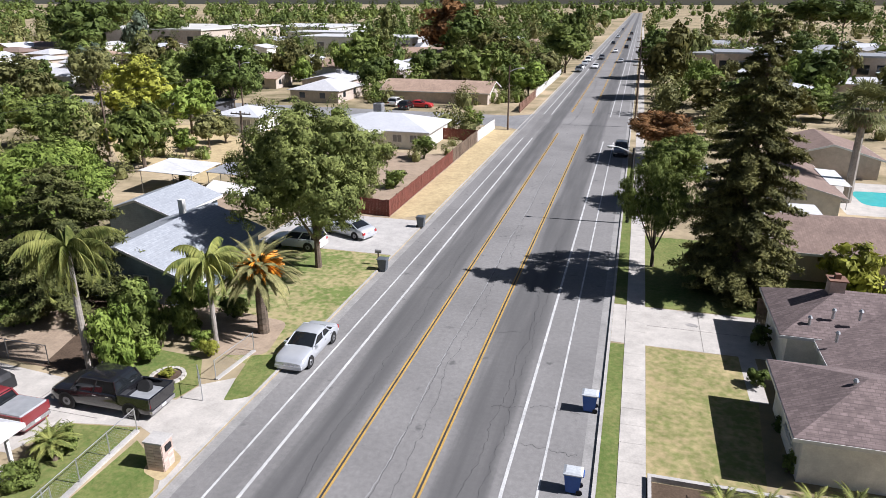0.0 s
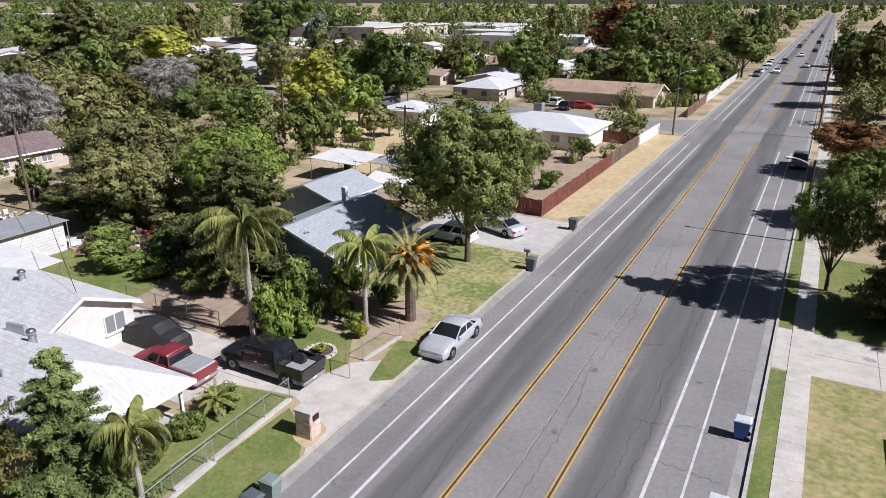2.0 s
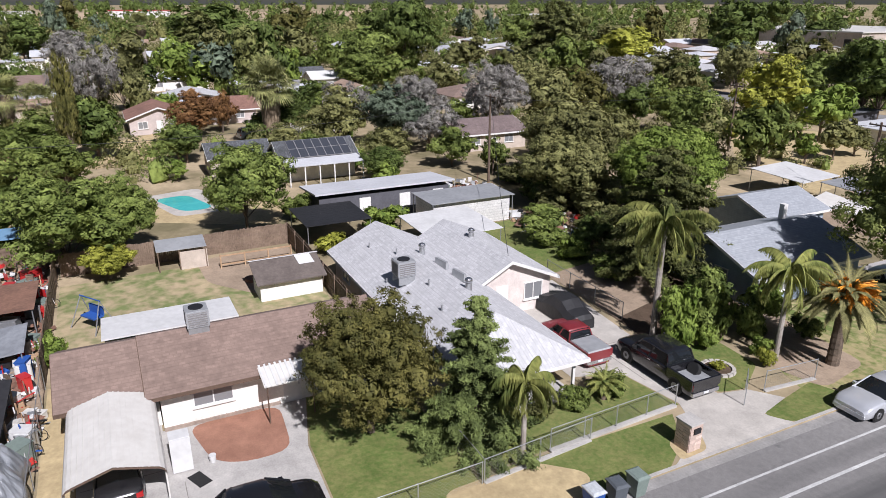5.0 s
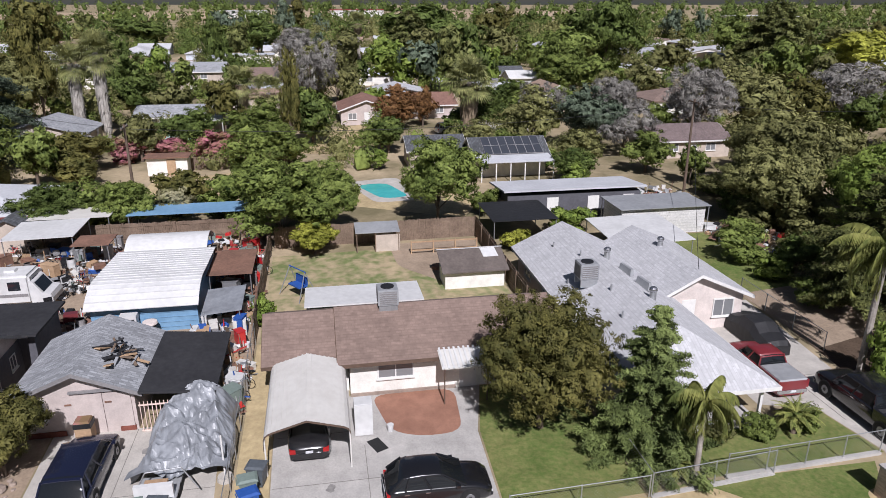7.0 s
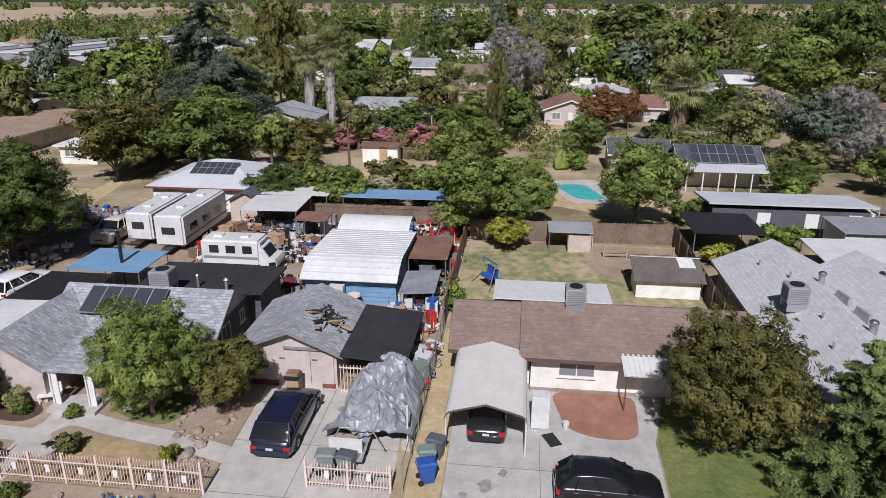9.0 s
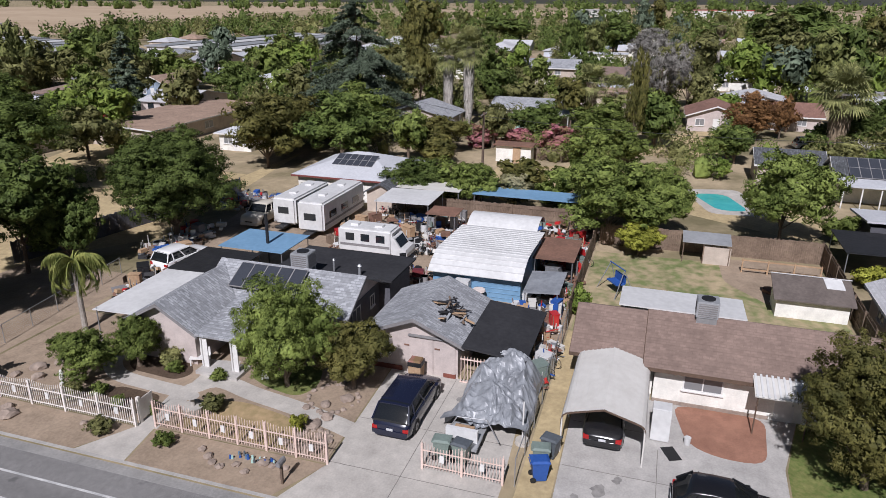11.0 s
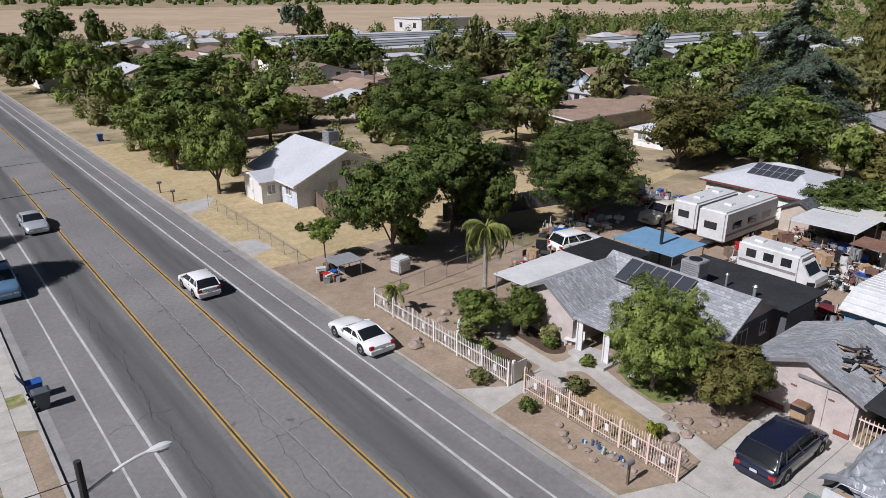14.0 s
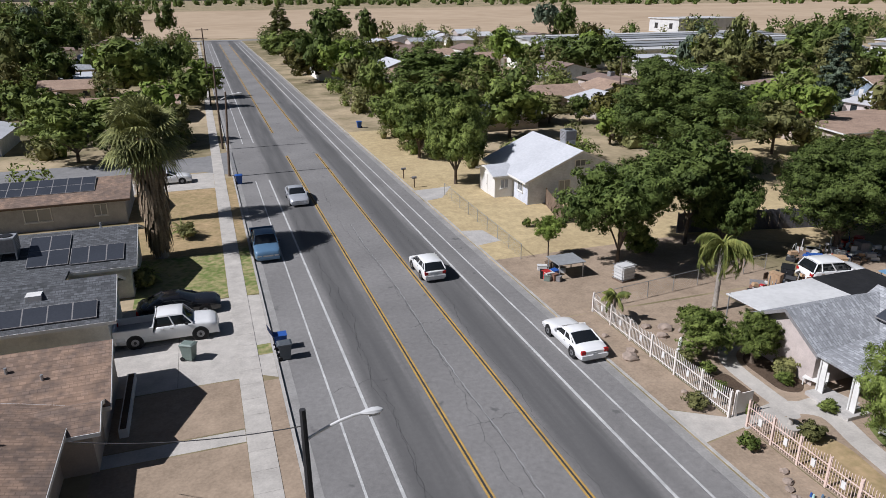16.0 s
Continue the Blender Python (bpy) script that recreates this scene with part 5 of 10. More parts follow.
def feather_palm(x, y, h, label, seed, fronds=22, length=2.6, leaf=None, width=0.5, hang=0.8, trunk_r=0.16, dates=False, bark=None, swell=1.0, arch=2.0):
    """A feather palm: ringed trunk, green shaft and a crown of arching fronds; h is the height at the crown's base."""
    rng = np.random.default_rng(seed)
    t = thing("palm_tree", x, y, LOT, rng.uniform(0, 360), label, "palm")
    bm = bmesh.new()
    n = max(6, int(h / 0.35))
    for k in range(n):
        z0, z1 = h * k / n - 0.05, h * (k + 1) / n
        tube(bm, (0, 0, z0), (0, 0, z1), trunk_r * (1.12 - 0.22 * k / n) * swell, trunk_r * (1.02 - 0.22 * k / n) * swell, 10, True)
    part("trunk", bm, bark or BARK_PALM, t, local=True)
    vs, fs = [], []
    for k in range(fronds):
        f = k / fronds
        frond(rng, length * rng.uniform(0.85, 1.1), arch * rng.uniform(0.8, 1.15), 0, width, 42, vs, fs, k * 2.39996 + rng.uniform(-0.2, 0.2),
              1.35 - 1.45 * f + rng.uniform(-0.12, 0.12), h, hang)
    mesh_np("crown", np.array(vs), fs, leaf or LEAF_PALM, t)
    if dates:
        bm = bmesh.new()
        rr = random.Random(seed)
        for k in range(20):
            a = rr.uniform(0, math.tau)
            for j in range(22):
                b = a + rr.uniform(-0.22, 0.22)
                L = rr.uniform(0.9, 1.6)
                zt = h + 0.75 + rr.uniform(-0.2, 0.3)
                tip = Vector((math.cos(b) * L, math.sin(b) * L, zt - rr.uniform(-0.1, 0.95)))
                tube(bm, (math.cos(a) * 0.45, math.sin(a) * 0.45, zt), tip, 0.03, 0.045, 4, False)
        part("date_stalk", bm, DATES, t, "bright orange hanging date stalks", local=True)
    return t


def fan_palm(x, y, h, label, seed, fronds=34, size=1.15, skirt=0.45, trunk_r=0.28, thatch=None):
    """A fan palm with a thatch of dead leaves below its crown."""
    rng = np.random.default_rng(seed)
    t = thing("fan_palm", x, y, LOT, rng.uniform(0, 360), label, "palm")
    part("trunk", tubes(((0, 0, -0.1), (0, 0, h * 0.5), trunk_r * 1.2, trunk_r), ((0, 0, h * 0.5), (0, 0, h), trunk_r, trunk_r * 0.8), n=10), BARK_PALM, t, local=True)
    def fan(vs, fs, c, out, up, s):
        side = np.cross(out, up)
        for k in range(19):
            a = (k / 18 - 0.5) * 3.9
            d0 = out * math.cos(a - 0.07) + side * math.sin(a - 0.07)
            d1 = out * math.cos(a + 0.07) + side * math.sin(a + 0.07)
            m = out * math.cos(a) + side * math.sin(a)
            i = len(vs)
            vs.extend([c, c + d0 * s * 0.62, c + m * s * rng.uniform(0.9, 1.1) + np.array([0, 0, -s * rng.uniform(0.1, 0.45)]), c + d1 * s * 0.62])
            fs.append((i, i + 1, i + 2, i + 3))
    vs, fs = [], []
    for k in range(fronds):
        f = k / fronds
        el = 1.4 - 2.0 * f + rng.uniform(-0.4, 0.4)
        a = k * 2.39996
        out = np.array([math.cos(a) * math.cos(el), math.sin(a) * math.cos(el), math.sin(el)])
        c = np.array([0, 0, h]) + out * size * rng.uniform(0.8, 1.25)
        up = np.array([-math.cos(a) * math.sin(el), -math.sin(a) * math.sin(el), math.cos(el)])
        i = len(vs)
        sd = np.cross(out, up) * 0.02
        b = np.array([0, 0, h])
        vs.extend([b - sd, b + sd, c + sd, c - sd])
        fs.append((i, i + 1, i + 2, i + 3))
        fan(vs, fs, c, out, up, size * rng.uniform(0.9, 1.15))
    mesh_np("crown", np.array(vs), fs, LEAF_FAN, t)
    if skirt:
        n = 1400
        a = rng.uniform(0, math.tau, n)
        z = h - 0.1 - rng.uniform(0, 1, n) * h * skirt
        rr = trunk_r * (1.3 + 1.1 * np.clip((z - h * (1 - skirt)) / (h * skirt), 0, 1) ** 0.5) * rng.uniform(0.6, 1.2, n)
        p = np.stack([np.cos(a) * rr, np.sin(a) * rr, z], 1)
        o = np.stack([np.cos(a) * 0.9, np.sin(a) * 0.9, rng.uniform(-0.1, 0.4, n)], 1)
        i = np.stack([-np.sin(a), np.cos(a), np.zeros(n)], 1) * 0.09
        d = np.array([0, 0, -1]) * rng.uniform(0.6, 1.4, (n, 1)) + o * 0.15
        v = np.stack([p - i, p + i, p + d + i * 0.5, p + d - i * 0.5], 1).reshape(-1, 3)
        mesh_np("thatch", v, np.arange(4 * n).reshape(-1, 4), thatch or THATCH, t, "skirt of dead brown fronds")
    return t


def shrub(x, y, h, r, leaf, label, variant=0, group="", name="shrub"):
    me, _ = SMALL[variant % 5]
    t = thing(name, x, y, LOT, (x * 37 + y * 11) % 360, label, "shrub", group)
    c = new("foliage", me)
    c.parent = t
    c.location = (0, 0, -0.05 * h)
    c.scale = (r, r, h / 1.72)
    c.material_slots[0].link = "OBJECT"
    c.material_slots[0].material = leaf
    part("stem", tubes(((0, 0, -0.05), (0, 0, h * 0.45), 0.05, 0.03), ((0, 0, 0), (r * 0.3, 0, h * 0.4), 0.03, 0.015), ((0, 0, 0), (-r * 0.2, r * 0.25, h * 0.4), 0.03, 0.015)), BARK, t, local=True)
    return t


conifer(14.1, 48.6, 19.0, 4.2, LEAF_REDWOOD, "tall dark redwood with drooping boughs", 3, 0.02, 52, 270, 0.165, 0.22, trunk_r=0.5, top_pow=0.5)
tree(8.6, 52.5, 9.0, 3.2, LEAF_MID, "leafy street tree beside the pavement", 0, kind="airy", low=0.15)
tree(10.2, 92, 6.5, 5.0, LEAF_REDDISH, "low spreading purple-brown tree", 1)
tree(11, 71, 7.5, 4.0, LEAF_MID, "leafy tree beside the pavement", 2)
tree(-16.3, 45.5, 13.0, 6.6, LEAF_ASH, "broad feathery olive-green tree on the lawn", 0, 0.16, "big", 0.28)
feather_palm(-21.9, 27.6, 7.0, "tall feather palm with arching green fronds", 5, 32, 3.5, None, 0.6, 1.7, 0.18, arch=2.7)
feather_palm(-16.6, 31.9, 5.2, "feather palm with a slim pale trunk", 6, 28, 3.0, None, 0.58, 1.7, 0.15, arch=2.6)
feather_palm(-14.8, 34.3, 4.0, "date palm with orange fruit stalks", 7, 76, 3.0, LEAF_DATE, 0.42, 0.15, 0.34, True, BARK, 1.0, 1.35)
tree(-20.0, 8.7, 6.9, 3.6, LEAF_BRONZE, "dense round bronze-green tree on the lawn", 1, 0.1, "big", trunk_r=0.2)
conifer(-17.3, 12.9, 7.4, 2.7, LEAF_SPRUCE, "young conifer beside the chain-link fence", 4, 0.03, 32, 360, 0.09, 0.15, trunk_r=0.16, top_pow=0.7)
feather_palm(-14.9, 13.9, 3.9, "small feather palm beside the fence", 8, 18, 2.2, None, 0.55, 1.5, 0.12, arch=3.0)
tree(-49.2, -4.6, 7.8, 5.2, LEAF_MID, "broad dark green tree behind the back yard", 2, 0.15)
tree(-50.6, -0.8, 7.0, 3.2, LEAF_MID, "broad dark green tree behind the back yard", 0, 0.15)
tree(-52.2, 9.2, 8.6, 4.4, LEAF_MID, "leafy tree behind the board fence", 3, 0.2)
tree(-46.3, -1.9, 2.9, 2.0, LEAF_YELLOW, "low yellow-green citrus tree", 4, 0.1)
tree(-19.7, -18.6, 6.1, 3.0, LEAF_MID, "bright green tree on the front lawn", 1, 0.07, "big")
tree(-20.5, -15.1, 4.0, 2.2, LEAF_BRONZE, "small bronze-green tree in the rock bed", 1, 0.14)
tree(-16.8, -29.2, 3.1, 1.9, LEAF_MID, "low leafy tree behind the fence", 2, 0.1)
tree(-19.0, -27.5, 3.2, 1.6, LEAF_MID, "low leafy tree beside the path", 3, 0.15)
feather_palm(-21.6, -33.8, 4.4, "feather palm with drooping fronds", 9, 22, 2.9, LEAF_PALM, 0.6, 1.7, 0.16, arch=3.1)
feather_palm(-14.5, -34.5, 1.7, "small feather palm behind the fence", 10, 9, 1.2, LEAF_PALM, 0.4, 1.0, 0.08)
tree(-19.8, -42.5, 8.8, 4.4, LEAF_DARK, "tall leafy tree in the dry yard", 4, 0.18)
tree(-27.8, -45.0, 9.6, 5.2, LEAF_DARK, "tall leafy tree in the dry yard", 0, 0.25)
tree(-42.7, -66.5, 12.5, 9.0, LEAF_DARK, "huge dark green tree", 1, 0.12, "big", 0.4)
tree(-37.4, -39.2, 9.9, 6.0, LEAF_DARK, "broad dark green tree beside the board fence", 2, 0.15, "big", 0.3)
tree(-37.0, 41.5, 10.0, 4.8, LEAF_BRIGHT, "tall bright green tree behind the blue house", 3, 0.15)
tree(-46.5, 38.0, 8.2, 4.8, LEAF_OLIVE, "leafy olive-green tree behind the lawn", 4, 0.12)
tree(-43.0, 45.5, 7.5, 4.2, LEAF_MID, "leafy green tree behind the lawn", 1, 0.12)
tree(-15.8, -45.9, 3.6, 1.3, LEAF_BRIGHT, "small young tree in the dry yard", 1, 0.4, trunk_r=0.07)
tree(-42.5, -43.5, 8.7, 4.5, LEAF_MID, "tall leafy tree behind the yard", 3, 0.2)
fan_palm(12.7, -56.6, 9.4, "tall fan palm with a thick thatch of dead fronds", 3, 90, 1.65, 0.85, 0.45)
fan_palm(14.0, -66.5, 9.0, "fan palm with a thatch of dead fronds", 4, 36, 1.4, 0.5, 0.35)
fan_palm(28.1, 76.9, 9.6, "tall slim fan palm beside the pool", 5, 44, 1.6, 0.06, 0.4)
fan_palm(-104, -36, 10.8, "tall fan palm with a pale shaggy trunk", 6, 44, 1.7, 0.82, 0.33, THATCH_PALE)
fan_palm(-101.6, -31.8, 12.4, "tall fan palm with a pale shaggy trunk", 7, 44, 1.7, 0.86, 0.33, THATCH_PALE)
fan_palm(-90.5, 20.2, 8.6, "fan palm with a thatch of dead fronds", 8, 60, 2.0, 0.75, 0.5)
fan_palm(-104, -12.5, 7.4, "fan palm among dry shrubs", 9, 30, 1.7, 0.4, 0.4)
fan_palm(-104, -8.5, 6.0, "fan palm among dry shrubs", 10, 30, 1.7, 0.4, 0.4)
fan_palm(-180, 10, 14, "very tall slim fan palm", 11, 26, 1.8, 0.1, 0.4)
conifer(-28.5, 33.9, 9.9, 4.8, LEAF_CONIFER, "open dark pine with bare inner branches", 7, 0.1, 26, 240, 0.14, 0.1, top_pow=0.45)
conifer(-91, -46.5, 20.0, 13.0, LEAF_CEDAR, "huge spreading cedar with layered drooping boughs", 8, 0.05, 28, 430, 0.25, 0.32, top_pow=0.62)
LEAVES = {"DARK": LEAF_DARK, "MID": LEAF_MID, "BRIGHT": LEAF_BRIGHT, "OLIVE": LEAF_OLIVE, "YELLOW": LEAF_YELLOW, "GREY": LEAF_GREY,
          "BRONZE": LEAF_BRONZE, "REDDISH": LEAF_REDDISH, "CEDAR": LEAF_CEDAR, "CONIFER": LEAF_CONIFER}
WORDS = {"DARK": "dark green", "MID": "green", "BRIGHT": "bright green", "OLIVE": "olive-green", "YELLOW": "yellow-green", "GREY": "bare grey",
         "BRONZE": "bronze-green", "REDDISH": "dry red-brown", "CEDAR": "blue-green", "CONIFER": "dark needled"}
TAKEN = []


def mid_tree(x, y, h, r, c):
    k = len(TAKEN)
    if any(a - 1 < x < b + 1 and c - 1 < y < d + 1 for a, b, c, d in SITES):
        return
    if -18 < x < 0 and y < 0:
        x = -16.8
    TAKEN.append((x, y, r))
    if c in ("CEDAR", "CONIFER") and h > 12:
        conifer(x, y, h, r * 1.1, LEAVES[c], "tall " + WORDS[c] + " conifer among houses", 20 + k, 0.05, 20, 80, 0.05 * r + 0.18, 0.15, top_pow=0.7)
    else:
        tree(x, y, h, r, LEAVES[c], ("large " if r > 6 else "") + WORDS[c] + " tree among yards and houses", k, 0.14,
             "bare" if c == "GREY" else "full" if math.hypot(x, y) < 75 else "light" if math.hypot(x, y) < 165 else "far", 0.12 + r * 0.02)


mid_tree(-71.8, 119.7, 14.2, 8.9, "DARK")
mid_tree(-69.3, 93.1, 11.5, 6.5, "YELLOW")
mid_tree(-73.3, 78.8, 7.1, 5.1, "MID")
mid_tree(-44.0, 50.7, 8.0, 5.2, "BRIGHT")
mid_tree(-50.2, 77.5, 4.3, 1.8, "BRIGHT")
mid_tree(-66.6, 82.8, 2.7, 1.7, "YELLOW")
mid_tree(-111.5, 131.3, 10.9, 5.1, "CEDAR")
mid_tree(-44.4, 181.9, 8.0, 6.2, "MID")
mid_tree(-61.9, 260.9, 21.1, 14.4, "REDDISH")
mid_tree(-16.2, 151.4, 7.9, 5.1, "BRIGHT")
mid_tree(-14.0, 206.7, 14.0, 8.6, "MID")
mid_tree(-18.2, 106.0, 4.0, 2.0, "BRIGHT")
mid_tree(-19.8, 85.3, 3.1, 1.9, "MID")
mid_tree(9.6, 197.4, 13.0, 5.7, "DARK")
mid_tree(21.1, 169.1, 6.8, 3.9, "BRIGHT")
mid_tree(57.9, 263.9, 10.4, 6.2, "DARK")
mid_tree(132.8, 523.1, 22.5, 17.7, "DARK")
mid_tree(121.3, 567.7, 23.9, 19.0, "DARK")
mid_tree(37.9, 133.1, 5.2, 5.1, "MID")
mid_tree(26.8, 272.6, 8.4, 6.7, "OLIVE")
mid_tree(-98.1, 266.0, 8.6, 7.0, "MID")
mid_tree(-205.0, 234.6, 21.0, 13.0, "DARK")
mid_tree(-315.5, 386.6, 21.9, 12.4, "DARK")
mid_tree(-108.8, 109.2, 10.1, 5.9, "OLIVE")
mid_tree(-50.5, 87.4, 4.5, 2.4, "OLIVE")
mid_tree(-189.7, 82.6, 19.0, 8.8, "DARK")
mid_tree(-153.6, 55.1, 12.7, 7.7, "MID")
mid_tree(-86.3, 53.4, 10.9, 5.3, "GREY")
mid_tree(-96.8, 45.0, 7.7, 4.7, "GREY")
mid_tree(-53.5, 44.2, 9.6, 5.7, "OLIVE")
mid_tree(-91.6, 82.1, 10.5, 6.4, "GREY")
mid_tree(-72.7, 80.6, 6.8, 4.7, "DARK")
mid_tree(-193.7, 138.2, 20.7, 12.0, "CONIFER")
mid_tree(-201.2, 129.5, 16.3, 8.1, "MID")
mid_tree(-189.4, 162.0, 12.4, 14.6, "OLIVE")
mid_tree(-108.6, 43.5, 5.5, 4.1, "OLIVE")
mid_tree(-57.2, 39.9, 2.2, 2.5, "OLIVE")
mid_tree(-222.1, -7.1, 12.3, 7.5, "GREY")
mid_tree(-85.1, 7.0, 4.8, 3.1, "MID")
mid_tree(-75.3, 5.8, 2.7, 1.5, "BRIGHT")
mid_tree(-102.3, 11.0, 6.2, 3.6, "REDDISH")
mid_tree(-71.0, 25.6, 2.7, 1.7, "BRIGHT")
mid_tree(-77.4, -8.6, 6.0, 4.3, "MID")
mid_tree(-63.8, -46.4, 8.8, 5.4, "BRONZE")
mid_tree(-69.0, -39.0, 9.6, 6.2, "DARK")
mid_tree(-71.0, -48.0, 8.0, 5.0, "BRONZE")
mid_tree(-54.8, -24.2, 4.8, 3.1, "DARK")
mid_tree(-80.0, -29.8, 5.0, 4.2, "BRONZE")
mid_tree(-54.6, -18.0, 5.1, 2.8, "MID")
mid_tree(-216.0, -80.4, 20.5, 7.8, "BRONZE")
mid_tree(-121.6, -2.2, 15.0, 5.4, "GREY")
mid_tree(-75.9, -5.4, 5.9, 3.5, "MID")
mid_tree(-84.8, 8.0, 5.1, 3.0, "DARK")
mid_tree(-111.5, 12.5, 6.2, 3.5, "REDDISH")
mid_tree(-111.4, 17.4, 5.3, 2.2, "REDDISH")
mid_tree(-224.6, 32.3, 18.4, 17.4, "DARK")
mid_tree(-214.0, 54.1, 12.7, 10.3, "OLIVE")
mid_tree(-166.5, 62.7, 14.2, 8.4, "MID")
mid_tree(-213.4, 93.8, 21.1, 11.9, "DARK")
mid_tree(-110.9, 33.1, 7.2, 4.6, "MID")
mid_tree(-82.8, 35.4, 9.3, 4.9, "CEDAR")
mid_tree(-294.3, -38.8, 11.2, 10.0, "MID")
mid_tree(-334.1, -78.0, 12.6, 14.4, "DARK")
mid_tree(-94.0, -92.8, 14.3, 3.6, "CEDAR")
mid_tree(-116.7, -86.2, 8.2, 6.3, "DARK")
mid_tree(-76.4, -47.1, 7.6, 6.1, "BRONZE")
mid_tree(-81.0, -41.8, 8.4, 6.2, "MID")
mid_tree(-115.8, -147.9, 10.2, 9.5, "MID")
mid_tree(-38.1, -139.9, 8.9, 9.1, "DARK")
mid_tree(-43.7, -100.1, 5.0, 4.7, "OLIVE")
mid_tree(-42.7, -112.5, 5.3, 4.1, "BRONZE")
mid_tree(-126.9, -135.5, 10.2, 7.1, "MID")
mid_tree(-29.7, -42.7, 6.9, 2.9, "DARK")
mid_tree(-16.1, -69.8, 10.2, 4.2, "MID")
mid_tree(-13.7, -83.3, 8.3, 4.3, "MID")
mid_tree(-9.7, -92.0, 8.9, 4.7, "MID")
mid_tree(-37.4, -142.8, 9.2, 10.5, "DARK")
mid_tree(23.8, -95.6, 8.9, 6.8, "MID")
mid_tree(21.1, -171.1, 9.1, 6.3, "MID")
mid_tree(7.7, -151.3, 8.3, 4.7, "BRIGHT")
mid_tree(-16.5, -220.7, 9.8, 9.1, "MID")
mid_tree(-49.1, -324.7, 15.7, 10.8, "DARK")
mid_tree(-37.0, -412.7, 17.9, 7.5, "CONIFER")
mid_tree(50.2, -395.0, 18.6, 13.0, "DARK")
mid_tree(55.0, -241.1, 12.8, 12.1, "DARK")
mid_tree(60.9, -317.5, 12.6, 10.5, "OLIVE")
mid_tree(-39.5, -244.7, 6.5, 8.2, "OLIVE")
mid_tree(-199.6, 25.7, 17.3, 11.0, "CONIFER")
mid_tree(-193.3, 49.7, 13.1, 7.2, "OLIVE")
mid_tree(-195.6, 85.7, 19.8, 9.6, "DARK")
mid_tree(-147.1, 53.3, 13.1, 5.9, "MID")
mid_tree(-91.5, 42.9, 9.1, 4.4, "GREY")
mid_tree(-188.7, -6.0, 13.3, 7.0, "GREY")
mid_tree(-86.8, -4.6, 14.0, 1.6, "BRONZE")
mid_tree(-133.5, 2.8, 11.6, 4.7, "OLIVE")
mid_tree(-107.1, 10.8, 6.6, 3.1, "REDDISH")
mid_tree(-104.8, 15.6, 7.0, 1.9, "REDDISH")
mid_tree(-109.8, 29.9, 6.7, 4.3, "DARK")
mid_tree(-154.8, 25.6, 9.2, 6.3, "OLIVE")
mid_tree(-271.9, -22.4, 14.6, 11.5, "DARK")
mid_tree(-91.1, 55.5, 11.6, 5.1, "GREY")
mid_tree(-99.9, 88.4, 10.1, 6.5, "GREY")
mid_tree(-152.9, 132.6, 12.4, 10.5, "YELLOW")
mid_tree(-147.3, 109.2, 19.7, 8.9, "CONIFER")
mid_tree(-184.2, 215.8, 19.9, 11.6, "DARK")
mid_tree(-61.5, 70.3, 9.1, 4.2, "MID")
mid_tree(-62.9, 51.7, 9.2, 5.7, "OLIVE")
mid_tree(-115.0, 75.6, 9.0, 5.2, "OLIVE")
mid_tree(-102.2, 122.5, 11.2, 4.9, "OLIVE")
mid_tree(-52.8, 58.7, 6.4, 3.7, "MID")
mid_tree(-117.6, -45.8, 18.6, 4.1, "BRONZE")
mid_tree(-117.5, -48.7, 11.5, 5.1, "OLIVE")
mid_tree(-133.2, -36.3, 10.6, 5.1, "DARK")
mid_tree(-82.2, -56.3, 6.1, 4.9, "OLIVE")
mid_tree(-186.3, -113.7, 10.6, 7.0, "DARK")
mid_tree(-85.3, -31.3, 4.0, 3.1, "GREY")
mid_tree(-88.3, -10.8, 4.8, 2.8, "MID")
mid_tree(-96.4, -9.7, 5.9, 5.2, "MID")
mid_tree(-192.7, 270.2, 13.5, 10.6, "DARK")
mid_tree(-50.8, 236.8, 18.2, 10.5, "DARK")
mid_tree(-206.4, 83.0, 18.1, 9.5, "DARK")
mid_tree(-181.2, 127.1, 18.9, 10.4, "CONIFER")
mid_tree(-149.1, 131.1, 13.0, 9.6, "YELLOW")
mid_tree(-58.0, 45.6, 7.7, 4.5, "OLIVE")
mid_tree(-139.5, 52.6, 8.5, 6.5, "MID")
mid_tree(-139.3, 139.3, 10.8, 8.0, "MID")
mid_tree(-65.5, 114.5, 14.6, 7.6, "DARK")
mid_tree(18.8, 145.4, 9.6, 4.0, "BRIGHT")
mid_tree(11.9, 255.4, 11.1, 6.0, "DARK")
mid_tree(-72.0, 30.0, 5.0, 3.4, "OLIVE")
mid_tree(-78.0, 38.5, 7.2, 4.4, "GREY")
mid_tree(-68.0, 37.0, 5.4, 3.4, "MID")
mid_tree(-74.5, 21.5, 5.0, 3.0, "MID")
mid_tree(-88.0, 29.0, 8.0, 4.5, "OLIVE")
mid_tree(-65.5, 27.0, 4.0, 2.6, "DARK")
mid_tree(-81.0, 46.0, 7.0, 4.0, "MID")
mid_tree(-97.0, 24.0, 7.0, 4.0, "DARK")
mid_tree(-100.0, 34.0, 8.5, 4.2, "GREY")
mid_tree(-90.0, -18.0, 6.5, 4.0, "DARK")
mid_tree(-84.0, 20.0, 4.2, 2.6, "OLIVE")


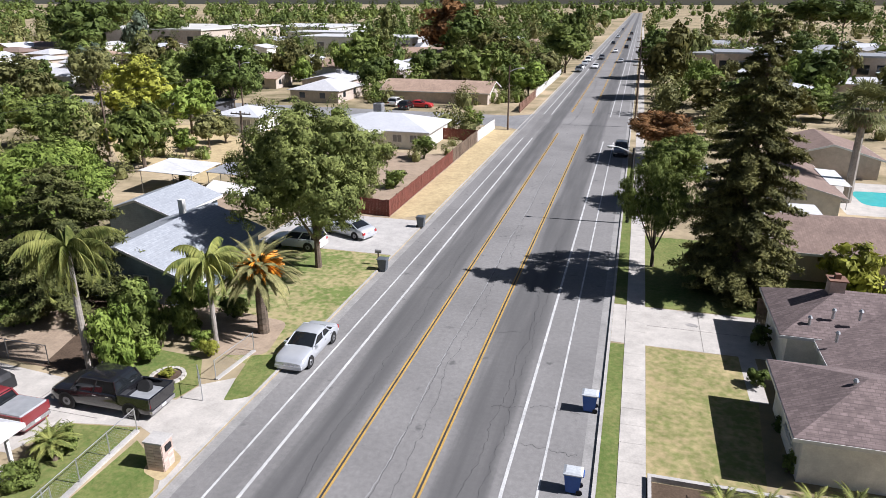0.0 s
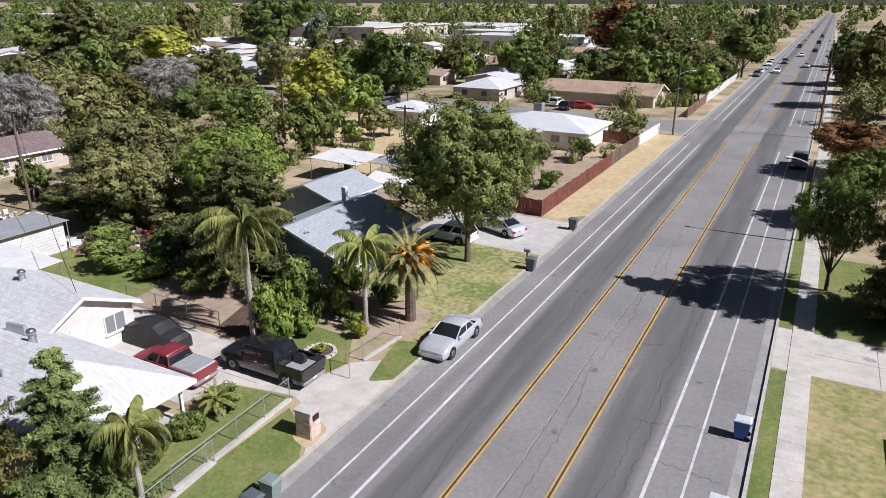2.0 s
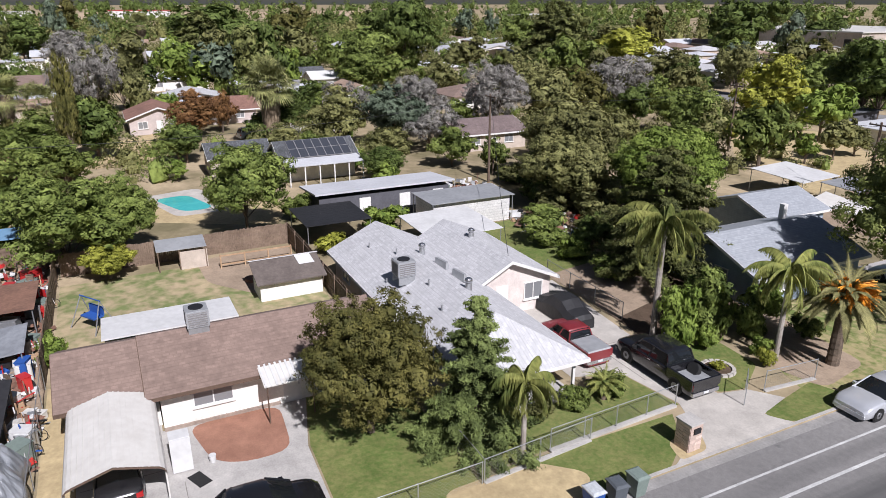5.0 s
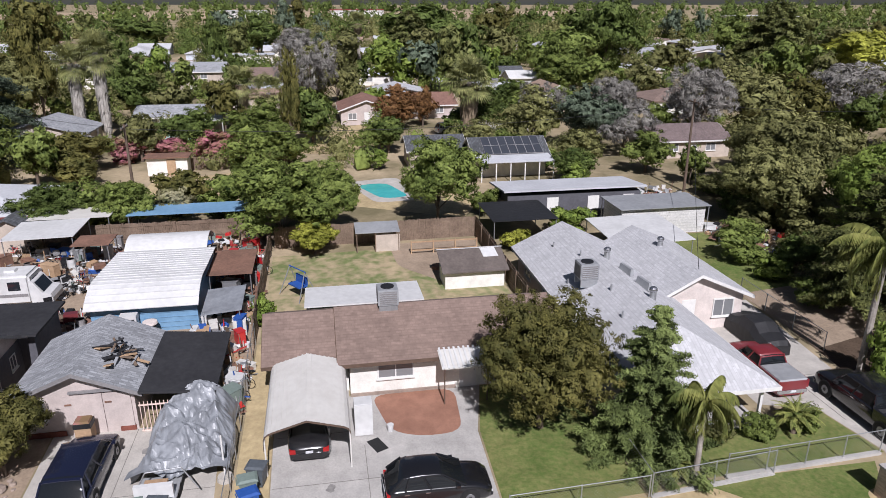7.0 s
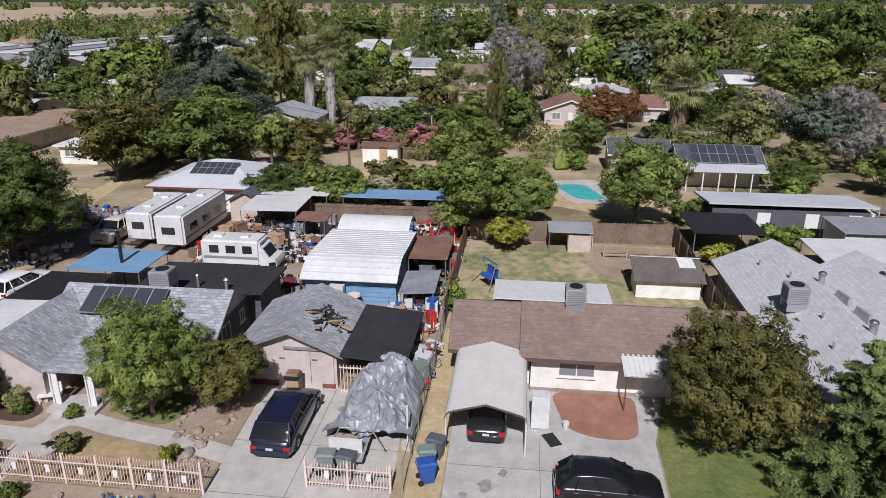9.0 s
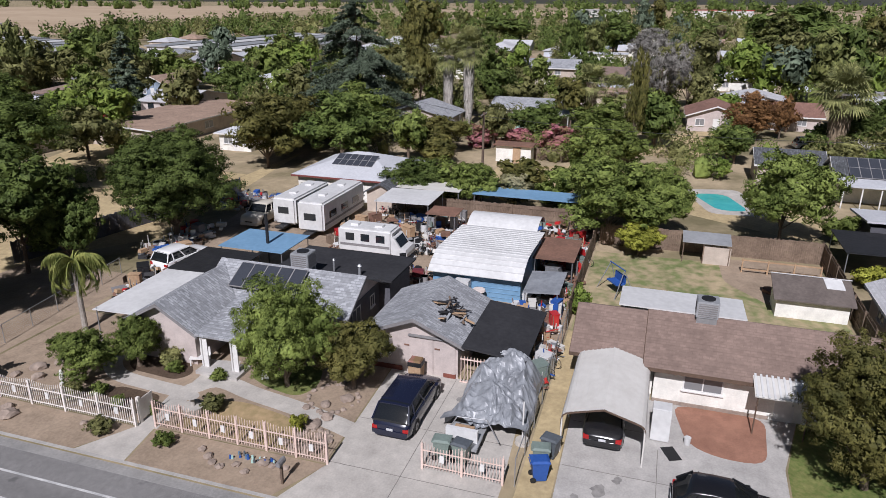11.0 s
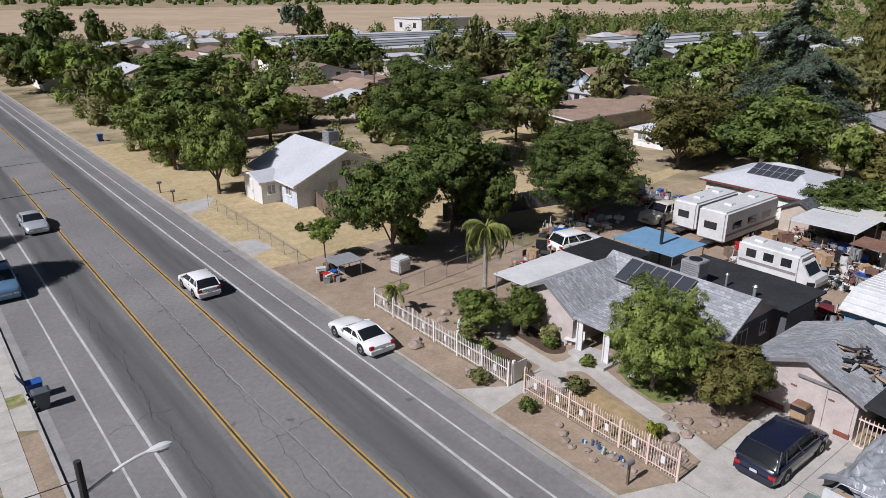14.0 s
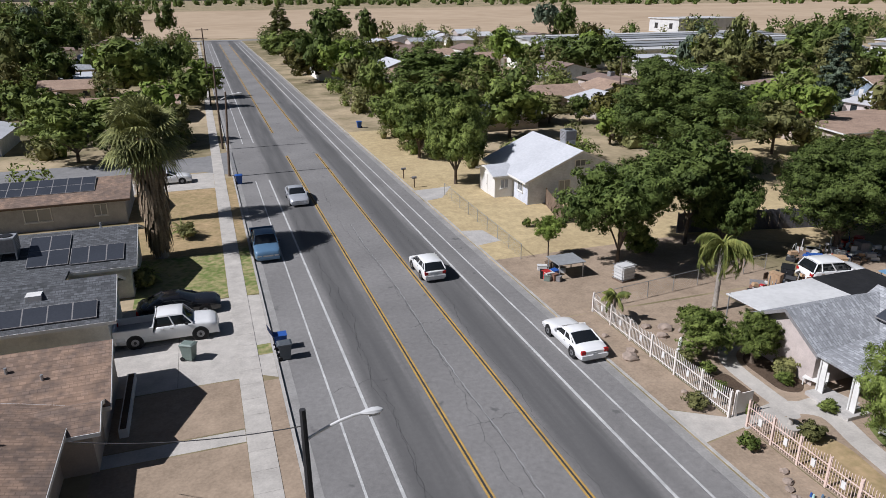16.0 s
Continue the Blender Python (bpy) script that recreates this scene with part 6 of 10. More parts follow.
# ---- lots: lawns, drives, paths ----
def rounded(pts, r=0.6, n=4):
    """A plan outline with its corners rounded."""
    out = []
    m = len(pts)
    for i in range(m):
        p, a, b = Vector(pts[i]), Vector(pts[i - 1]), Vector(pts[(i + 1) % m])
        ra = min(r, (a - p).length * 0.45)
        rb = min(r, (b - p).length * 0.45)
        s, e = p + (a - p).normalized() * ra, p + (b - p).normalized() * rb
        for k in range(n + 1):
            t = k / n
            q = s * (1 - t) ** 2 + p * 2 * t * (1 - t) + e * t * t
            out.append((q.x, q.y))
    return out


WK, EK = KW - 0.18, KE + 0.18
# west side, from north to south
patch_ground("verge_north", [(WK, 62), (-15.4, 58), (-15.4, 109), (WK, 109)], STRAW, 1, "dry straw-coloured verge beside the board fence")
patch_ground("drive_north", [(WK, 49.5), (-24, 49.5), (-24, 59), (WK, 59)], CONCRETE, 1.2, "wide pale concrete drive")
patch_ground("lawn_palms", [(WK, 29.8), (-15.6, 31.0), (-22, 34), (-22, 49.4), (WK, 49.4)], LAWN_MIX, 1, "green lawn with dry patches under the palms")
patch_ground("bed_palms", rounded([(-13.2, 31.6), (-16.0, 30.9), (-21.5, 34.6), (-21.5, 37), (-14.0, 36.0)], 0.8), DIRT, 2, "bare earth under the date palm")
patch_ground("verge_sedan", rounded([(WK, 32.0), (WK, 27.4), (-12.9, 26.6), (-13.4, 28.6), (-14.0, 31.4), (-12.4, 32.0)], 0.4), LAWN, 1.5, "small green verge beside the drive")
patch_ground("drive_truck", [(WK, 19.9), (-13.2, 22.6), (-15.5, 23.6), (-18.95, 22.95), (-20.0, 20.2), (-32, 20.2), (-32, 27.2), (-17.3, 26.0), (-15.3, 26.1), (-14.9, 27.8), (-13.5, 28.9), (-12.9, 26.7), (WK, 27.4)], CONCRETE_PALE, 1, "pale concrete drive")
patch_ground("lawn_planter", rounded([(-16.4, 26.2), (-19.7, 27.2), (-19.9, 30.6), (-16.6, 30.4), (-15.0, 27.8), (-15.4, 26.1)], 0.4), LAWN, 1.6, "small bright lawn round a stone planter")
patch_ground("bed_shrubs", [(-20.5, 26.8), (-29, 27.4), (-29, 36.1), (-21.9, 36.1), (-20.6, 31)], DIRT_DARK, 1.1, "dark planted bed in front of the blue house")
patch_ground("yard_dirt_north", [(-24.8, 27.3), (-33, 27.3), (-34, 33.5), (-26.5, 33.5)], DIRT, 1.3, "bare pale dirt yard")
patch_ground("lawn_back_north", rounded([(-33, 27.5), (-33, 33), (-46, 35), (-46, 28.5), (-38, 25.2)], 1.0), LAWN, 1, "green back lawn with shrubs")
patch_ground("lawn_front", [(-15.0, 12.0), (-15.4, 23.5), (-18.9, 22.9), (-18.5, 17.6), (-18.4, 12.0)], LAWN, 1, "mown green front lawn behind the rolling gate")
patch_ground("verge_lawn", [(WK, 12.6), (WK, 19.6), (-13.0, 21.4), (-14.9, 22.6), (-14.9, 12.6)], LAWN, 1.1, "green verge outside the gate")
patch_ground("verge_bare", rounded([(WK, 9.5), (WK, 15.2), (-13.0, 16.2), (-14.8, 14.2), (-14.6, 9.8)], 0.7), STRAW, 1.6, "trodden straw-coloured verge behind the bins")
patch_ground("pillar_bare", rounded([(-11.9, 20.3), (-12.0, 22.0), (-13.6, 22.9), (-13.2, 20.7)], 0.4), STRAW, 1.9, "dry patch round the block pillar")
patch_ground("lawn_tree", [(-14.2, 5.6), (-20.2, 5.8), (-24.2, 6.7), (-24.2, 11.6), (-14.2, 11.6)], LAWN, 1, "green lawn under the round tree")
patch_ground("verge_lawn_south", [(WK, 5.2), (WK, 9.4), (-14.2, 11.4), (-14.2, 5.4)], LAWN_MIX, 1.2, "green and dry verge")
patch_ground("drive_carport", [(WK, -3.7), (-25, -3.9), (-25, -0.2), (-24.3, -0.2), (-24.3, 6.7), (-20.2, 5.7), (-14.2, 5.5), (WK, 5.1)], CONCRETE, 1, "worn pale concrete drive")
patch_ground("bed_red", rounded([(-24.2, 0.9), (-20.9, 1.6), (-20.2, 3.0), (-20.3, 5.0), (-24.2, 5.3)], 0.9), RED_GRAVEL, 2, "red-brown gravel bed")
patch_ground("bed_red_small", rounded([(-14.4, 0.9), (-13.0, 1.0), (-12.6, 3.6), (-14.2, 4.4), (-15.2, 2.6)], 0.6), RED_GRAVEL, 2, "red-brown gravel bed beside the drive")
patch_ground("side_strip", [(WK, -5.3), (-31, -5.3), (-31, -3.95), (WK, -3.8)], STRAW, 1.4, "dry grass strip beside the fence")
patch_ground("lawn_back", [(-31, -5.2), (-46.2, -5.2), (-46.8, 11.6), (-31, 11.6)], LAWN_BACK, 1, "patchy green and dry back lawn")
patch_ground("dirt_back", rounded([(-42.5, 4.4), (-47.6, 4.2), (-48.1, 11.6), (-38, 11.6), (-38.5, 7.5)], 1.0), DIRT, 1.6, "bare dirt corner of the back yard")
patch_ground("drive_minivan", [(WK, -14.6), (-14.4, -13.6), (-23.2, -14.0), (-23.2, -6.4), (-15.2, -5.9), (WK, -5.9)], CONCRETE_PALE, 1, "pale concrete drive")
patch_ground("verge_south", [(WK, -36), (WK, -25.2), (-14.1, -23.6), (-14.1, -36.2)], DIRT, 1, "bare dirt verge with stones")
patch_ground("verge_south", [(WK, -22.2), (WK, -14.9), (-14.3, -13.6), (-14.3, -22.6)], DIRT, 1, "bare dirt verge with stones")
patch_ground("path_gate", [(WK, -25.1), (WK, -22.3), (-14.3, -22.7), (-14.3, -23.5)], CONCRETE_PALE, 1.2, "pale concrete path")
patch_ground("garden", [(-14.3, -36), (-23.8, -36), (-23.8, -14.1), (-14.4, -13.7)], DIRT, 0.9, "bare earth front garden")


def ribbon(centre, width):
    """The outline of a path of even width along a smoothed line."""
    pts = []
    for i in range(len(centre) - 1):
        p0, p1, p2, p3 = (Vector(centre[max(0, min(len(centre) - 1, j))]) for j in (i - 1, i, i + 1, i + 2))
        for k in range(5):
            u = k / 5
            pts.append(0.5 * (2 * p1 + (p2 - p0) * u + (2 * p0 - 5 * p1 + 4 * p2 - p3) * u * u + (3 * p1 - p0 - 3 * p2 + p3) * u ** 3))
    pts.append(Vector(centre[-1]))
    a, c = [], []
    for i, p in enumerate(pts):
        d = (pts[min(i + 1, len(pts) - 1)] - pts[max(i - 1, 0)]).normalized()
        n = Vector((-d.y, d.x)) * width / 2
        a.append(tuple(p + n))
        c.append(tuple(p - n))
    return a + c[::-1]


patch_ground("path_garden", ribbon([(-14.2, -23.1), (-15.8, -23.2), (-17.6, -23.3), (-18.9, -22.2), (-18.4, -19.8), (-17.9, -17.0), (-17.3, -14.6), (-16.8, -13.0)], 1.15), CONCRETE_PALE, 1.6, "winding pale concrete garden path")
patch_ground("path_garden", ribbon([(-17.4, -23.4), (-17.5, -25.4), (-17.8, -27.8), (-18.8, -29.2), (-20.0, -29.6)], 1.0), CONCRETE_PALE, 1.75, "curved pale concrete side path")
patch_ground("path_garden", ribbon([(-18.4, -22.8), (-19.6, -22.9), (-21.0, -23.2)], 1.6), CONCRETE_PALE, 1.9, "pale concrete path to the porch")
patch_ground("lawn_tree_south", rounded([(-19.2, -19.6), (-20.0, -21.2), (-21.6, -20.4), (-22.0, -17.6), (-20.0, -17.0), (-18.8, -17.6)], 0.7), LAWN, 2.1, "small round lawn under the bright tree")
patch_ground("garden_dry", rounded([(-14.6, -22.0), (-17.2, -21.8), (-17.6, -19.8), (-17.1, -17.0), (-16.0, -15.6), (-14.6, -15.6)], 0.6), DRY_GRASS, 1.5, "small dry lawn behind the fence")
patch_ground("bed_mulch", rounded([(-14.7, -27.0), (-16.9, -27.2), (-16.8, -24.2), (-15.0, -24.0)], 0.6), DIRT_DARK, 1.5, "dark mulch bed")
patch_ground("bed_mulch", rounded([(-18.5, -27.6), (-18.3, -24.6), (-19.2, -24.1), (-20.2, -25.0), (-20.2, -28.4), (-19.2, -28.5)], 0.5), DIRT_DARK, 1.9, "dark mulch bed with low plants")
patch_ground("bed_rocks", rounded([(-18.5, -17.0), (-18.0, -14.3), (-19.2, -14.2), (-21.8, -14.2), (-21.6, -16.6), (-19.6, -17.0)], 0.6), DIRT, 2.1, "rock bed under the small tree")
patch_ground("yard_dirt", [(-29, -5.4), (-51.5, -5.4), (-51.5, -40), (-29, -36), (-24, -36), (-24, -17)], DIRT, 0.8, "bare dirt yard crowded with stored things")
patch_ground("yard_south", [(WK, -36.2), (-30, -36.2), (-30, -47), (WK, -47)], DIRT, 0.7, "bare dirt yard beside the road")
patch_ground("yard_straw", [(WK, -47), (-60, -47), (-60, -50), (-75, -80), (WK, -64)], STRAW, 0.8, "straw-coloured dry yard")
patch_ground("yard_straw_back", [(-38, -41), (-74, -46.9), (-30.1, -46.9)], STRAW, 0.7, "straw-coloured dry yard")
patch_ground("apron", [(WK, -54.5), (WK, -50.5), (-14.0, -51.0), (-13.6, -54.0)], CONCRETE, 1.6, "pale concrete drive apron")
patch_ground("apron", [(WK, -68.6), (WK, -64.5), (-13.6, -65), (-16, -69)], CONCRETE, 1.6, "pale concrete drive apron")
patch_ground("verge_dry", [(WK, -64.2), (-26, -64.2), (-26, -104), (WK, -104)], STRAW, 0.7, "dry verge under street trees")
patch_ground("yard_north", [(-14.3, 57.5), (-37, 57.5), (-37, 88), (-14.3, 88)], DIRT, 0.9, "bare dirt yard behind the red fence")
patch_ground("dry_lot", [(-40, 66), (-58, 74), (-80, 96), (-62, 100), (-42, 84)], STRAW, 0.8, "bare straw-coloured lot")
patch_ground("dry_lot", [(-62, -20), (-74, -20), (-80, 0), (-60, -2)], STRAW, 0.8, "bare straw-coloured lot")
patch_ground("dry_lot", [(-70, 2), (-60, 1.5), (-54, 12), (-60, 15), (-66, 13)], STRAW, 0.8, "dry grass round the pool")
patch_ground("dry_lot", [(-86, -6), (-100, -4), (-112, 10), (-86, 6)], STRAW, 0.8, "bare straw-coloured lot")
patch_ground("pool_deck", rounded([(-69.5, 1.6), (-60.6, 4.2), (-61.0, 9.8), (-71, 7.4)], 1.2), CONCRETE_PALE, 1.4, "pale deck round the swimming pool")
patch_ground("pool", rounded([(-68.0, 2.6), (-62.0, 5.0), (-62.4, 8.0), (-68.6, 6.0)], 1.4), POOL, 2.2, "turquoise swimming pool")
patch_ground("pool_deck", [(27, 72), (42, 72), (42, 86), (27, 86)], CONCRETE_PALE, 1.0, "pale deck round the swimming pool")
patch_ground("pool", rounded([(29.5, 76), (40, 75), (40, 82), (29.5, 82)], 1.4), POOL, 2.0, "turquoise swimming pool")
patch_ground("side_street", [(WK - 3, 112.5), (-200, 116), (-200, 128), (WK - 3, 124)], ASPHALT_OLD, 1.2, "grey side street")
patch_ground("side_street", [(WK + 0.6, 110), (-15, 112.5), (-15, 124), (WK + 0.6, 127)], ASPHALT_OLD, 1.4, "grey side street mouth")
patch_ground("side_street", [(EK - 0.6, -96), (EK + 3, -93.5), (140, -93.5), (140, -85), (EK + 3, -85), (EK - 0.6, -82)], ASPHALT_OLD, 1.4, "grey side street")
JOINT = mat("drive_joint", (0.24, 0.225, 0.205), rough=0.9, bump=0)
STAIN = mat("oil_stain", (0.20, 0.19, 0.18), (0.33, 0.315, 0.295), rough=0.8, grain=5, patch=1.5, bump=0, spread=0.5)
for x0, x1, y0, y1 in ((-23.1, -11.9, -10.24, -10.21), (-18.2, -18.17, -13.8, -6.1), (-14.6, -14.57, -13.7, -6.0), (-21.2, -21.17, -3.7, -0.3), (-20.0, -14.3, 0.3, 0.33), (-17.6, -17.57, -3.7, 5.4), (-14.4, -14.37, -3.7, 5.2),
                       (-26.0, -25.97, 20.4, 26.4), (-22.2, -22.17, 20.4, 26.2), (-31.0, -18.0, 23.6, 23.63), (8.2, 15.0, 41.6, 41.63), (11.4, 11.43, 38.9, 44.4), (8.2, 15.0, -40.8, -40.77), (11.2, 11.23, -46.4, -35.4)):
    solid("drive_joint", boxes((x0, x1, y0, y1, LOT - 0.02, LOT + 0.0135)), JOINT, "dark joint between concrete slabs", "joint", "drive joints", "structure")
random.seed(31)
for x, y, r in ((-21.9, -8.6, 0.5), (-21.3, -9.4, 0.35), (-16.3, -2.0, 0.45), (-17.2, -1.3, 0.3), (-15.6, -2.9, 0.25), (-17.0, 24.6, 0.4), (11.0, 42.4, 0.4), (-20.4, -12.8, 0.3)):
    pts = [(x + r * random.uniform(0.6, 1.2) * math.cos(k * 0.45), y + r * random.uniform(0.6, 1.2) * 0.7 * math.sin(k * 0.45)) for k in range(14)]
    solid("drive_stain", prism(pts, LOT - 0.02, LOT + 0.0125), STAIN, "dark oil stain on the concrete", "stain", "drive stains", "structure")
# east side
for n, ya, yb, m, lab in (("verge_east", 22.5, 38.6, LAWN, "green verge strip beside the pavement"), ("verge_east", 44.6, 88, LAWN, "shaded green verge strip"),
                          ("verge_east", -34.6, -10, DIRT, "bare dirt verge strip"), ("verge_east", -57, -46.6, LAWN_MIX, "patchy verge strip"), ("verge_east", -81, -57, DRY_GRASS, "dry verge strip"), ("verge_east", -38.9, -37.6, LAWN_MIX, "small grass verge")):
    patch_ground(n, [(EK, ya), (6.88, ya), (6.88, yb), (EK, yb)], m, 2.0, lab)
patch_ground("drive_east", [(EK, 38.8), (15.2, 38.8), (15.2, 44.5), (EK, 44.5)], CONCRETE_PALE, 1.2, "pale concrete drive")
patch_ground("lawn_east", [(8.12, 26.2), (13.0, 26.2), (13.7, 33.8), (13.4, 38.7), (8.12, 38.7)], LAWN_DRY, 1.2, "sunburnt lawn with green edges")
patch_ground("path_east", [(13.3, 33.8), (14.2, 33.8), (14.2, 38.8), (13.3, 38.8)], CONCRETE_PALE, 1.5, "pale garden path")
patch_ground("lawn_shade", [(8.12, 44.6), (22, 44.6), (22, 60), (8.12, 60)], LAWN, 1.1, "shaded lawn under the redwood")
patch_ground("bed_east", [(8.12, 10), (16, 10), (16, 25.9), (8.12, 25.9)], DIRT_DARK, 1.1, "planted bed behind a low kerb")
patch_ground("yard_east", [(8.12, -35.2), (14.6, -35.2), (14.6, -30.5), (8.12, -30.5)], DIRT, 1.1, "bare sunburnt front yard")
patch_ground("yard_east", [(8.12, -29.3), (14.6, -29.3), (14.6, -14), (8.12, -14)], DIRT, 1.1, "bare sunburnt front yard")
patch_ground("path_east", [(8.12, -30.4), (15, -30.4), (15, -29.4), (8.12, -29.4)], CONCRETE_PALE, 1.3, "pale garden path")
patch_ground("drive_east", [(EK, -46.4), (6.9, -46.5), (15, -46.5), (15, -35.3), (6.9, -35.3), (EK, -34.8)], CONCRETE_PALE, 1.5, "pale concrete drive")
patch_ground("lawn_east", [(8.12, -56), (14.2, -56), (14.2, -46.7), (8.12, -46.7)], LAWN_MIX, 1.2, "shaded front lawn")
patch_ground("lawn_east", [(8.12, -77), (16, -77), (16, -56.2), (8.12, -56.2)], DRY_GRASS, 1.2, "dry straw-coloured front lawn")
patch_ground("drive_east", [(8.12, -84.5), (18, -84.5), (18, -77.2), (8.12, -77.2)], CONCRETE_PALE, 1.2, "pale concrete drive")
solid("low_kerb", boxes((8.15, 16, 25.95, 26.15, 0.05, 0.35), (8.15, 8.3, 18, 25.95, 0.05, 0.35)), CONCRETE, "low pale garden kerb", "kerb", "", "structure")
# far fields
solid("field_south", prism([(300, -374), (-60, -374), (-150, -352), (-260, -312), (-900, -560), (-1900, -900), (-1700, -1500), (160, -1100)], 0.05, 0.16), FIELD, "wide dry tan field", "field", "", "structure")
solid("field_west", prism([(-900, -420), (-1000, 500), (-1500, 600), (-1400, -500)], 0.05, 0.16), FIELD, "wide dry tan airfield", "field", "", "structure")


# ---- vehicles ----
def loft(bm, sections):
    """Skins closed cross-sections of equal count, end to end."""
    rings = [[bm.verts.new(p) for p in s] for s in sections]
    n = len(rings[0])
    for a, b in zip(rings, rings[1:]):
        for k in range(n):
            bm.faces.new((a[k], a[(k + 1) % n], b[(k + 1) % n], b[k]))
    bm.faces.new(rings[0][::-1])
    bm.faces.new(rings[-1])
    return bm


CARS = {}
# length, width, height, belt height, [x, deck height] along the body, cabin: rear base, rear top, front top, front base
CARS["sedan"] = (5.05, 1.86, 1.43, 0.95, ((-2.52, .60), (-2.47, .84), (-2.3, .95), (-1.8, .99), (-0.2, .96), (1.05, .96), (1.8, .92), (2.25, .84), (2.44, .74), (2.52, .54)), (-1.95, -1.0, 0.1, 1.15), 0.33)
CARS["coupe"] = (4.85, 1.83, 1.27, 0.86, ((-2.42, .66), (-2.36, .84), (-1.8, .90), (-0.2, .86), (0.8, .85), (1.8, .74), (2.3, .62), (2.42, .52)), (-1.85, -0.75, 0.05, 0.85), 0.32)
CARS["hatch"] = (4.15, 1.70, 1.50, 0.98, ((-2.07, .70), (-2.02, .98), (-1.2, 1.0), (0.2, .98), (0.95, .96), (1.55, .86), (1.95, .72), (2.07, .58)), (-1.98, -1.55, 0.1, 1.05), 0.32)
CARS["suv"] = (4.75, 1.88, 1.72, 1.08, ((-2.37, .75), (-2.32, 1.06), (-1.4, 1.08), (0.2, 1.06), (0.95, 1.05), (1.75, .97), (2.2, .84), (2.37, .62)), (-2.28, -1.95, 0.0, 0.95), 0.37)
CARS["crossover"] = (4.3, 1.77, 1.6, 1.02, ((-2.15, .72), (-2.1, 1.02), (-1.3, 1.04), (0.2, 1.0), (0.95, .98), (1.6, .90), (2.02, .76), (2.15, .58)), (-2.02, -1.45, 0.05, 1.05), 0.35)
CARS["minivan"] = (5.1, 1.95, 1.74, 1.02, ((-2.55, .58), (-2.53, .90), (-2.46, 1.02), (-1.4, 1.04), (0.4, 1.02), (1.35, 1.0), (1.95, .93), (2.35, .80), (2.5, .66), (2.55, .5)), (-2.46, -1.98, 0.5, 1.62), 0.35)
CARS["pickup"] = (5.8, 1.98, 1.86, 1.2, ((-2.9, .75), (-2.88, .80), (-0.75, .80), (-0.7, 1.2), (0.9, 1.2), (1.3, 1.17), (2.5, 1.08), (2.85, .92), (2.9, .7)), (-0.72, -0.55, 0.95, 1.5), 0.41)

CARS["crew"] = (5.95, 2.0, 1.9, 1.2, ((-2.98, .75), (-2.96, .80), (-1.2, .80), (-1.15, 1.2), (1.0, 1.2), (1.4, 1.18), (2.55, 1.1), (2.9, .94), (2.98, .7)), (-1.17, -0.95, 1.0, 1.6), 0.42)

CARS["compact"] = (4.9, 1.75, 1.6, 1.02, ((-2.45, .68), (-2.43, .72), (-0.7, .72), (-0.65, 1.02), (0.8, 1.02), (1.15, 1.0), (2.1, .93), (2.4, .8), (2.45, .6)), (-0.67, -0.5, 0.65, 1.25), 0.34)


def profile(rows, x):
    for (xa, za), (xb, zb) in zip(rows, rows[1:]):
        if x <= xb:
            return za + (zb - za) * max(0.0, (x - xa) / (xb - xa))
    return rows[-1][1]


def eased(rows, x, reach):
    return sum(profile(rows, x + d * reach) for d in (-1, -0.5, 0, 0.5, 1)) / 5


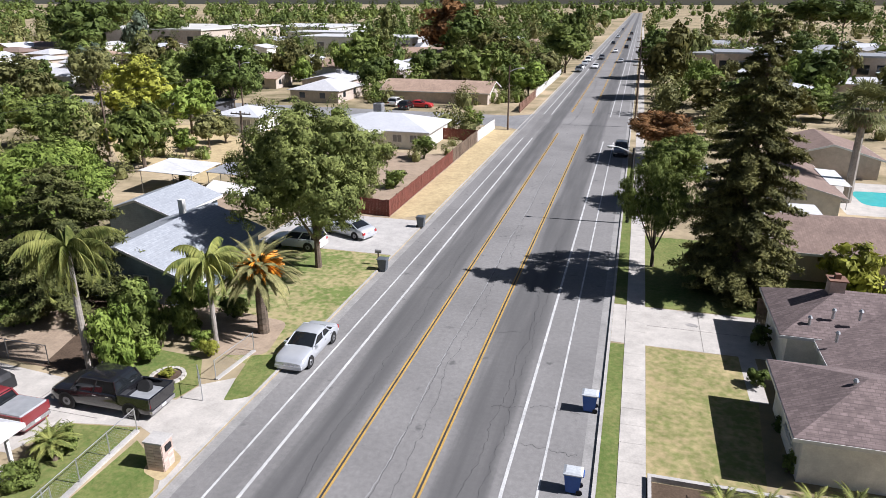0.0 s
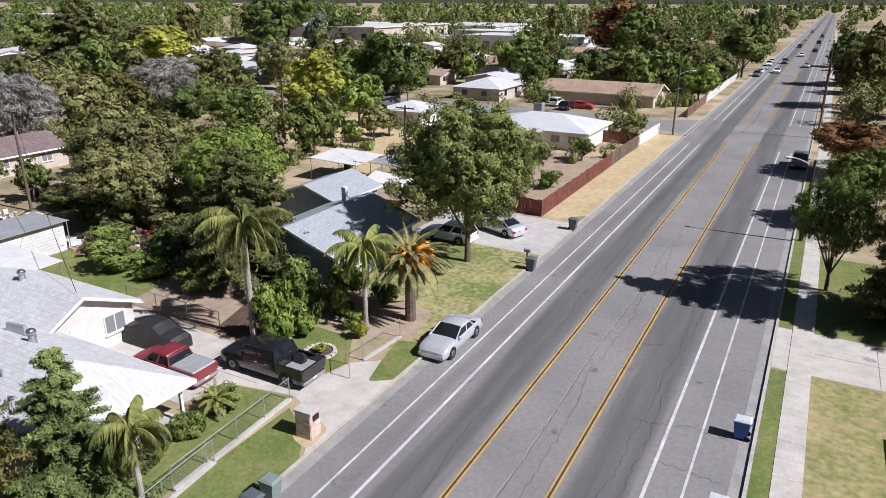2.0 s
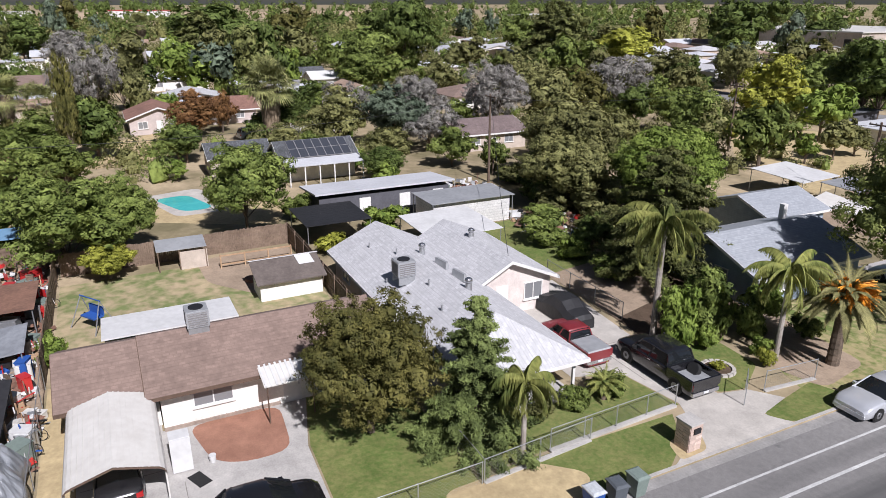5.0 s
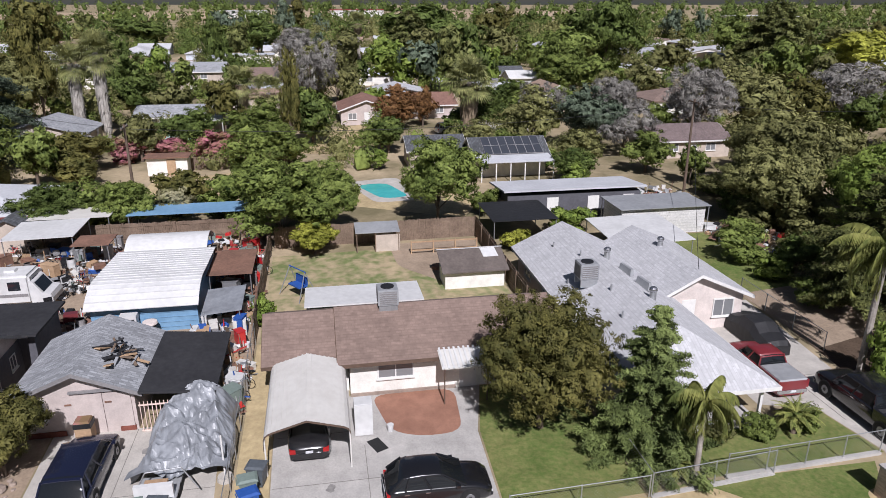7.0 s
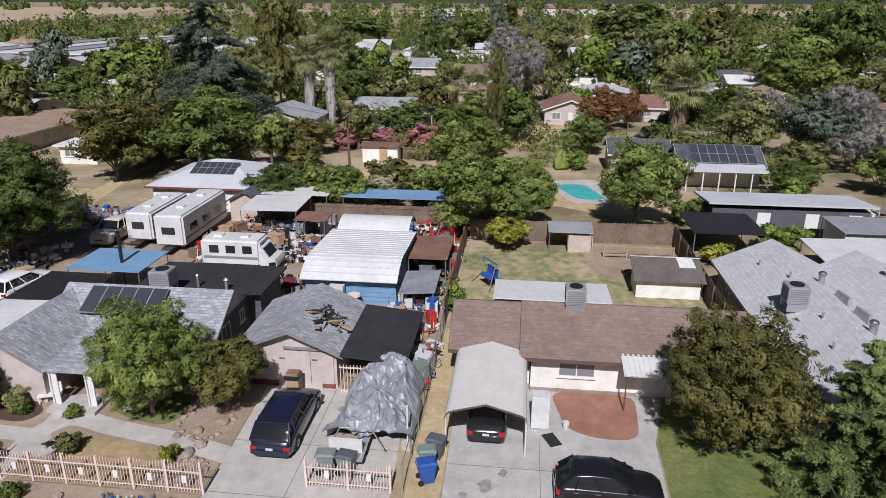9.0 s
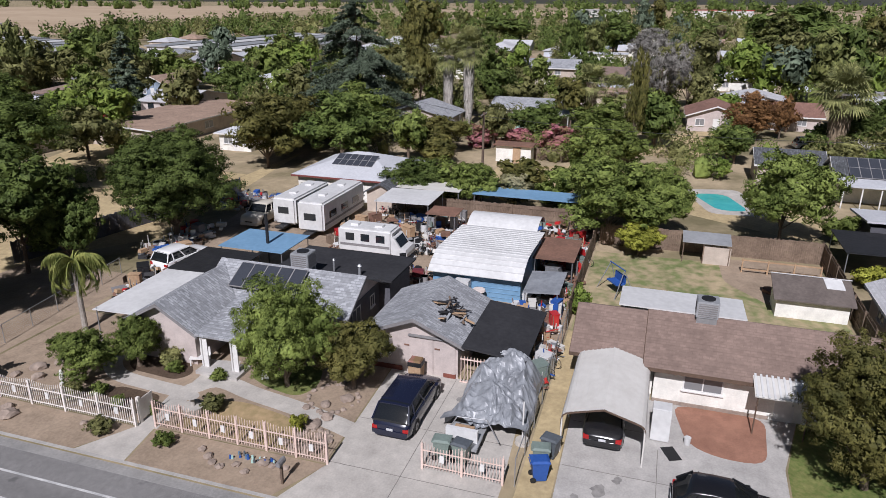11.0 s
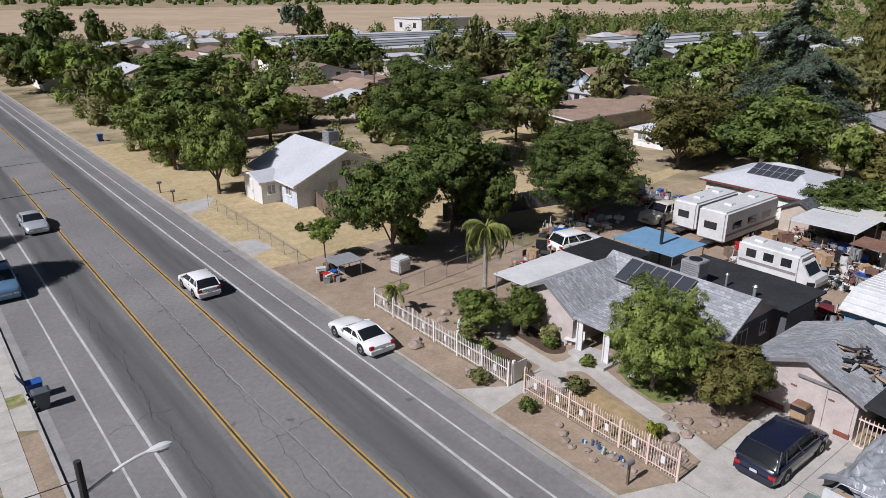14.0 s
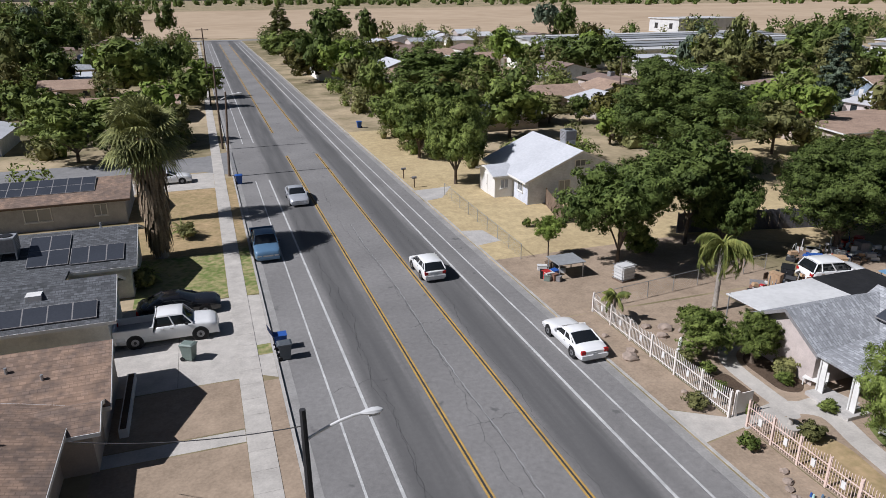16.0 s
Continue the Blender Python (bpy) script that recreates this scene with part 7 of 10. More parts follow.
def vehicle(kind, x, y, rz, paint_mat, label, group="", bed_load=False, far=False, name=None, cover=False):
    """A parked vehicle, its nose along +x before turning by rz."""
    L, W, H, belt, deck, cab, wr = CARS[kind]
    truck = kind in ("pickup", "crew", "compact")
    v = thing(name or {"pickup": "pickup_truck", "crew": "pickup_truck", "compact": "pickup_truck", "minivan": "minivan"}.get(kind, "car"), x, y, 0.0 if KW < x < KE else LOT + 0.01, rz, label, "truck" if truck else "car", group)
    h = W / 2
    bot = 0.22 if kind not in ("pickup", "crew", "suv") else 0.3
    n = 14 if far else 34
    round_by = 0.03 if truck else 0.16
    secs = []
    for i in range(n + 1):
        u = i / n
        px = deck[0][0] + (deck[-1][0] - deck[0][0]) * (0.5 - 0.5 * math.cos(math.pi * u))
        dz = eased(deck, px, round_by)
        end = 1 - abs(px) / (L / 2)
        w = h * (1 - 0.16 * max(0.0, 1 - end / 0.16) ** 2)
        mid = min(dz - 0.12, 0.62 if belt < 1.1 else 0.75)
        secs.append([(px, -w * 0.9, bot), (px, -w * 0.985, bot + 0.1), (px, -w, mid), (px, -w * 0.985, dz - 0.12), (px, -w * 0.95, dz - 0.05), (px, -w * 0.86, dz - 0.005), (px, -w * 0.5, dz + 0.02), (px, 0, dz + 0.03),
                     (px, w * 0.5, dz + 0.02), (px, w * 0.86, dz - 0.005), (px, w * 0.95, dz - 0.05), (px, w * 0.985, dz - 0.12), (px, w, mid), (px, w * 0.985, bot + 0.1), (px, w * 0.9, bot)])
    part("body", loft(bmesh.new(), secs), paint_mat, v, local=True, smooth=True)
    ra, rb, fb, fa = cab
    top = h * 0.75
    bz = belt - 0.06
    rise = ((ra, bz + 0.01), (rb, H - 0.07), ((rb + fb) / 2, H - 0.03), (fb, H - 0.06), (fa, bz + 0.01))

    def slice_at(px, z, low, grow):
        def wide(q):
            return (h * 0.93 + (top - h * 0.93) * max(0, q - bz) / (H - bz)) * grow
        zm = (low + z) / 2
        return [(px, -wide(low), low), (px, -wide(zm), zm), (px, -wide(z) * 0.985, z - 0.03), (px, -wide(z) * 0.88, z + 0.005), (px, 0, z + 0.03),
                (px, wide(z) * 0.88, z + 0.005), (px, wide(z) * 0.985, z - 0.03), (px, wide(zm), zm), (px, wide(low), low)]

    n = 8 if far else 20
    part("glazing", loft(bmesh.new(), [slice_at(ra + (fa - ra) * i / n, max(bz + 0.01, eased(rise, ra + (fa - ra) * i / n, 0.1)), bz - 0.05, 1.0) for i in range(n + 1)]), CAR_GLASS, v, "dark glass", local=True, smooth=True)
    n = 5 if far else 10
    roof = part("roof", loft(bmesh.new(), [slice_at(rb - 0.03 + (fb - rb + 0.06) * i / n, eased(rise, rb - 0.03 + (fb - rb + 0.06) * i / n, 0.1) + 0.014, H - 0.15 - 0.02 * (i in (0, n)), 1.012) for i in range(n + 1)]), paint_mat, v, local=True, smooth=True)
    for s in (-1, 1):
        for a, b in (((ra, bz), (rb, H - .08)), ((fa, bz), (fb, H - .08)), (((ra * .45 + fa * .55) - 0.05, bz), ((rb * .5 + fb * .5), H - .08)), ((ra * .8 + fa * .2, bz), (rb * .85 + fb * .15, H - .08))):
            if truck and a[0] == ra * .8 + fa * .2 or far and abs(a[0]) < 0.9:
                continue
            part("pillar", tubes(((a[0], s * h * .935, a[1]), (b[0], s * top * 1.01, b[1]), 0.05, 0.04), n=6), paint_mat, v, local=True, smooth=True)
    # wheels
    ax = (L * 0.5 - 0.95 - (0.1 if truck else 0), -L * 0.5 + 0.98 + (0.15 if truck else 0))
    for px in ax:
        for s in (-1, 1):
            part("wheel_arch", tubes(((px, s * (h - 0.05), wr), (px, s * (h + 0.004), wr), wr + 0.07), n=20), BLACK_PLASTIC, v, local=True)
            w = part("tyre", tubes(((px, s * (h - 0.2), wr), (px, s * (h + 0.016), wr), wr), n=20), RUBBER, v, local=True)
            part("rim", tubes(((px, s * (h - 0.02), wr), (px, s * (h + 0.026), wr), wr * 0.64, wr * 0.52), n=14), ALLOY, w, local=True)
            if not far:
                part("hub", tubes(((px, s * (h + 0.02), wr), (px, s * (h + 0.034), wr), wr * 0.22), n=8), BLACK_PLASTIC, w, local=True)
    # lamps, bumpers, plate, mirrors
    fz, bk = deck[-1][1], deck[0][1]
    for s in (-1, 1):
        part("headlamp", boxes((L / 2 - 0.2, L / 2 + 0.004, s * h * 0.66 - 0.18, s * h * 0.66 + 0.16, fz - 0.13, fz - 0.02)), LAMP_CLEAR, v, "clear headlamp", local=True)
        part("tail_lamp", boxes((-L / 2 - 0.004, -L / 2 + 0.14, s * h * 0.78 - 0.13, s * h * 0.78 + 0.13, bk - 0.06, bk + (0.26 if truck else 0.14))), LAMP_RED, v, "red tail lamp", local=True)
        part("mirror", boxes((fa - 0.42, fa - 0.26, s * (h + 0.06) - 0.08, s * (h + 0.06) + 0.08, belt - 0.04, belt + 0.09)), paint_mat if not truck else BLACK_PLASTIC, v, local=True)
        if not far:
            for px in ((ra * .45 + fa * .55) - 0.18, ra * .8 + fa * .2 + 0.05):
                part("door_handle", boxes((px - 0.1, px + 0.1, s * h * 0.99 - 0.02, s * h * 0.99 + 0.02, belt - 0.2, belt - 0.16)), CHROME, v, local=True)
    part("front_bumper", boxes((L / 2 - 0.1, L / 2 + 0.03, -h * 0.88, h * 0.88, 0.3, 0.46)), BLACK_PLASTIC if kind in ("suv", "crossover") else paint_mat, v, local=True)
    part("grille", boxes((L / 2 - 0.06, L / 2 + 0.012, -h * 0.4, h * 0.4, fz - 0.14, fz - 0.02)), CHROME if kind in ("sedan", "pickup", "crew") else BLACK_PLASTIC, v, local=True)
    part("rear_bumper", boxes((-L / 2 - 0.05, -L / 2 + 0.1, -h * 0.9, h * 0.9, 0.34, 0.54)), CHROME if truck else paint_mat, v, local=True)
    part("number_plate", boxes((-L / 2 - 0.062, -L / 2 - 0.04, -0.16, 0.16, 0.56 if not truck else 0.4, 0.68 if not truck else 0.52)), PLATE, v, "pale plate", local=True)
    if truck:
        low = deck[2][1]
        part("bed_floor", boxes((-L / 2 + 0.1, cab[0] - 0.06, -h * 0.84, h * 0.84, low, low + 0.04)), SHEET_GREY, v, "worn grey truck bed", local=True)
        for s in (-1, 1):
            part("bed_side", boxes((-L / 2, cab[0], min(s * h * 0.86, s * h * 0.99), max(s * h * 0.86, s * h * 0.99), low - 0.1, belt + 0.02)), paint_mat, v, local=True)
        part("tailgate", boxes((-L / 2 - 0.02, -L / 2 + 0.08, -h * 0.9, h * 0.9, low - 0.1, belt)), paint_mat, v, local=True)
        part("bulkhead", boxes((cab[0] - 0.08, cab[0], -h * 0.9, h * 0.9, low - 0.1, belt)), paint_mat, v, local=True)
        if cover:
            part("bed_cover", boxes((-L / 2 + 0.04, cab[0] - 0.06, -h * 0.93, h * 0.93, belt, belt + 0.08, 0.04)), SHEET_GREY, v, "grey hard bed cover", local=True)
        if bed_load:
            part("spare_tyre", tubes(((-1.7, -0.55, low + 0.1), (-1.7, -0.3, low + 0.25), 0.36), n=16), RUBBER, v, local=True)
    return v


P_SILVER = paint("silver_car_paint", (0.60, 0.62, 0.65), 0.3, 0.4)
P_BLACK = paint("black_car_paint", (0.012, 0.012, 0.014), 0.2)
P_NAVY = paint("dark_navy_car_paint", (0.012, 0.015, 0.035), 0.2)
P_WHITE = paint("white_car_paint", (0.78, 0.78, 0.77), 0.3)
P_RED = paint("dark_red_car_paint", (0.20, 0.025, 0.03), 0.35)
P_BLUE = paint("sky_blue_car_paint", (0.10, 0.19, 0.30), 0.35)
P_CREAM = paint("cream_car_paint", (0.62, 0.57, 0.48), 0.45)
P_BRIGHT_RED = paint("bright_red_car_paint", (0.50, 0.03, 0.03), 0.3)
P_MINT = paint("mint_car_paint", (0.42, 0.62, 0.56), 0.35)
P_GREY = paint("grey_car_paint", (0.16, 0.17, 0.18), 0.3, 0.3)

vehicle("sedan", -11.05, 32.8, -90, P_SILVER, "silver sedan parked at the kerb")
vehicle("crew", -18.15, 25.0, 180, P_BLACK, "black crew-cab pickup on the drive", bed_load=True)
vehicle("compact", -22.6, 22.2, 180, P_RED, "dark red pickup with a grey bed cover", cover=True)
vehicle("crossover", -16.1, 3.05, 90, P_BLACK, "black crossover parked across the drive")
vehicle("sedan", -21.6, -2.15, 180, P_BLACK, "black sedan under the carport")
vehicle("minivan", -19.4, -11.6, 180, P_NAVY, "dark navy minivan on the drive")
vehicle("coupe", -10.85, -33.0, -90, P_WHITE, "white eighties coupe parked at the kerb")
vehicle("hatch", -6.1, -46.6, -90, P_WHITE, "white hatchback on the road")
vehicle("sedan", 0.4, -69.5, 90, P_SILVER, "silver sedan on the road", far=True)
vehicle("pickup", 4.85, -55.4, 90, P_BLUE, "sky-blue pickup parked at the kerb")
vehicle("pickup", 11.8, -41.7, 180, P_WHITE, "white pickup on the concrete drive")
vehicle("sedan", 11.2, -45.2, 180, P_BLACK, "black sedan in the shade of the house")
vehicle("suv", -33.0, -35.2, 170, P_WHITE, "white utility wagon with a roof rack in the yard")
vehicle("pickup", -45.2, -35.4, 0, P_CREAM, "old cream pickup with a rack in the yard")
vehicle("sedan", 13.0, -81.0, 180, P_WHITE, "white sedan on the corner drive", far=True)
vehicle("sedan", 33.0, -83.0, 180, P_SILVER, "silver sedan in the side street", far=True)
vehicle("suv", -20.0, 49.3, 180, P_WHITE, "white wagon beside the blue house")
vehicle("sedan", -17.2, 53.6, 160, P_SILVER, "pale sedan on the drive under the tree")
vehicle("suv", 5.0, 95.5, -90, P_GREY, "pale grey wagon at the kerb", far=True)
vehicle("minivan", 12.8, 83.5, 180, P_SILVER, "silver van on a drive", far=True)
vehicle("sedan", -34.0, 129.5, 0, P_BRIGHT_RED, "bright red car beside the long house", far=True)
vehicle("suv", -36.0, 127, 90, P_BLACK, "black wagon beside the long house", far=True)
vehicle("suv", -39.5, 131.0, 90, P_WHITE, "white wagon beside the long house", far=True)
vehicle("sedan", -98.6, -20.6, 80, P_MINT, "mint-green old sedan behind the oleanders", far=True)
vehicle("sedan", -103.6, -18.4, 0, P_BRIGHT_RED, "bright red car in a carport", far=True)
vehicle("suv", -98, 19.0, 100, P_SILVER, "silver wagon in a drive", far=True)
vehicle("sedan", -82, -88.6, 30, P_BRIGHT_RED, "bright red car on a parking place", far=True)
vehicle("suv", -118, -70, 20, P_WHITE, "white wagon in a back drive", far=True)
random.seed(4)
for k, (x, y, rz, p) in enumerate(((-10.6, 212, -90, P_GREY), (-10.6, 222, -90, P_WHITE), (-10.6, 236, -90, P_SILVER), (-10.6, 250, -90, P_WHITE), (-10.6, 262, -90, P_SILVER),
                                   (-6.6, 226, -90, P_WHITE), (-6.6, 262, -90, P_GREY), (-3.2, 300, 90, P_WHITE), (0.5, 330, 90, P_BLACK), (0.4, 395, 90, P_BLACK),
                                   (-6.4, 360, -90, P_BLACK), (-6.5, 430, -90, P_SILVER), (0.5, 470, 90, P_GREY), (-6.6, 540, -90, P_GREY), (0.3, 250, 90, P_SILVER))):
    vehicle("suv" if k % 3 == 0 else "sedan", x, y, rz, p, "distant car on the long road", "distant cars", far=True)


def trailer(x, y, rz, L, W, H, label, motor=False):
    """A camper trailer with stripes, windows, hatches and wheels."""
    t = thing("camper_trailer", x, y, LOT, rz, label, "camper")
    bm = boxes((-L / 2, L / 2, -W / 2, W / 2, 0.5, H))
    bmesh.ops.bevel(bm, geom=[e for e in bm.edges], offset=0.16, segments=3, affect="EDGES")
    part("shell", bm, SHEET_WHITE, t, local=True)
    for s in (-1, 1):
        part("stripe", boxes((-L / 2 + 0.2, L / 2 - 0.2, s * W / 2 - 0.012, s * W / 2 + 0.012, 1.05, 1.25)), TRIM_GREY, t, local=True)
        for k in range(3):
            a = -L / 2 + L * (0.15 + 0.28 * k)
            part("window", boxes((a, a + L * 0.16, s * W / 2 - 0.02, s * W / 2 + 0.02, 1.5, 2.1)), GLASS, t, local=True)
        for px in (-0.5, 0.35):
            w = part("tyre", tubes(((px, s * (W / 2 - 0.22), 0.33), (px, s * (W / 2 + 0.02), 0.33), 0.33), n=16), RUBBER, t, local=True)
            part("rim", tubes(((px, s * (W / 2), 0.33), (px, s * (W / 2 + 0.03), 0.33), 0.18), n=10), CHROME, w, local=True)
    for s in (-1, 1):
        part("end_window", boxes((s * L / 2 - 0.02, s * L / 2 + 0.02, -W * 0.25, W * 0.2, 1.5, 2.1)), GLASS, t, local=True)
    for px in (-L * 0.25, L * 0.2):
        part("roof_hatch", boxes((px - 0.35, px + 0.35, -0.35, 0.35, H - 0.02, H + 0.14, 0.06)), SHEET_WHITE, t, local=True)
    if motor:
        nose = loft(bmesh.new(), [[(px, -W * 0.46, 0.5), (px, -W * 0.46, z), (px, W * 0.46, z), (px, W * 0.46, 0.5)] for px, z in ((L / 2 - 0.1, 2.1), (L / 2 + 0.15, 1.95), (L / 2 + 0.65, 1.2), (L / 2 + 1.1, 1.1), (L / 2 + 1.2, 0.8))])
        cab = part("cab", nose, SHEET_WHITE, t, local=True)
        part("windscreen", slab(bmesh.new(), [(L / 2 + 0.2, -0.8, 1.9), (L / 2 + 0.2, 0.8, 1.9), (L / 2 + 0.66, 0.8, 1.24), (L / 2 + 0.66, -0.8, 1.24)], 0.03), CAR_GLASS, cab, local=True)
    part("chassis", boxes((-L / 2 + 0.1, L / 2 + (0 if motor else 1.0), -0.4, 0.4, 0.38, 0.52)), BLACK_PLASTIC, t, local=True)
    return t


trailer(-46.2, -29.0, 0, 8.4, 2.5, 3.1, "long white camper trailer with grey stripes in the yard")
trailer(-46.4, -32.2, 0, 6.6, 2.3, 2.9, "shorter white camper trailer in the yard")
trailer(-39.5, -22.4, 90, 4.6, 2.1, 2.5, "small old white motor camper in the yard", True)

# covered car
c = thing("covered_car", -26.6, 24.3, LOT, 180, "car under a black fitted cover", "car")
part("cover", loft(bmesh.new(), [[(px, -w, 0.05), (px, -w * .98, z * .6), (px, -w * .7, z * .95), (px, 0, z), (px, w * .7, z * .95), (px, w * .98, z * .6), (px, w, 0.05)]
                                 for px, w, z in ((-2.3, .75, .7), (-2.1, .9, .95), (-1.3, .95, 1.1), (-.7, .95, 1.5), (.4, .95, 1.52), (1.2, .95, 1.1), (2.1, .9, .9), (2.3, .75, .6))]), TARP_BLACK, c, local=True)


# ---- fences, poles, bins ----
def iron_fence(x, y0, y1, h0, h1, material, label, bays, wave=0.18):
    """A picket fence along y with posts, two rails and scalloped pickets."""
    f = thing("iron_fence", x, (y0 + y1) / 2, LOT, 0, label, "fence")
    n = int((y1 - y0) / 0.135)
    pk = bmesh.new()
    box(pk, -0.013, 0.013, -0.013, 0.013, 0.0, 1.0)
    tube(pk, (0, 0, 1.0), (0, 0, 1.06), 0.022, 0.003, 5)
    me = bpy.data.meshes.new("picket")
    pk.to_mesh(me)
    pk.free()
    me.materials.append(material)
    for k in range(n + 1):
        u = k / n
        h = h0 + (h1 - h0) * u - wave * abs(math.sin(u * bays * math.pi)) + wave * 0.5
        p = new("picket", me)
        p.parent = f
        p.location = (0, y0 + (y1 - y0) * u - f.location.y, 0.08)
        p.scale = (1, 1, h)
    for z in (0.16, 0.0):
        zz = (0.2,) if z else (h0 * 0.8,)
        part("rail", boxes((x - 0.02, x + 0.02, y0, y1, LOT + zz[0], LOT + zz[0] + 0.04)), material, f)
    for k in range(bays + 1):
        y = y0 + (y1 - y0) * k / bays
        part("post", boxes((x - 0.05, x + 0.05, y - 0.05, y + 0.05, LOT - 0.1, LOT + (h0 + (h1 - h0) * k / bays) + 0.12)), material, f)
        if k < bays:
            yc = y + (y1 - y0) / bays / 2
            part("ornament", boxes((x - 0.025, x + 0.025, yc - 0.1, yc + 0.1, LOT + 0.5, LOT + 0.85)), TRIM_WHITE, f, "small white cut-out ornament")
    return f


WHITE_IRON = mat("white_painted_iron", (0.78, 0.74, 0.70), (0.70, 0.64, 0.58), rough=0.6, grain=6, patch=0.8, bump=0.03)
iron_fence(-14.1, -36.3, -23.6, 1.2, 1.35, WHITE_IRON, "white scalloped iron fence along the front garden", 6)
iron_fence(-14.4, -22.7, -13.6, 1.3, 1.45, PINK_IRON, "pale pink iron fence with small cut-out figures", 6)
iron_fence(-15.4, -9.5, -5.9, 1.2, 1.2, PINK_IRON, "pale pink iron gate across the drive", 2, 0.3)
g = thing("garden_gate", -14.6, -23.1, LOT, 0, "open white metal garden gate", "gate")
part("leaf", boxes((-15.4, -14.5, -23.62, -23.58, 0.25, 1.35)), WHITE_IRON, g)
part("post", boxes((-14.55, -14.4, -23.7, -23.55, 0.0, 1.5)), WHITE_IRON, g)


def board_fence(p0, p1, h, material, label, step=2.4, gap=0.15):
    """A board fence between two points: posts, rails and a row of upright boards."""
    a, b = Vector(p0), Vector(p1)
    L = (b - a).length
    d = (b - a) / L
    n = Vector((-d.y, d.x))
    f = thing("board_fence", *((a + b) / 2), LOT, 0, label, "fence")
    f.rotation_euler = (0, 0, math.atan2(d.y, d.x))
    bm = bmesh.new()
    u = -L / 2
    while u < L / 2 - 0.1:
        hh = h + random.uniform(-0.05, 0.05)
        o = random.uniform(-0.012, 0.012)
        box(bm, u, u + gap - 0.012, -0.012 + o, 0.012 + o, -0.05, hh)
        u += gap
    tagged(part("boarding", bm, material, f, local=True), kind="stuff")
    k = int(L / step)
    for i in range(k + 1):
        u = -L / 2 + L * i / max(k, 1)
        part("post", boxes((u - 0.05, u + 0.05, 0.02, 0.12, -0.1, h + 0.03)), material, f, local=True)
    for z in (0.35, h - 0.3):
        part("rail", boxes((-L / 2, L / 2, 0.015, 0.055, z, z + 0.09)), material, f, local=True)
    return f


random.seed(21)
board_fence((-15.5, 59.6), (-15.6, 84), 1.6, WOOD_RED, "red-stained board fence along the verge")
board_fence((-15.6, 84), (-15.6, 98), 1.7, WOOD_FENCE, "grey weathered board fence along the verge")
board_fence((-15.6, 98.2), (-15.3, 110), 1.6, TRIM_WHITE, "white block fence along the verge")
board_fence((-15.5, 59.6), (-27, 60.2), 1.6, WOOD_RED, "red-stained board fence beside the drive")
board_fence((-15.6, 98.5), (-21, 99), 1.7, WOOD_RED, "red-stained board fence beside a yard")
board_fence((-48.2, -5.1), (-48.6, 11.8), 1.8, WOOD_FENCE, "brown weathered board fence behind the yard")
board_fence((-25, 11.9), (-48.6, 11.9), 1.8, WOOD_FENCE, "brown weathered board fence beside the yard")
board_fence((-31, -5.4), (-48.2, -5.4), 1.9, WOOD_FENCE, "grey weathered board fence with crooked boards")
board_fence((-29, -47.6), (-52, -42.5), 1.8, WALL_DARK, "dark board fence under the trees")
board_fence((-51.8, -5.6), (-51.8, -24), 1.7, WOOD_FENCE, "weathered board fence behind the stored goods")
board_fence((-22.4, -59.4), (-20.9, -53.2), 1.6, WOOD_FENCE, "dark board fence beside the white house")
board_fence((-79, -20), (-79, -4), 1.5, WOOD_FENCE, "weathered board fence before the oleanders")
board_fence((-14.2, 128), (-14.4, 150), 1.7, RUST, "rust-brown fence along the verge")
board_fence((-14.4, 150), (-14.4, 200), 1.7, TRIM_WHITE, "pale fence along the verge")
board_fence((16.2, 43.8), (14.8, 43.9), 1.7, WOOD_FENCE, "brown board side gate")


def chain_fence(p0, p1, h, label, step=2.2, mesh_gap=0.16, base=None):
    """Chain-link: posts, top rail and slanting wires both ways."""
    a, b = Vector(p0), Vector(p1)
    L = (b - a).length
    d = (b - a) / L
    f = thing("chain_link_fence", *((a + b) / 2), LOT, 0, label, "fence")
    f.rotation_euler = (0, 0, math.atan2(d.y, d.x))
    k = max(1, int(L / step))
    for i in range(k + 1):
        u = -L / 2 + L * i / k
        part("post", tubes(((u, 0, -0.1), (u, 0, h + 0.04), 0.028), n=6), STEEL, f, local=True)
    part("top_rail", tubes(((-L / 2, 0, h), (L / 2, 0, h), 0.02), n=6), STEEL, f, local=True)
    bm = bmesh.new()
    w = 0.0035
    u = -L / 2 - h
    while u < L / 2:
        for s in (0, 1):
            x0, x1 = (u, u + h) if s == 0 else (u + h, u)
            z0, z1 = 0.03, h
            pts = []
            for xx, zz in ((x0, z0), (x1, z1)):
                pts.append([xx, zz])
            if x0 < -L / 2 or x1 < -L / 2 or x0 > L / 2 or x1 > L / 2:
                lo, hi = -L / 2, L / 2
                def cut(q, r):
                    for lim, sgn in ((lo, 1), (hi, -1)):
                        if (q[0] - lim) * sgn < 0 and (r[0] - lim) * sgn > 0:
                            t = (lim - q[0]) / (r[0] - q[0])
                            return [lim, q[1] + t * (r[1] - q[1])]
                    return q
                pts = [cut(pts[0], pts[1]), cut(pts[1], pts[0])]
                if min(pts[0][0], pts[1][0]) < lo - 0.001 or max(pts[0][0], pts[1][0]) > hi + 0.001:
                    continue
            (xa, za), (xb, zb) = pts
            bm.faces.new([bm.verts.new(q) for q in ((xa - w, 0, za), (xa + w, 0, za), (xb + w, 0, zb), (xb - w, 0, zb))])
        u += mesh_gap
    tagged(part("wire_mesh", bm, STEEL, f, local=True), kind="stuff")
    if base:
        part("footing", boxes((-L / 2, L / 2, -0.12, 0.12, -0.05, base)), CONCRETE, f, local=True)
    return f


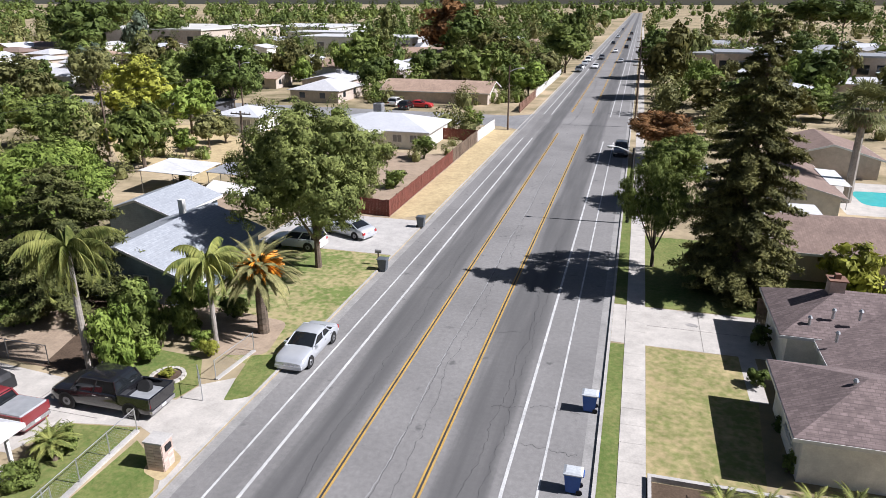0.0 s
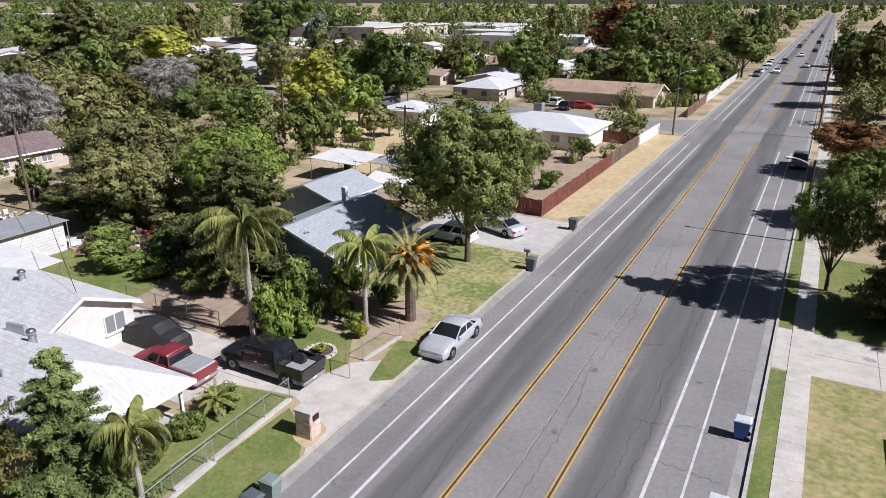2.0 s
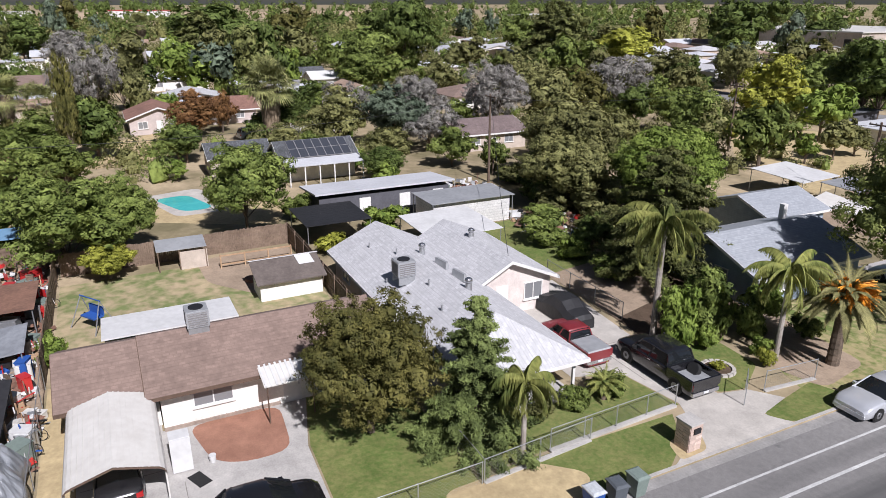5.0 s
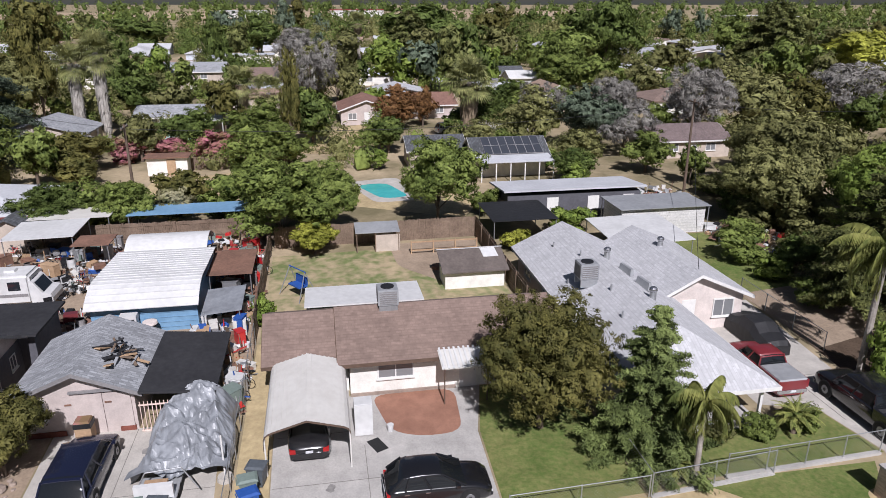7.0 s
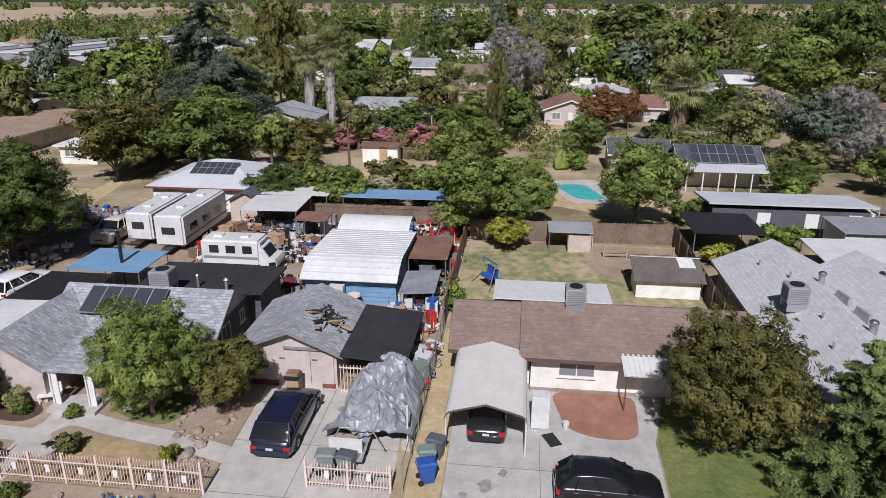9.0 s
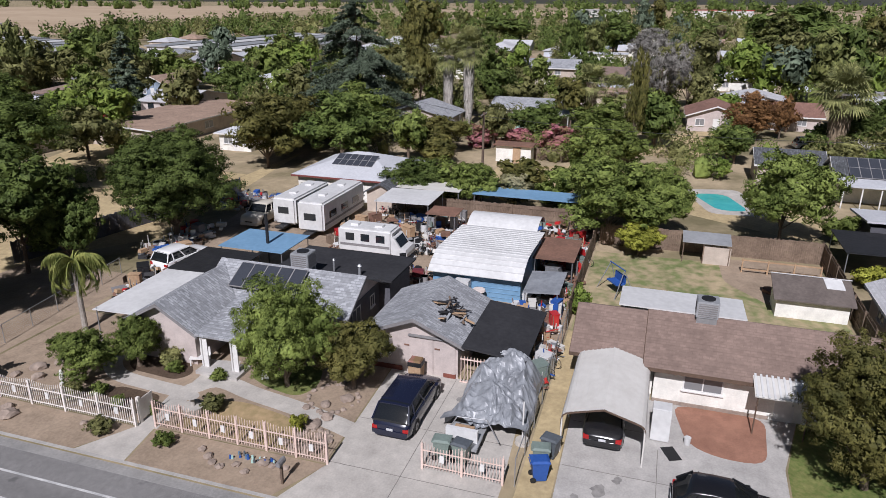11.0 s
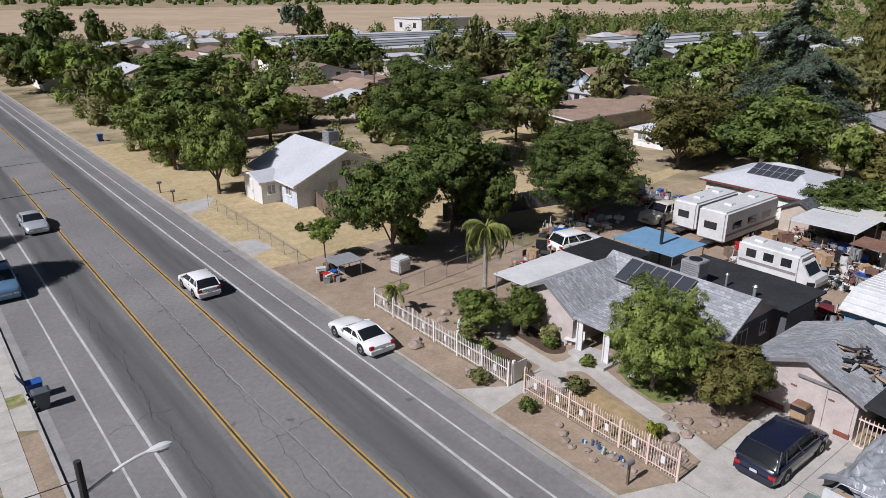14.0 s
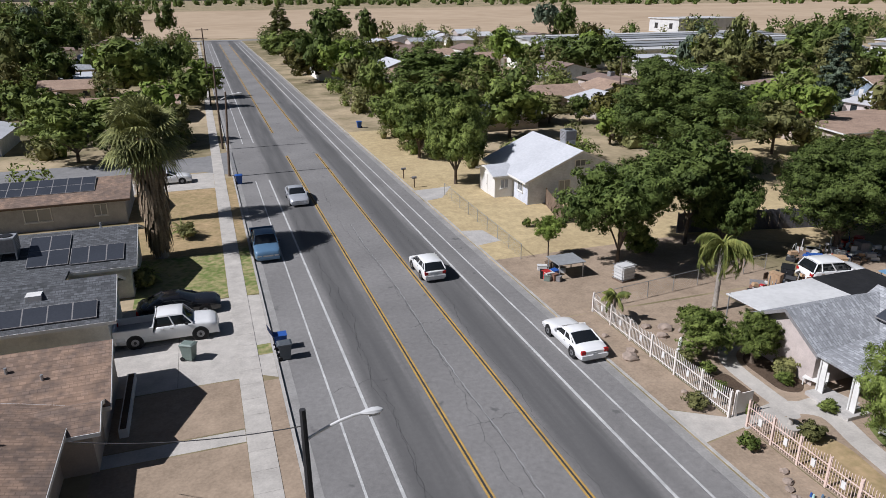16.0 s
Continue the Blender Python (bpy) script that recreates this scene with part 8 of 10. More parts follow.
chain_fence((-14.4, 11.7), (-14.9, 17.6), 1.2, "low chain-link fence beside the small palm", base=0.06)
chain_fence((-14.4, 11.7), (-24.2, 11.7), 1.2, "low chain-link fence between the lawns")
chain_fence((-14.2, 5.6), (-14.4, 11.6), 1.1, "low chain-link fence along the lawn")
gt = chain_fence((-14.95, 15.4), (-15.35, 23.2), 1.25, "long rolling chain-link gate on a concrete track", 1.6, base=0.12)
chain_fence((-14.4, 28.4), (-14.1, 31.9), 1.2, "low chain-link fence beside the palms", base=0.08)
chain_fence((-14.9, 27.6), (-13.9, 26.4), 1.25, "open chain-link garden gate")
chain_fence((-24.5, 27.4), (-33, 27.4), 1.2, "low chain-link fence beside the drive")
chain_fence((-15.5, -5.4), (-31, -5.4), 1.4, "rusty chain-link fence between the drives")
chain_fence((-13.8, -46.6), (-14.2, -66), 1.2, "sagging chain-link fence along the dry yard")
chain_fence((-14.2, -36.4), (-30, -38.5), 1.2, "low wire fence across the dirt yard")


def utility_pole(x, y, h, label, arms=1, lean=0.0, lamp=None, timber=None):
    p = thing("utility_pole", x, y, LOT, 0, label, "pole", "utility poles")
    part("shaft", tubes(((0, 0, -0.2), (lean, 0, h), 0.16, 0.1), n=10), timber or POLE_WOOD, p, local=True)
    for k in range(arms):
        z = h - 0.35 - k * 0.9
        part("cross_arm", boxes((-1.1 + lean, 1.1 + lean, -0.06, 0.06, z, z + 0.12)), POLE_WOOD, p, local=True)
        for u in (-1.0, -0.45, 0.45, 1.0):
            part("insulator", tubes(((u + lean, 0, z + 0.12), (u + lean, 0, z + 0.25), 0.04), n=6), TRIM_GREY, p, local=True)
    if lamp:
        L, z = lamp
        pts = [(L * u, 0, z - 0.55 + 0.62 * math.sin(u * 1.5)) for u in (0, 0.2, 0.4, 0.6, 0.8, 1.0)]
        part("lamp_arm", tubes(*[(p, q, 0.05) for p, q in zip(pts, pts[1:])], n=8), SHEET_WHITE, p, local=True)
        k = math.copysign(1, L)
        head = loft(bmesh.new(), [[(L + k * d, math.cos(a) * w, z + 0.06 + math.sin(a) * hh) for a in (0, 0.79, 1.57, 2.36, 3.14, 3.93, 4.71, 5.5)] for d, w, hh in ((-0.1, 0.06, 0.05), (0.08, 0.13, 0.09), (0.3, 0.17, 0.11), (0.5, 0.15, 0.09), (0.62, 0.06, 0.04))])
        head = part("lamp_head", head, SHEET_WHITE, p, local=True, smooth=True)
        part("lens", boxes((min(L + k * 0.15, L + k * 0.5), max(L + k * 0.15, L + k * 0.5), -0.11, 0.11, z - 0.07, z - 0.03)), LAMP_CLEAR, head, local=True)
    return p


utility_pole(6.35, -20.1, 7.1, "dark street lamp pole with a curved arm", 0, 0, (-1.95, 6.5), TAR)
utility_pole(6.5, 63.7, 7.0, "dark street lamp pole with a curved arm", 0, 0, (-1.75, 7.0), TAR)
utility_pole(-13.1, 109.5, 10, "timber street lamp pole on the corner", 0, 0, (1.75, 9.6))
utility_pole(6.5, 118, 11, "timber utility pole beside the pavement", 2)
utility_pole(6.5, 150, 11, "timber utility pole beside the pavement", 2)
utility_pole(6.5, 190, 11, "timber utility pole beside the pavement", 2)
utility_pole(6.4, -82, 9.5, "timber lamp pole on the corner", 0, -0.6, (-1.75, 9.2))
utility_pole(6.5, -98, 11, "timber utility pole beside the pavement", 1)
utility_pole(7.0, -140, 14, "tall timber utility pole beside the pavement", 1)
utility_pole(-59.4, 37.3, 9.8, "timber utility pole behind the yards", 1)
utility_pole(-61.8, 111.5, 9.5, "timber lamp pole among distant houses", 0, 0, (1.5, 9.2))
utility_pole(-32, 62, 9.0, "timber utility pole behind the blue house", 1)
utility_pole(-58, -18, 9.0, "timber utility pole behind the yards", 1)
utility_pole(-105, -62, 9.5, "timber utility pole among distant houses", 1)
utility_pole(-85, 110, 9.5, "timber utility pole among distant houses", 1)
utility_pole(-60, 75, 9.0, "timber utility pole among distant houses", 1)
utility_pole(-64, -112, 9.0, "timber utility pole among distant houses", 1)


def cable(name, a, b, sag, r=0.018, label="thin sagging overhead cable"):
    cu = bpy.data.curves.new(name, "CURVE")
    cu.dimensions, cu.bevel_depth, cu.bevel_resolution = "3D", r, 1
    sp = cu.splines.new("POLY")
    sp.points.add(16)
    for k in range(17):
        t = k / 16
        p = Vector(a).lerp(Vector(b), t)
        sp.points[k].co = (p.x, p.y, p.z - sag * 4 * t * (1 - t), 1)
    ob = new(name, cu)
    cu.materials.append(BLACK_PLASTIC)
    return tagged(ob, label, "cable", "cables")


cable("cable", (-59.4, 37.3, 9.5), (-58, -18, 8.7), 1.2)
cable("cable", (-59.0, 37.3, 8.6), (-28.5, 21.2, 4.1), 0.8)
cable("cable", (-58, -18, 8.7), (-105, -62, 9.2), 1.0)
cable("cable", (-59.4, 37.3, 9.5), (-60, 75, 8.7), 1.0)
cable("cable", (-60, 75, 8.7), (-61.8, 111.5, 9.2), 1.0)
cable("cable", (-32, 62, 8.7), (-60, 75, 8.5), 1.0)
cable("cable", (6.35, -20.1, 6.6), (14.5, -26.5, 3.6), 0.3)
cable("cable", (6.5, 118, 10.6), (6.5, 150, 10.6), 0.7)
cable("cable", (6.5, 150, 10.6), (6.5, 190, 10.6), 0.7)


def wheelie_bin(x, y, rz, body, lid, label, z=None, open_lid=False):
    b = thing("wheelie_bin", x, y, (0.0 if KW < x < KE else LOT + 0.012) if z is None else z, rz, label, "bin", "wheelie bins")
    bm = loft(bmesh.new(), [[(-w, -d, zz), (w, -d, zz), (w, d, zz), (-w, d, zz)] for w, d, zz in ((.24, .26, .06), (.26, .28, .2), (.31, .36, .92), (.33, .38, .96))])
    part("body", bm, body, b, local=True)
    bm = bmesh.new()
    if open_lid:
        slab(bm, [(-.34, -.42, 0.98), (.34, -.42, 0.98), (.34, -.7, 1.55), (-.34, -.7, 1.55)], 0.05)
    else:
        loft(bm, [[(-w, -d, zz), (w, -d, zz), (w, d, zz), (-w, d, zz)] for w, d, zz in ((.34, .41, .96), (.34, .41, 1.01), (.25, .3, 1.07))])
    part("lid", bm, lid, b, local=True)
    part("handle", tubes(((-.25, -.44, 0.93), (.25, -.44, 0.93), 0.022), n=6), body, b, local=True)
    for s in (-1, 1):
        part("wheel", tubes(((s * .24, -.3, .13), (s * .3, -.3, .13), .13), n=12), RUBBER, b, local=True)
    return b


wheelie_bin(-11.2, 14.9, -90, BIN_BLUE, BIN_LID, "blue wheelie bin with a pale lid at the kerb")
wheelie_bin(-11.1, 16.0, -95, BIN_GREY, BIN_GREY, "dark grey wheelie bin at the kerb")
wheelie_bin(-11.15, 17.1, -90, BIN_GREEN, BIN_GREEN, "grey-green wheelie bin at the kerb")
wheelie_bin(5.35, 31.0, 90, BIN_BLUE, BIN_LID, "blue wheelie bin with a pale lid at the kerb")
wheelie_bin(5.1, 24.6, 90, BIN_BLUE, BIN_LID, "blue wheelie bin with a pale lid at the kerb")
wheelie_bin(-11.3, 46.3, -90, BIN_GREY, BIN_GREY, "dark grey wheelie bin at the kerb")
wheelie_bin(-11.6, 57.2, -90, BIN_GREY, BIN_GREY, "dark grey wheelie bin at the kerb")
wheelie_bin(5.55, -38.2, 90, BIN_BLUE, BIN_BLUE, "blue wheelie bin with its lid thrown open", open_lid=True)
wheelie_bin(5.45, -36.9, 90, BIN_GREY, BIN_GREY, "dark grey wheelie bin at the kerb")
wheelie_bin(5.5, -78.4, 90, BIN_BLUE, BIN_BLUE, "blue wheelie bin at the kerb")
wheelie_bin(10.6, -38.4, 60, BIN_GREEN, BIN_GREEN, "grey-green wheelie bin on the drive")
wheelie_bin(-16.3, -4.5, 20, BIN_BLUE, BIN_BLUE, "blue wheelie bin beside the fence")
wheelie_bin(-17.2, -4.6, 10, BIN_GREEN, BIN_GREEN, "grey-green wheelie bin beside the fence")
wheelie_bin(-18.0, -4.3, -15, BIN_GREY, BIN_GREY, "dark grey wheelie bin beside the fence")
wheelie_bin(-16.4, -8.9, 5, BIN_GREEN, BIN_GREEN, "grey-green wheelie bin beside the trailer")
wheelie_bin(-16.4, -8.0, -10, BIN_GREEN, BIN_GREY, "dark wheelie bin beside the trailer")
wheelie_bin(-14.3, -107, -90, BIN_BLUE, BIN_BLUE, "blue wheelie bin at the kerb")


def mailbox(x, y, rz, label, z=None):
    m = thing("mailbox", x, y, LOT, rz, label, "mailbox", "mailboxes")
    part("post", boxes((-0.05, 0.05, -0.05, 0.05, -0.1, 1.0)), WOOD_FENCE, m, local=True)
    bm = loft(bmesh.new(), [[(px, -.1, 1.0), (px, -.1, 1.14), (px, -.06, 1.22), (px, 0, 1.25), (px, .06, 1.22), (px, .1, 1.14), (px, .1, 1.0)] for px in (-.25, .25)])
    part("box", bm, TRIM_GREY, m, local=True)
    return m


mailbox(-12.0, 47.2, 0, "dark mailbox on a timber post")
mailbox(-12.6, -14.8, 0, "dark blue mailbox on a timber post")
mailbox(-12.1, -69.8, 0, "dark mailbox on a timber post")
mailbox(-12.1, -74, 0, "dark mailbox on a timber post")
# block pillar with a letter box
pl = thing("letterbox_pillar", -12.6, 21.3, LOT, 3, "square pale block pillar with a letter box", "pillar")
part("core", boxes((-0.4, 0.4, -0.36, 0.36, -0.1, 1.38)), CONCRETE, pl, local=True)
bk = bmesh.new()
box(bk, -0.195, 0.195, -0.02, 0.03, 0.0, 0.13)
me_brick = bpy.data.meshes.new("block")
bk.to_mesh(me_brick)
bk.free()
me_brick.materials.append(BRICK_PALE)
for row in range(9):
    for face in range(4):
        for k in range(2):
            b = new("block", me_brick)
            b.parent = pl
            off = -0.2 + 0.4 * k
            b.location = ((off, 0.37, 0.02 + row * 0.15), (-off, -0.37, 0.02 + row * 0.15), (0.4, -off * 0.9, 0.02 + row * 0.15), (-0.4, off * 0.9, 0.02 + row * 0.15))[face]
            b.rotation_euler = (0, 0, (0, math.pi, -math.pi / 2, math.pi / 2)[face])
part("cap", boxes((-0.47, 0.47, -0.43, 0.43, 1.38, 1.46)), CONCRETE, pl, local=True)
part("letter_box", boxes((0.42, 0.5, -0.2, 0.2, 0.95, 1.2)), BLACK_PLASTIC, pl, local=True)
# stone ring planter
rp = thing("ring_planter", -17.15, 28.0, LOT, 0, "round planter ringed with pale stones", "planter")
for k in range(16):
    a = k * math.tau / 16
    bm = boxes((-0.13, 0.13, -0.16, 0.16, -0.02, 0.14, 0.03))
    bmesh.ops.rotate(bm, verts=bm.verts, cent=(0, 0, 0), matrix=Matrix.Rotation(a, 3, "Z"))
    bmesh.ops.translate(bm, verts=bm.verts, vec=(0.85 * math.cos(a), 0.85 * math.sin(a), 0))
    part("stone", bm, CONCRETE_PALE, rp, local=True)
part("soil", tubes(((0, 0, 0.0), (0, 0, 0.07), 0.74), n=20), DIRT_DARK, rp, local=True)
shrub(-17.15, 28.0, 0.55, 0.5, LEAF_YELLOW, "low plants in the ring planter", 1)

# carport
cp = thing("carport", -21.4, -2.15, LOT, 0, "open carport with a cream ribbed metal roof", "carport")
prof = [(-4.0, 1.4), (-3.99, 1.95), (-3.93, 2.12), (-3.8, 2.24), (-3.6, 2.32), (-2.15, 2.74), (-0.7, 2.32), (-0.5, 2.24), (-0.37, 2.12), (-0.31, 1.95), (-0.3, 1.4)]
def arched(pts, a0, a1, axis, thick):
    """A bent sheet over a profile, as one closed skin."""
    bm = bmesh.new()
    rows = []
    for c in (a0, a1):
        rows.append([bm.verts.new((c, p, z) if axis == "x" else (p, c, z)) for p, z in pts] + [bm.verts.new((c, p, z - thick) if axis == "x" else (p, c, z - thick)) for p, z in reversed(pts)])
    n = len(rows[0])
    for k in range(n):
        bm.faces.new((rows[0][k], rows[0][(k + 1) % n], rows[1][(k + 1) % n], rows[1][k]))
    m = len(pts)
    for r in rows:
        for k in range(m - 1):
            bm.faces.new((r[k], r[k + 1], r[n - 2 - k], r[n - 1 - k]))
    return bm


bm = arched(prof, -24.4, -18.4, "x", 0.04)
rf = part("roof", bm, SHEET_CREAM, cp)


def on_profile(d):
    """The point at a length along the roof's profile."""
    for (a, za), (c, zc) in zip(prof, prof[1:]):
        n = math.hypot(c - a, zc - za)
        if d <= n:
            return a + (c - a) * d / n, za + (zc - za) * d / n
        d -= n
    return prof[-1]


for k in range(22):
    p, q = on_profile(0.12 + k * 0.222), on_profile(0.12 + k * 0.222 + 0.06)
    part("rib", arched([(p[0], p[1] + 0.03), (q[0], q[1] + 0.03)], -24.4, -18.4, "x", 0.04), SHEET_CREAM, rf)
part("front_trim", arched([(a, z + 0.012) for a, z in prof], -18.41, -18.34, "x", 0.06), TRIM_BROWN, rf, "dark edge trim")
for x in (-24.3, -21.4, -18.5):
    for y in (-3.95, -0.35):
        part("post", boxes((x - 0.03, x + 0.03, y - 0.03, y + 0.03, -0.1, 1.9)), SHEET_CREAM, cp)
part("side_panel", boxes((-24.3, -21.5, -3.99, -3.97, 0.2, 1.9)), TARP_BLACK, cp, "dark cloth side")

# shed and back-yard things
sh = thing("garden_shed", -38.4, 9.4, LOT, 0, "garden shed with a brown and white roof", "shed")
part("wall", boxes((-39.7, -37.3, 7.2, 11.5, 0.05, 1.5)), STUCCO_WHITE, sh)
SHED_ROOF = mat("brown_felt_roof", (0.15, 0.125, 0.11), (0.11, 0.09, 0.08), rough=0.9, grain=5, patch=0.5, bump=0.1)
part("roof", slab(bmesh.new(), [(-39.6, 6.95, 2.35), (-36.9, 6.95, 1.5), (-36.9, 11.75, 1.5), (-39.6, 11.75, 2.35)], 0.08), SHED_ROOF, sh)
part("roof", slab(bmesh.new(), [(-40.3, 6.9, 2.1), (-39.4, 6.9, 2.4), (-39.4, 11.8, 2.4), (-40.3, 11.8, 2.1)], 0.06), SHEET_WHITE, sh, "white sheet along the shed ridge")
part("patch", slab(bmesh.new(), [(-39.4, 10.1, 2.33), (-38.4, 10.2, 2.02), (-38.4, 11.3, 2.02), (-39.4, 11.2, 2.33)], 0.03), SHEET_WHITE, sh, "white patch on the roof")
ds = thing("lean_to_shed", -47.0, 3.0, LOT, 0, "low lean-to shed with a blue-grey sheet roof", "shed")
part("roof", slab(bmesh.new(), [(-47.9, 1.4, 2.1), (-45.9, 1.4, 1.8), (-45.9, 5.0, 1.8), (-47.9, 5.0, 2.1)], 0.06), SHEET_GREY, ds)
part("wall", boxes((-46.1, -46.0, 3.0, 5.0, 0.05, 1.5)), STUCCO_TAN, ds)
for y in (1.5, 3.0, 4.9):
    part("post", boxes((-46.05, -45.95, y - 0.04, y + 0.04, 0.05, 1.75)), WOOD_FENCE, ds)
kn = thing("timber_pen", -44.8, 8.4, LOT, 0, "low pen of raw timber rails", "pen")
for y in (5.8, 7.6, 9.4, 11.2):
    part("post", boxes((-45.05, -44.95, y - 0.05, y + 0.05, 0.0, 1.2)), WOOD_RAW, kn)
for z in (0.35, 1.05):
    part("rail", boxes((-45.06, -44.94, 5.8, 11.2, z, z + 0.09)), WOOD_RAW, kn)
sw = thing("swing_frame", -38.0, -3.0, LOT, 35, "blue and grey swing frame on the lawn", "swing")
for s in (-1, 1):
    for u in (-1, 1):
        part("leg", tubes(((s * 1.2, u * 0.8, 0), (s * 0.9, 0, 2.0), 0.035), n=6), STEEL, sw, local=True)
part("beam", tubes(((-1.0, 0, 2.0), (1.0, 0, 2.0), 0.04), n=6), BIN_BLUE, sw, local=True)
part("seat", boxes((-0.7, 0.6, -0.35, 0.35, 0.75, 0.85), (-0.7, 0.6, 0.3, 0.4, 0.85, 1.4)), BIN_BLUE, sw, "blue cloth seat", local=True)
fp = thing("fire_ring", -41.5, 7.4, LOT, 0, "rusty round fire ring on the dirt", "fire ring")
part("ring", tubes(((0, 0, 0), (0, 0, 0.25), 0.5, 0.5), n=16), RUST, fp, local=True)
# white appliance, bucket, broom beside the white house
ap = thing("refrigerator", -21.1, 0.35, LOT, 0, "white upright refrigerator standing outdoors", "refrigerator")
part("cabinet", boxes((-0.35, 0.35, -0.42, 0.42, 0.0, 1.7)), SHEET_WHITE, ap, local=True)
part("door", boxes((0.35, 0.41, -0.42, 0.42, 0.05, 1.68)), SHEET_WHITE, ap, local=True)
bu = thing("bucket", -20.9, 1.6, LOT + 0.01, 0, "white plastic bucket on the drive", "bucket")
part("pail", tubes(((0, 0, 0), (0, 0, 0.36), 0.13, 0.16), n=14), SHEET_WHITE, bu, local=True)
mt = thing("door_mat", -19.9, 0.9, LOT + 0.008, 25, "dark rubber mat on the drive", "mat")
part("mat", boxes((-0.5, 0.5, -0.3, 0.3, 0, 0.015)), RUBBER, mt, local=True)

# tarpaulin-covered trailer
tr = thing("covered_trailer", -19.6, -7.4, LOT, 0, "flat trailer of stored goods under a crumpled grey tarpaulin", "trailer")
rng = np.random.default_rng(5)
gx, gy = 84, 54
PEAKS = ((-23.1, -7.1, 2.45), (-21.9, -8.4, 1.9), (-21.3, -6.3, 2.15), (-20.2, -7.6, 2.0), (-19.2, -6.5, 1.55), (-18.9, -8.3, 1.25))
P = []
for i in range(gx + 1):
    for j in range(gy + 1):
        u, w = i / gx, j / gy
        px, py = -24.3 + 6.1 * u, -9.5 + 4.1 * w - 0.5 * (1 - u) * (w - 0.5)
        top = max(z - 0.62 * math.hypot(px - a, py - c) - 0.16 * abs(noise.noise(Vector((a, c, math.atan2(py - c, px - a) * 1.9)))) * math.hypot(px - a, py - c) * 2.2 for a, c, z in PEAKS)
        fold = 0.17 * (1 - 2.6 * abs(noise.noise(Vector((px * 1.7 - py * 0.8, py * 1.9 + px * 0.7, 2.2))))) + 0.07 * noise.noise(Vector((px * 5.0, py * 5.0, 1.1)))
        rim = min(1.0, 5.0 * min(w, 1 - w)) ** 0.5 * min(1.0, 5.0 * u) ** 0.5
        z = max(0.12, (max(top, 0.45 + 0.35 * (1 - u)) + fold) * (0.25 + 0.75 * rim))
        if u > 0.9:
            z = max(z, 0.75 + 0.3 * math.sin(w * 9.0))
        P.append((px + 0.15 * noise.noise(Vector((px, py, 9))), py + 0.2 * noise.noise(Vector((px, py, 5))), z))
F = [(i * (gy + 1) + j, (i + 1) * (gy + 1) + j, (i + 1) * (gy + 1) + j + 1, i * (gy + 1) + j + 1) for i in range(gx) for j in range(gy)]
P = [(a - tr.location.x, b - tr.location.y, c) for a, b, c in P]
mesh_np("tarpaulin", P, F, TARP_GREY, tr, "crumpled silver-grey tarpaulin")
part("deck", boxes((-18.6, -16.7, -9.0, -7.4, 0.5, 0.6)), SHEET_GREY, tr)
part("front_panel", boxes((-17.4, -17.2, -9.0, -7.5, 0.4, 1.2)), SHEET_WHITE, tr)
part("crate", boxes((-17.9, -17.5, -8.7, -7.8, 0.6, 1.0)), WOOD_RAW, tr)
for s in (-9.0, -7.5):
    part("tyre", tubes(((-18.0, s - 0.1, 0.3), (-18.0, s + 0.1, 0.3), 0.3), n=14), RUBBER, tr)
part("hoop", tubes(((-17.6, -9.1, 0.6), (-17.7, -8.6, 1.5), 0.03), ((-17.7, -8.6, 1.5), (-17.7, -7.2, 1.6), 0.03), ((-17.7, -7.2, 1.6), (-17.6, -6.6, 0.6), 0.03), n=6), STEEL, tr)
bp = thing("ball_post", -18.6, -5.7, LOT, 0, "pale post standing in a round concrete foot", "post")
part("foot", tubes(((0, 0, 0), (0, 0, 0.2), 0.36, 0.32), n=16), CONCRETE_PALE, bp, local=True)
part("pole", tubes(((0, 0, 0.2), (0, 0, 2.2), 0.04), n=8), TRIM_WHITE, bp, local=True)
tb = thing("wooden_box", -22.4, -12.3, LOT, 0, "upright wooden cabinet with a red cloth on top", "cabinet")
part("body", boxes((-0.3, 0.3, -0.35, 0.35, 0, 0.95)), WOOD_RAW, tb, local=True)
part("lid", boxes((-0.33, 0.33, -0.38, 0.38, 0.95, 1.2)), BLACK_PLASTIC, tb, local=True)
part("cloth", boxes((-0.3, 0.32, -0.36, 0.34, 1.2, 1.3, 0.05)), FLOWER_PINK, tb, local=True)

# blue and white barrel-roofed shed
bs = thing("blue_shed", -37.5, -12.0, LOT, 0, "blue metal shed under a curved white ribbed roof", "shed")
part("wall", boxes((-41.5, -33.9, -15.2, -9.0, 0.05, 2.2)), SHEET_BLUE, bs)
for k in range(6):
    part("siding_rib", boxes((-33.9, -33.87, -15.2, -9.0, 0.35 + 0.33 * k, 0.4 + 0.33 * k)), SHEET_BLUE, bs)
arc = [(-33.3 - 8.6 * t, 2.0 + 0.95 * (1 - (1 - min(1, t / 0.3)) ** 2) - 0.35 * max(0, t - 0.3)) for t in [k / 18 for k in range(19)]]
bm = arched(arc, -15.4, -8.8, "y", 0.05)
rf = part("roof", bm, SHEET_WHITE, bs)
for (xa, za) in arc[1:-1]:
    part("rib", boxes((xa - 0.03, xa + 0.03, -15.4, -8.8, za - 0.02, za + 0.035)), SHEET_WHITE, rf)
ws = thing("white_canopy", -44.5, -12.5, LOT, 0, "white ribbed canopy over stored goods", "canopy")
arc = [(-42.2 - 4.0 * t, 2.2 + 0.9 * math.sin(math.pi * t) ** 0.7) for t in [k / 12 for k in range(13)]]
part("roof", arched(arc, -15.2, -9.5, "y", 0.05), SHEET_WHITE, ws)
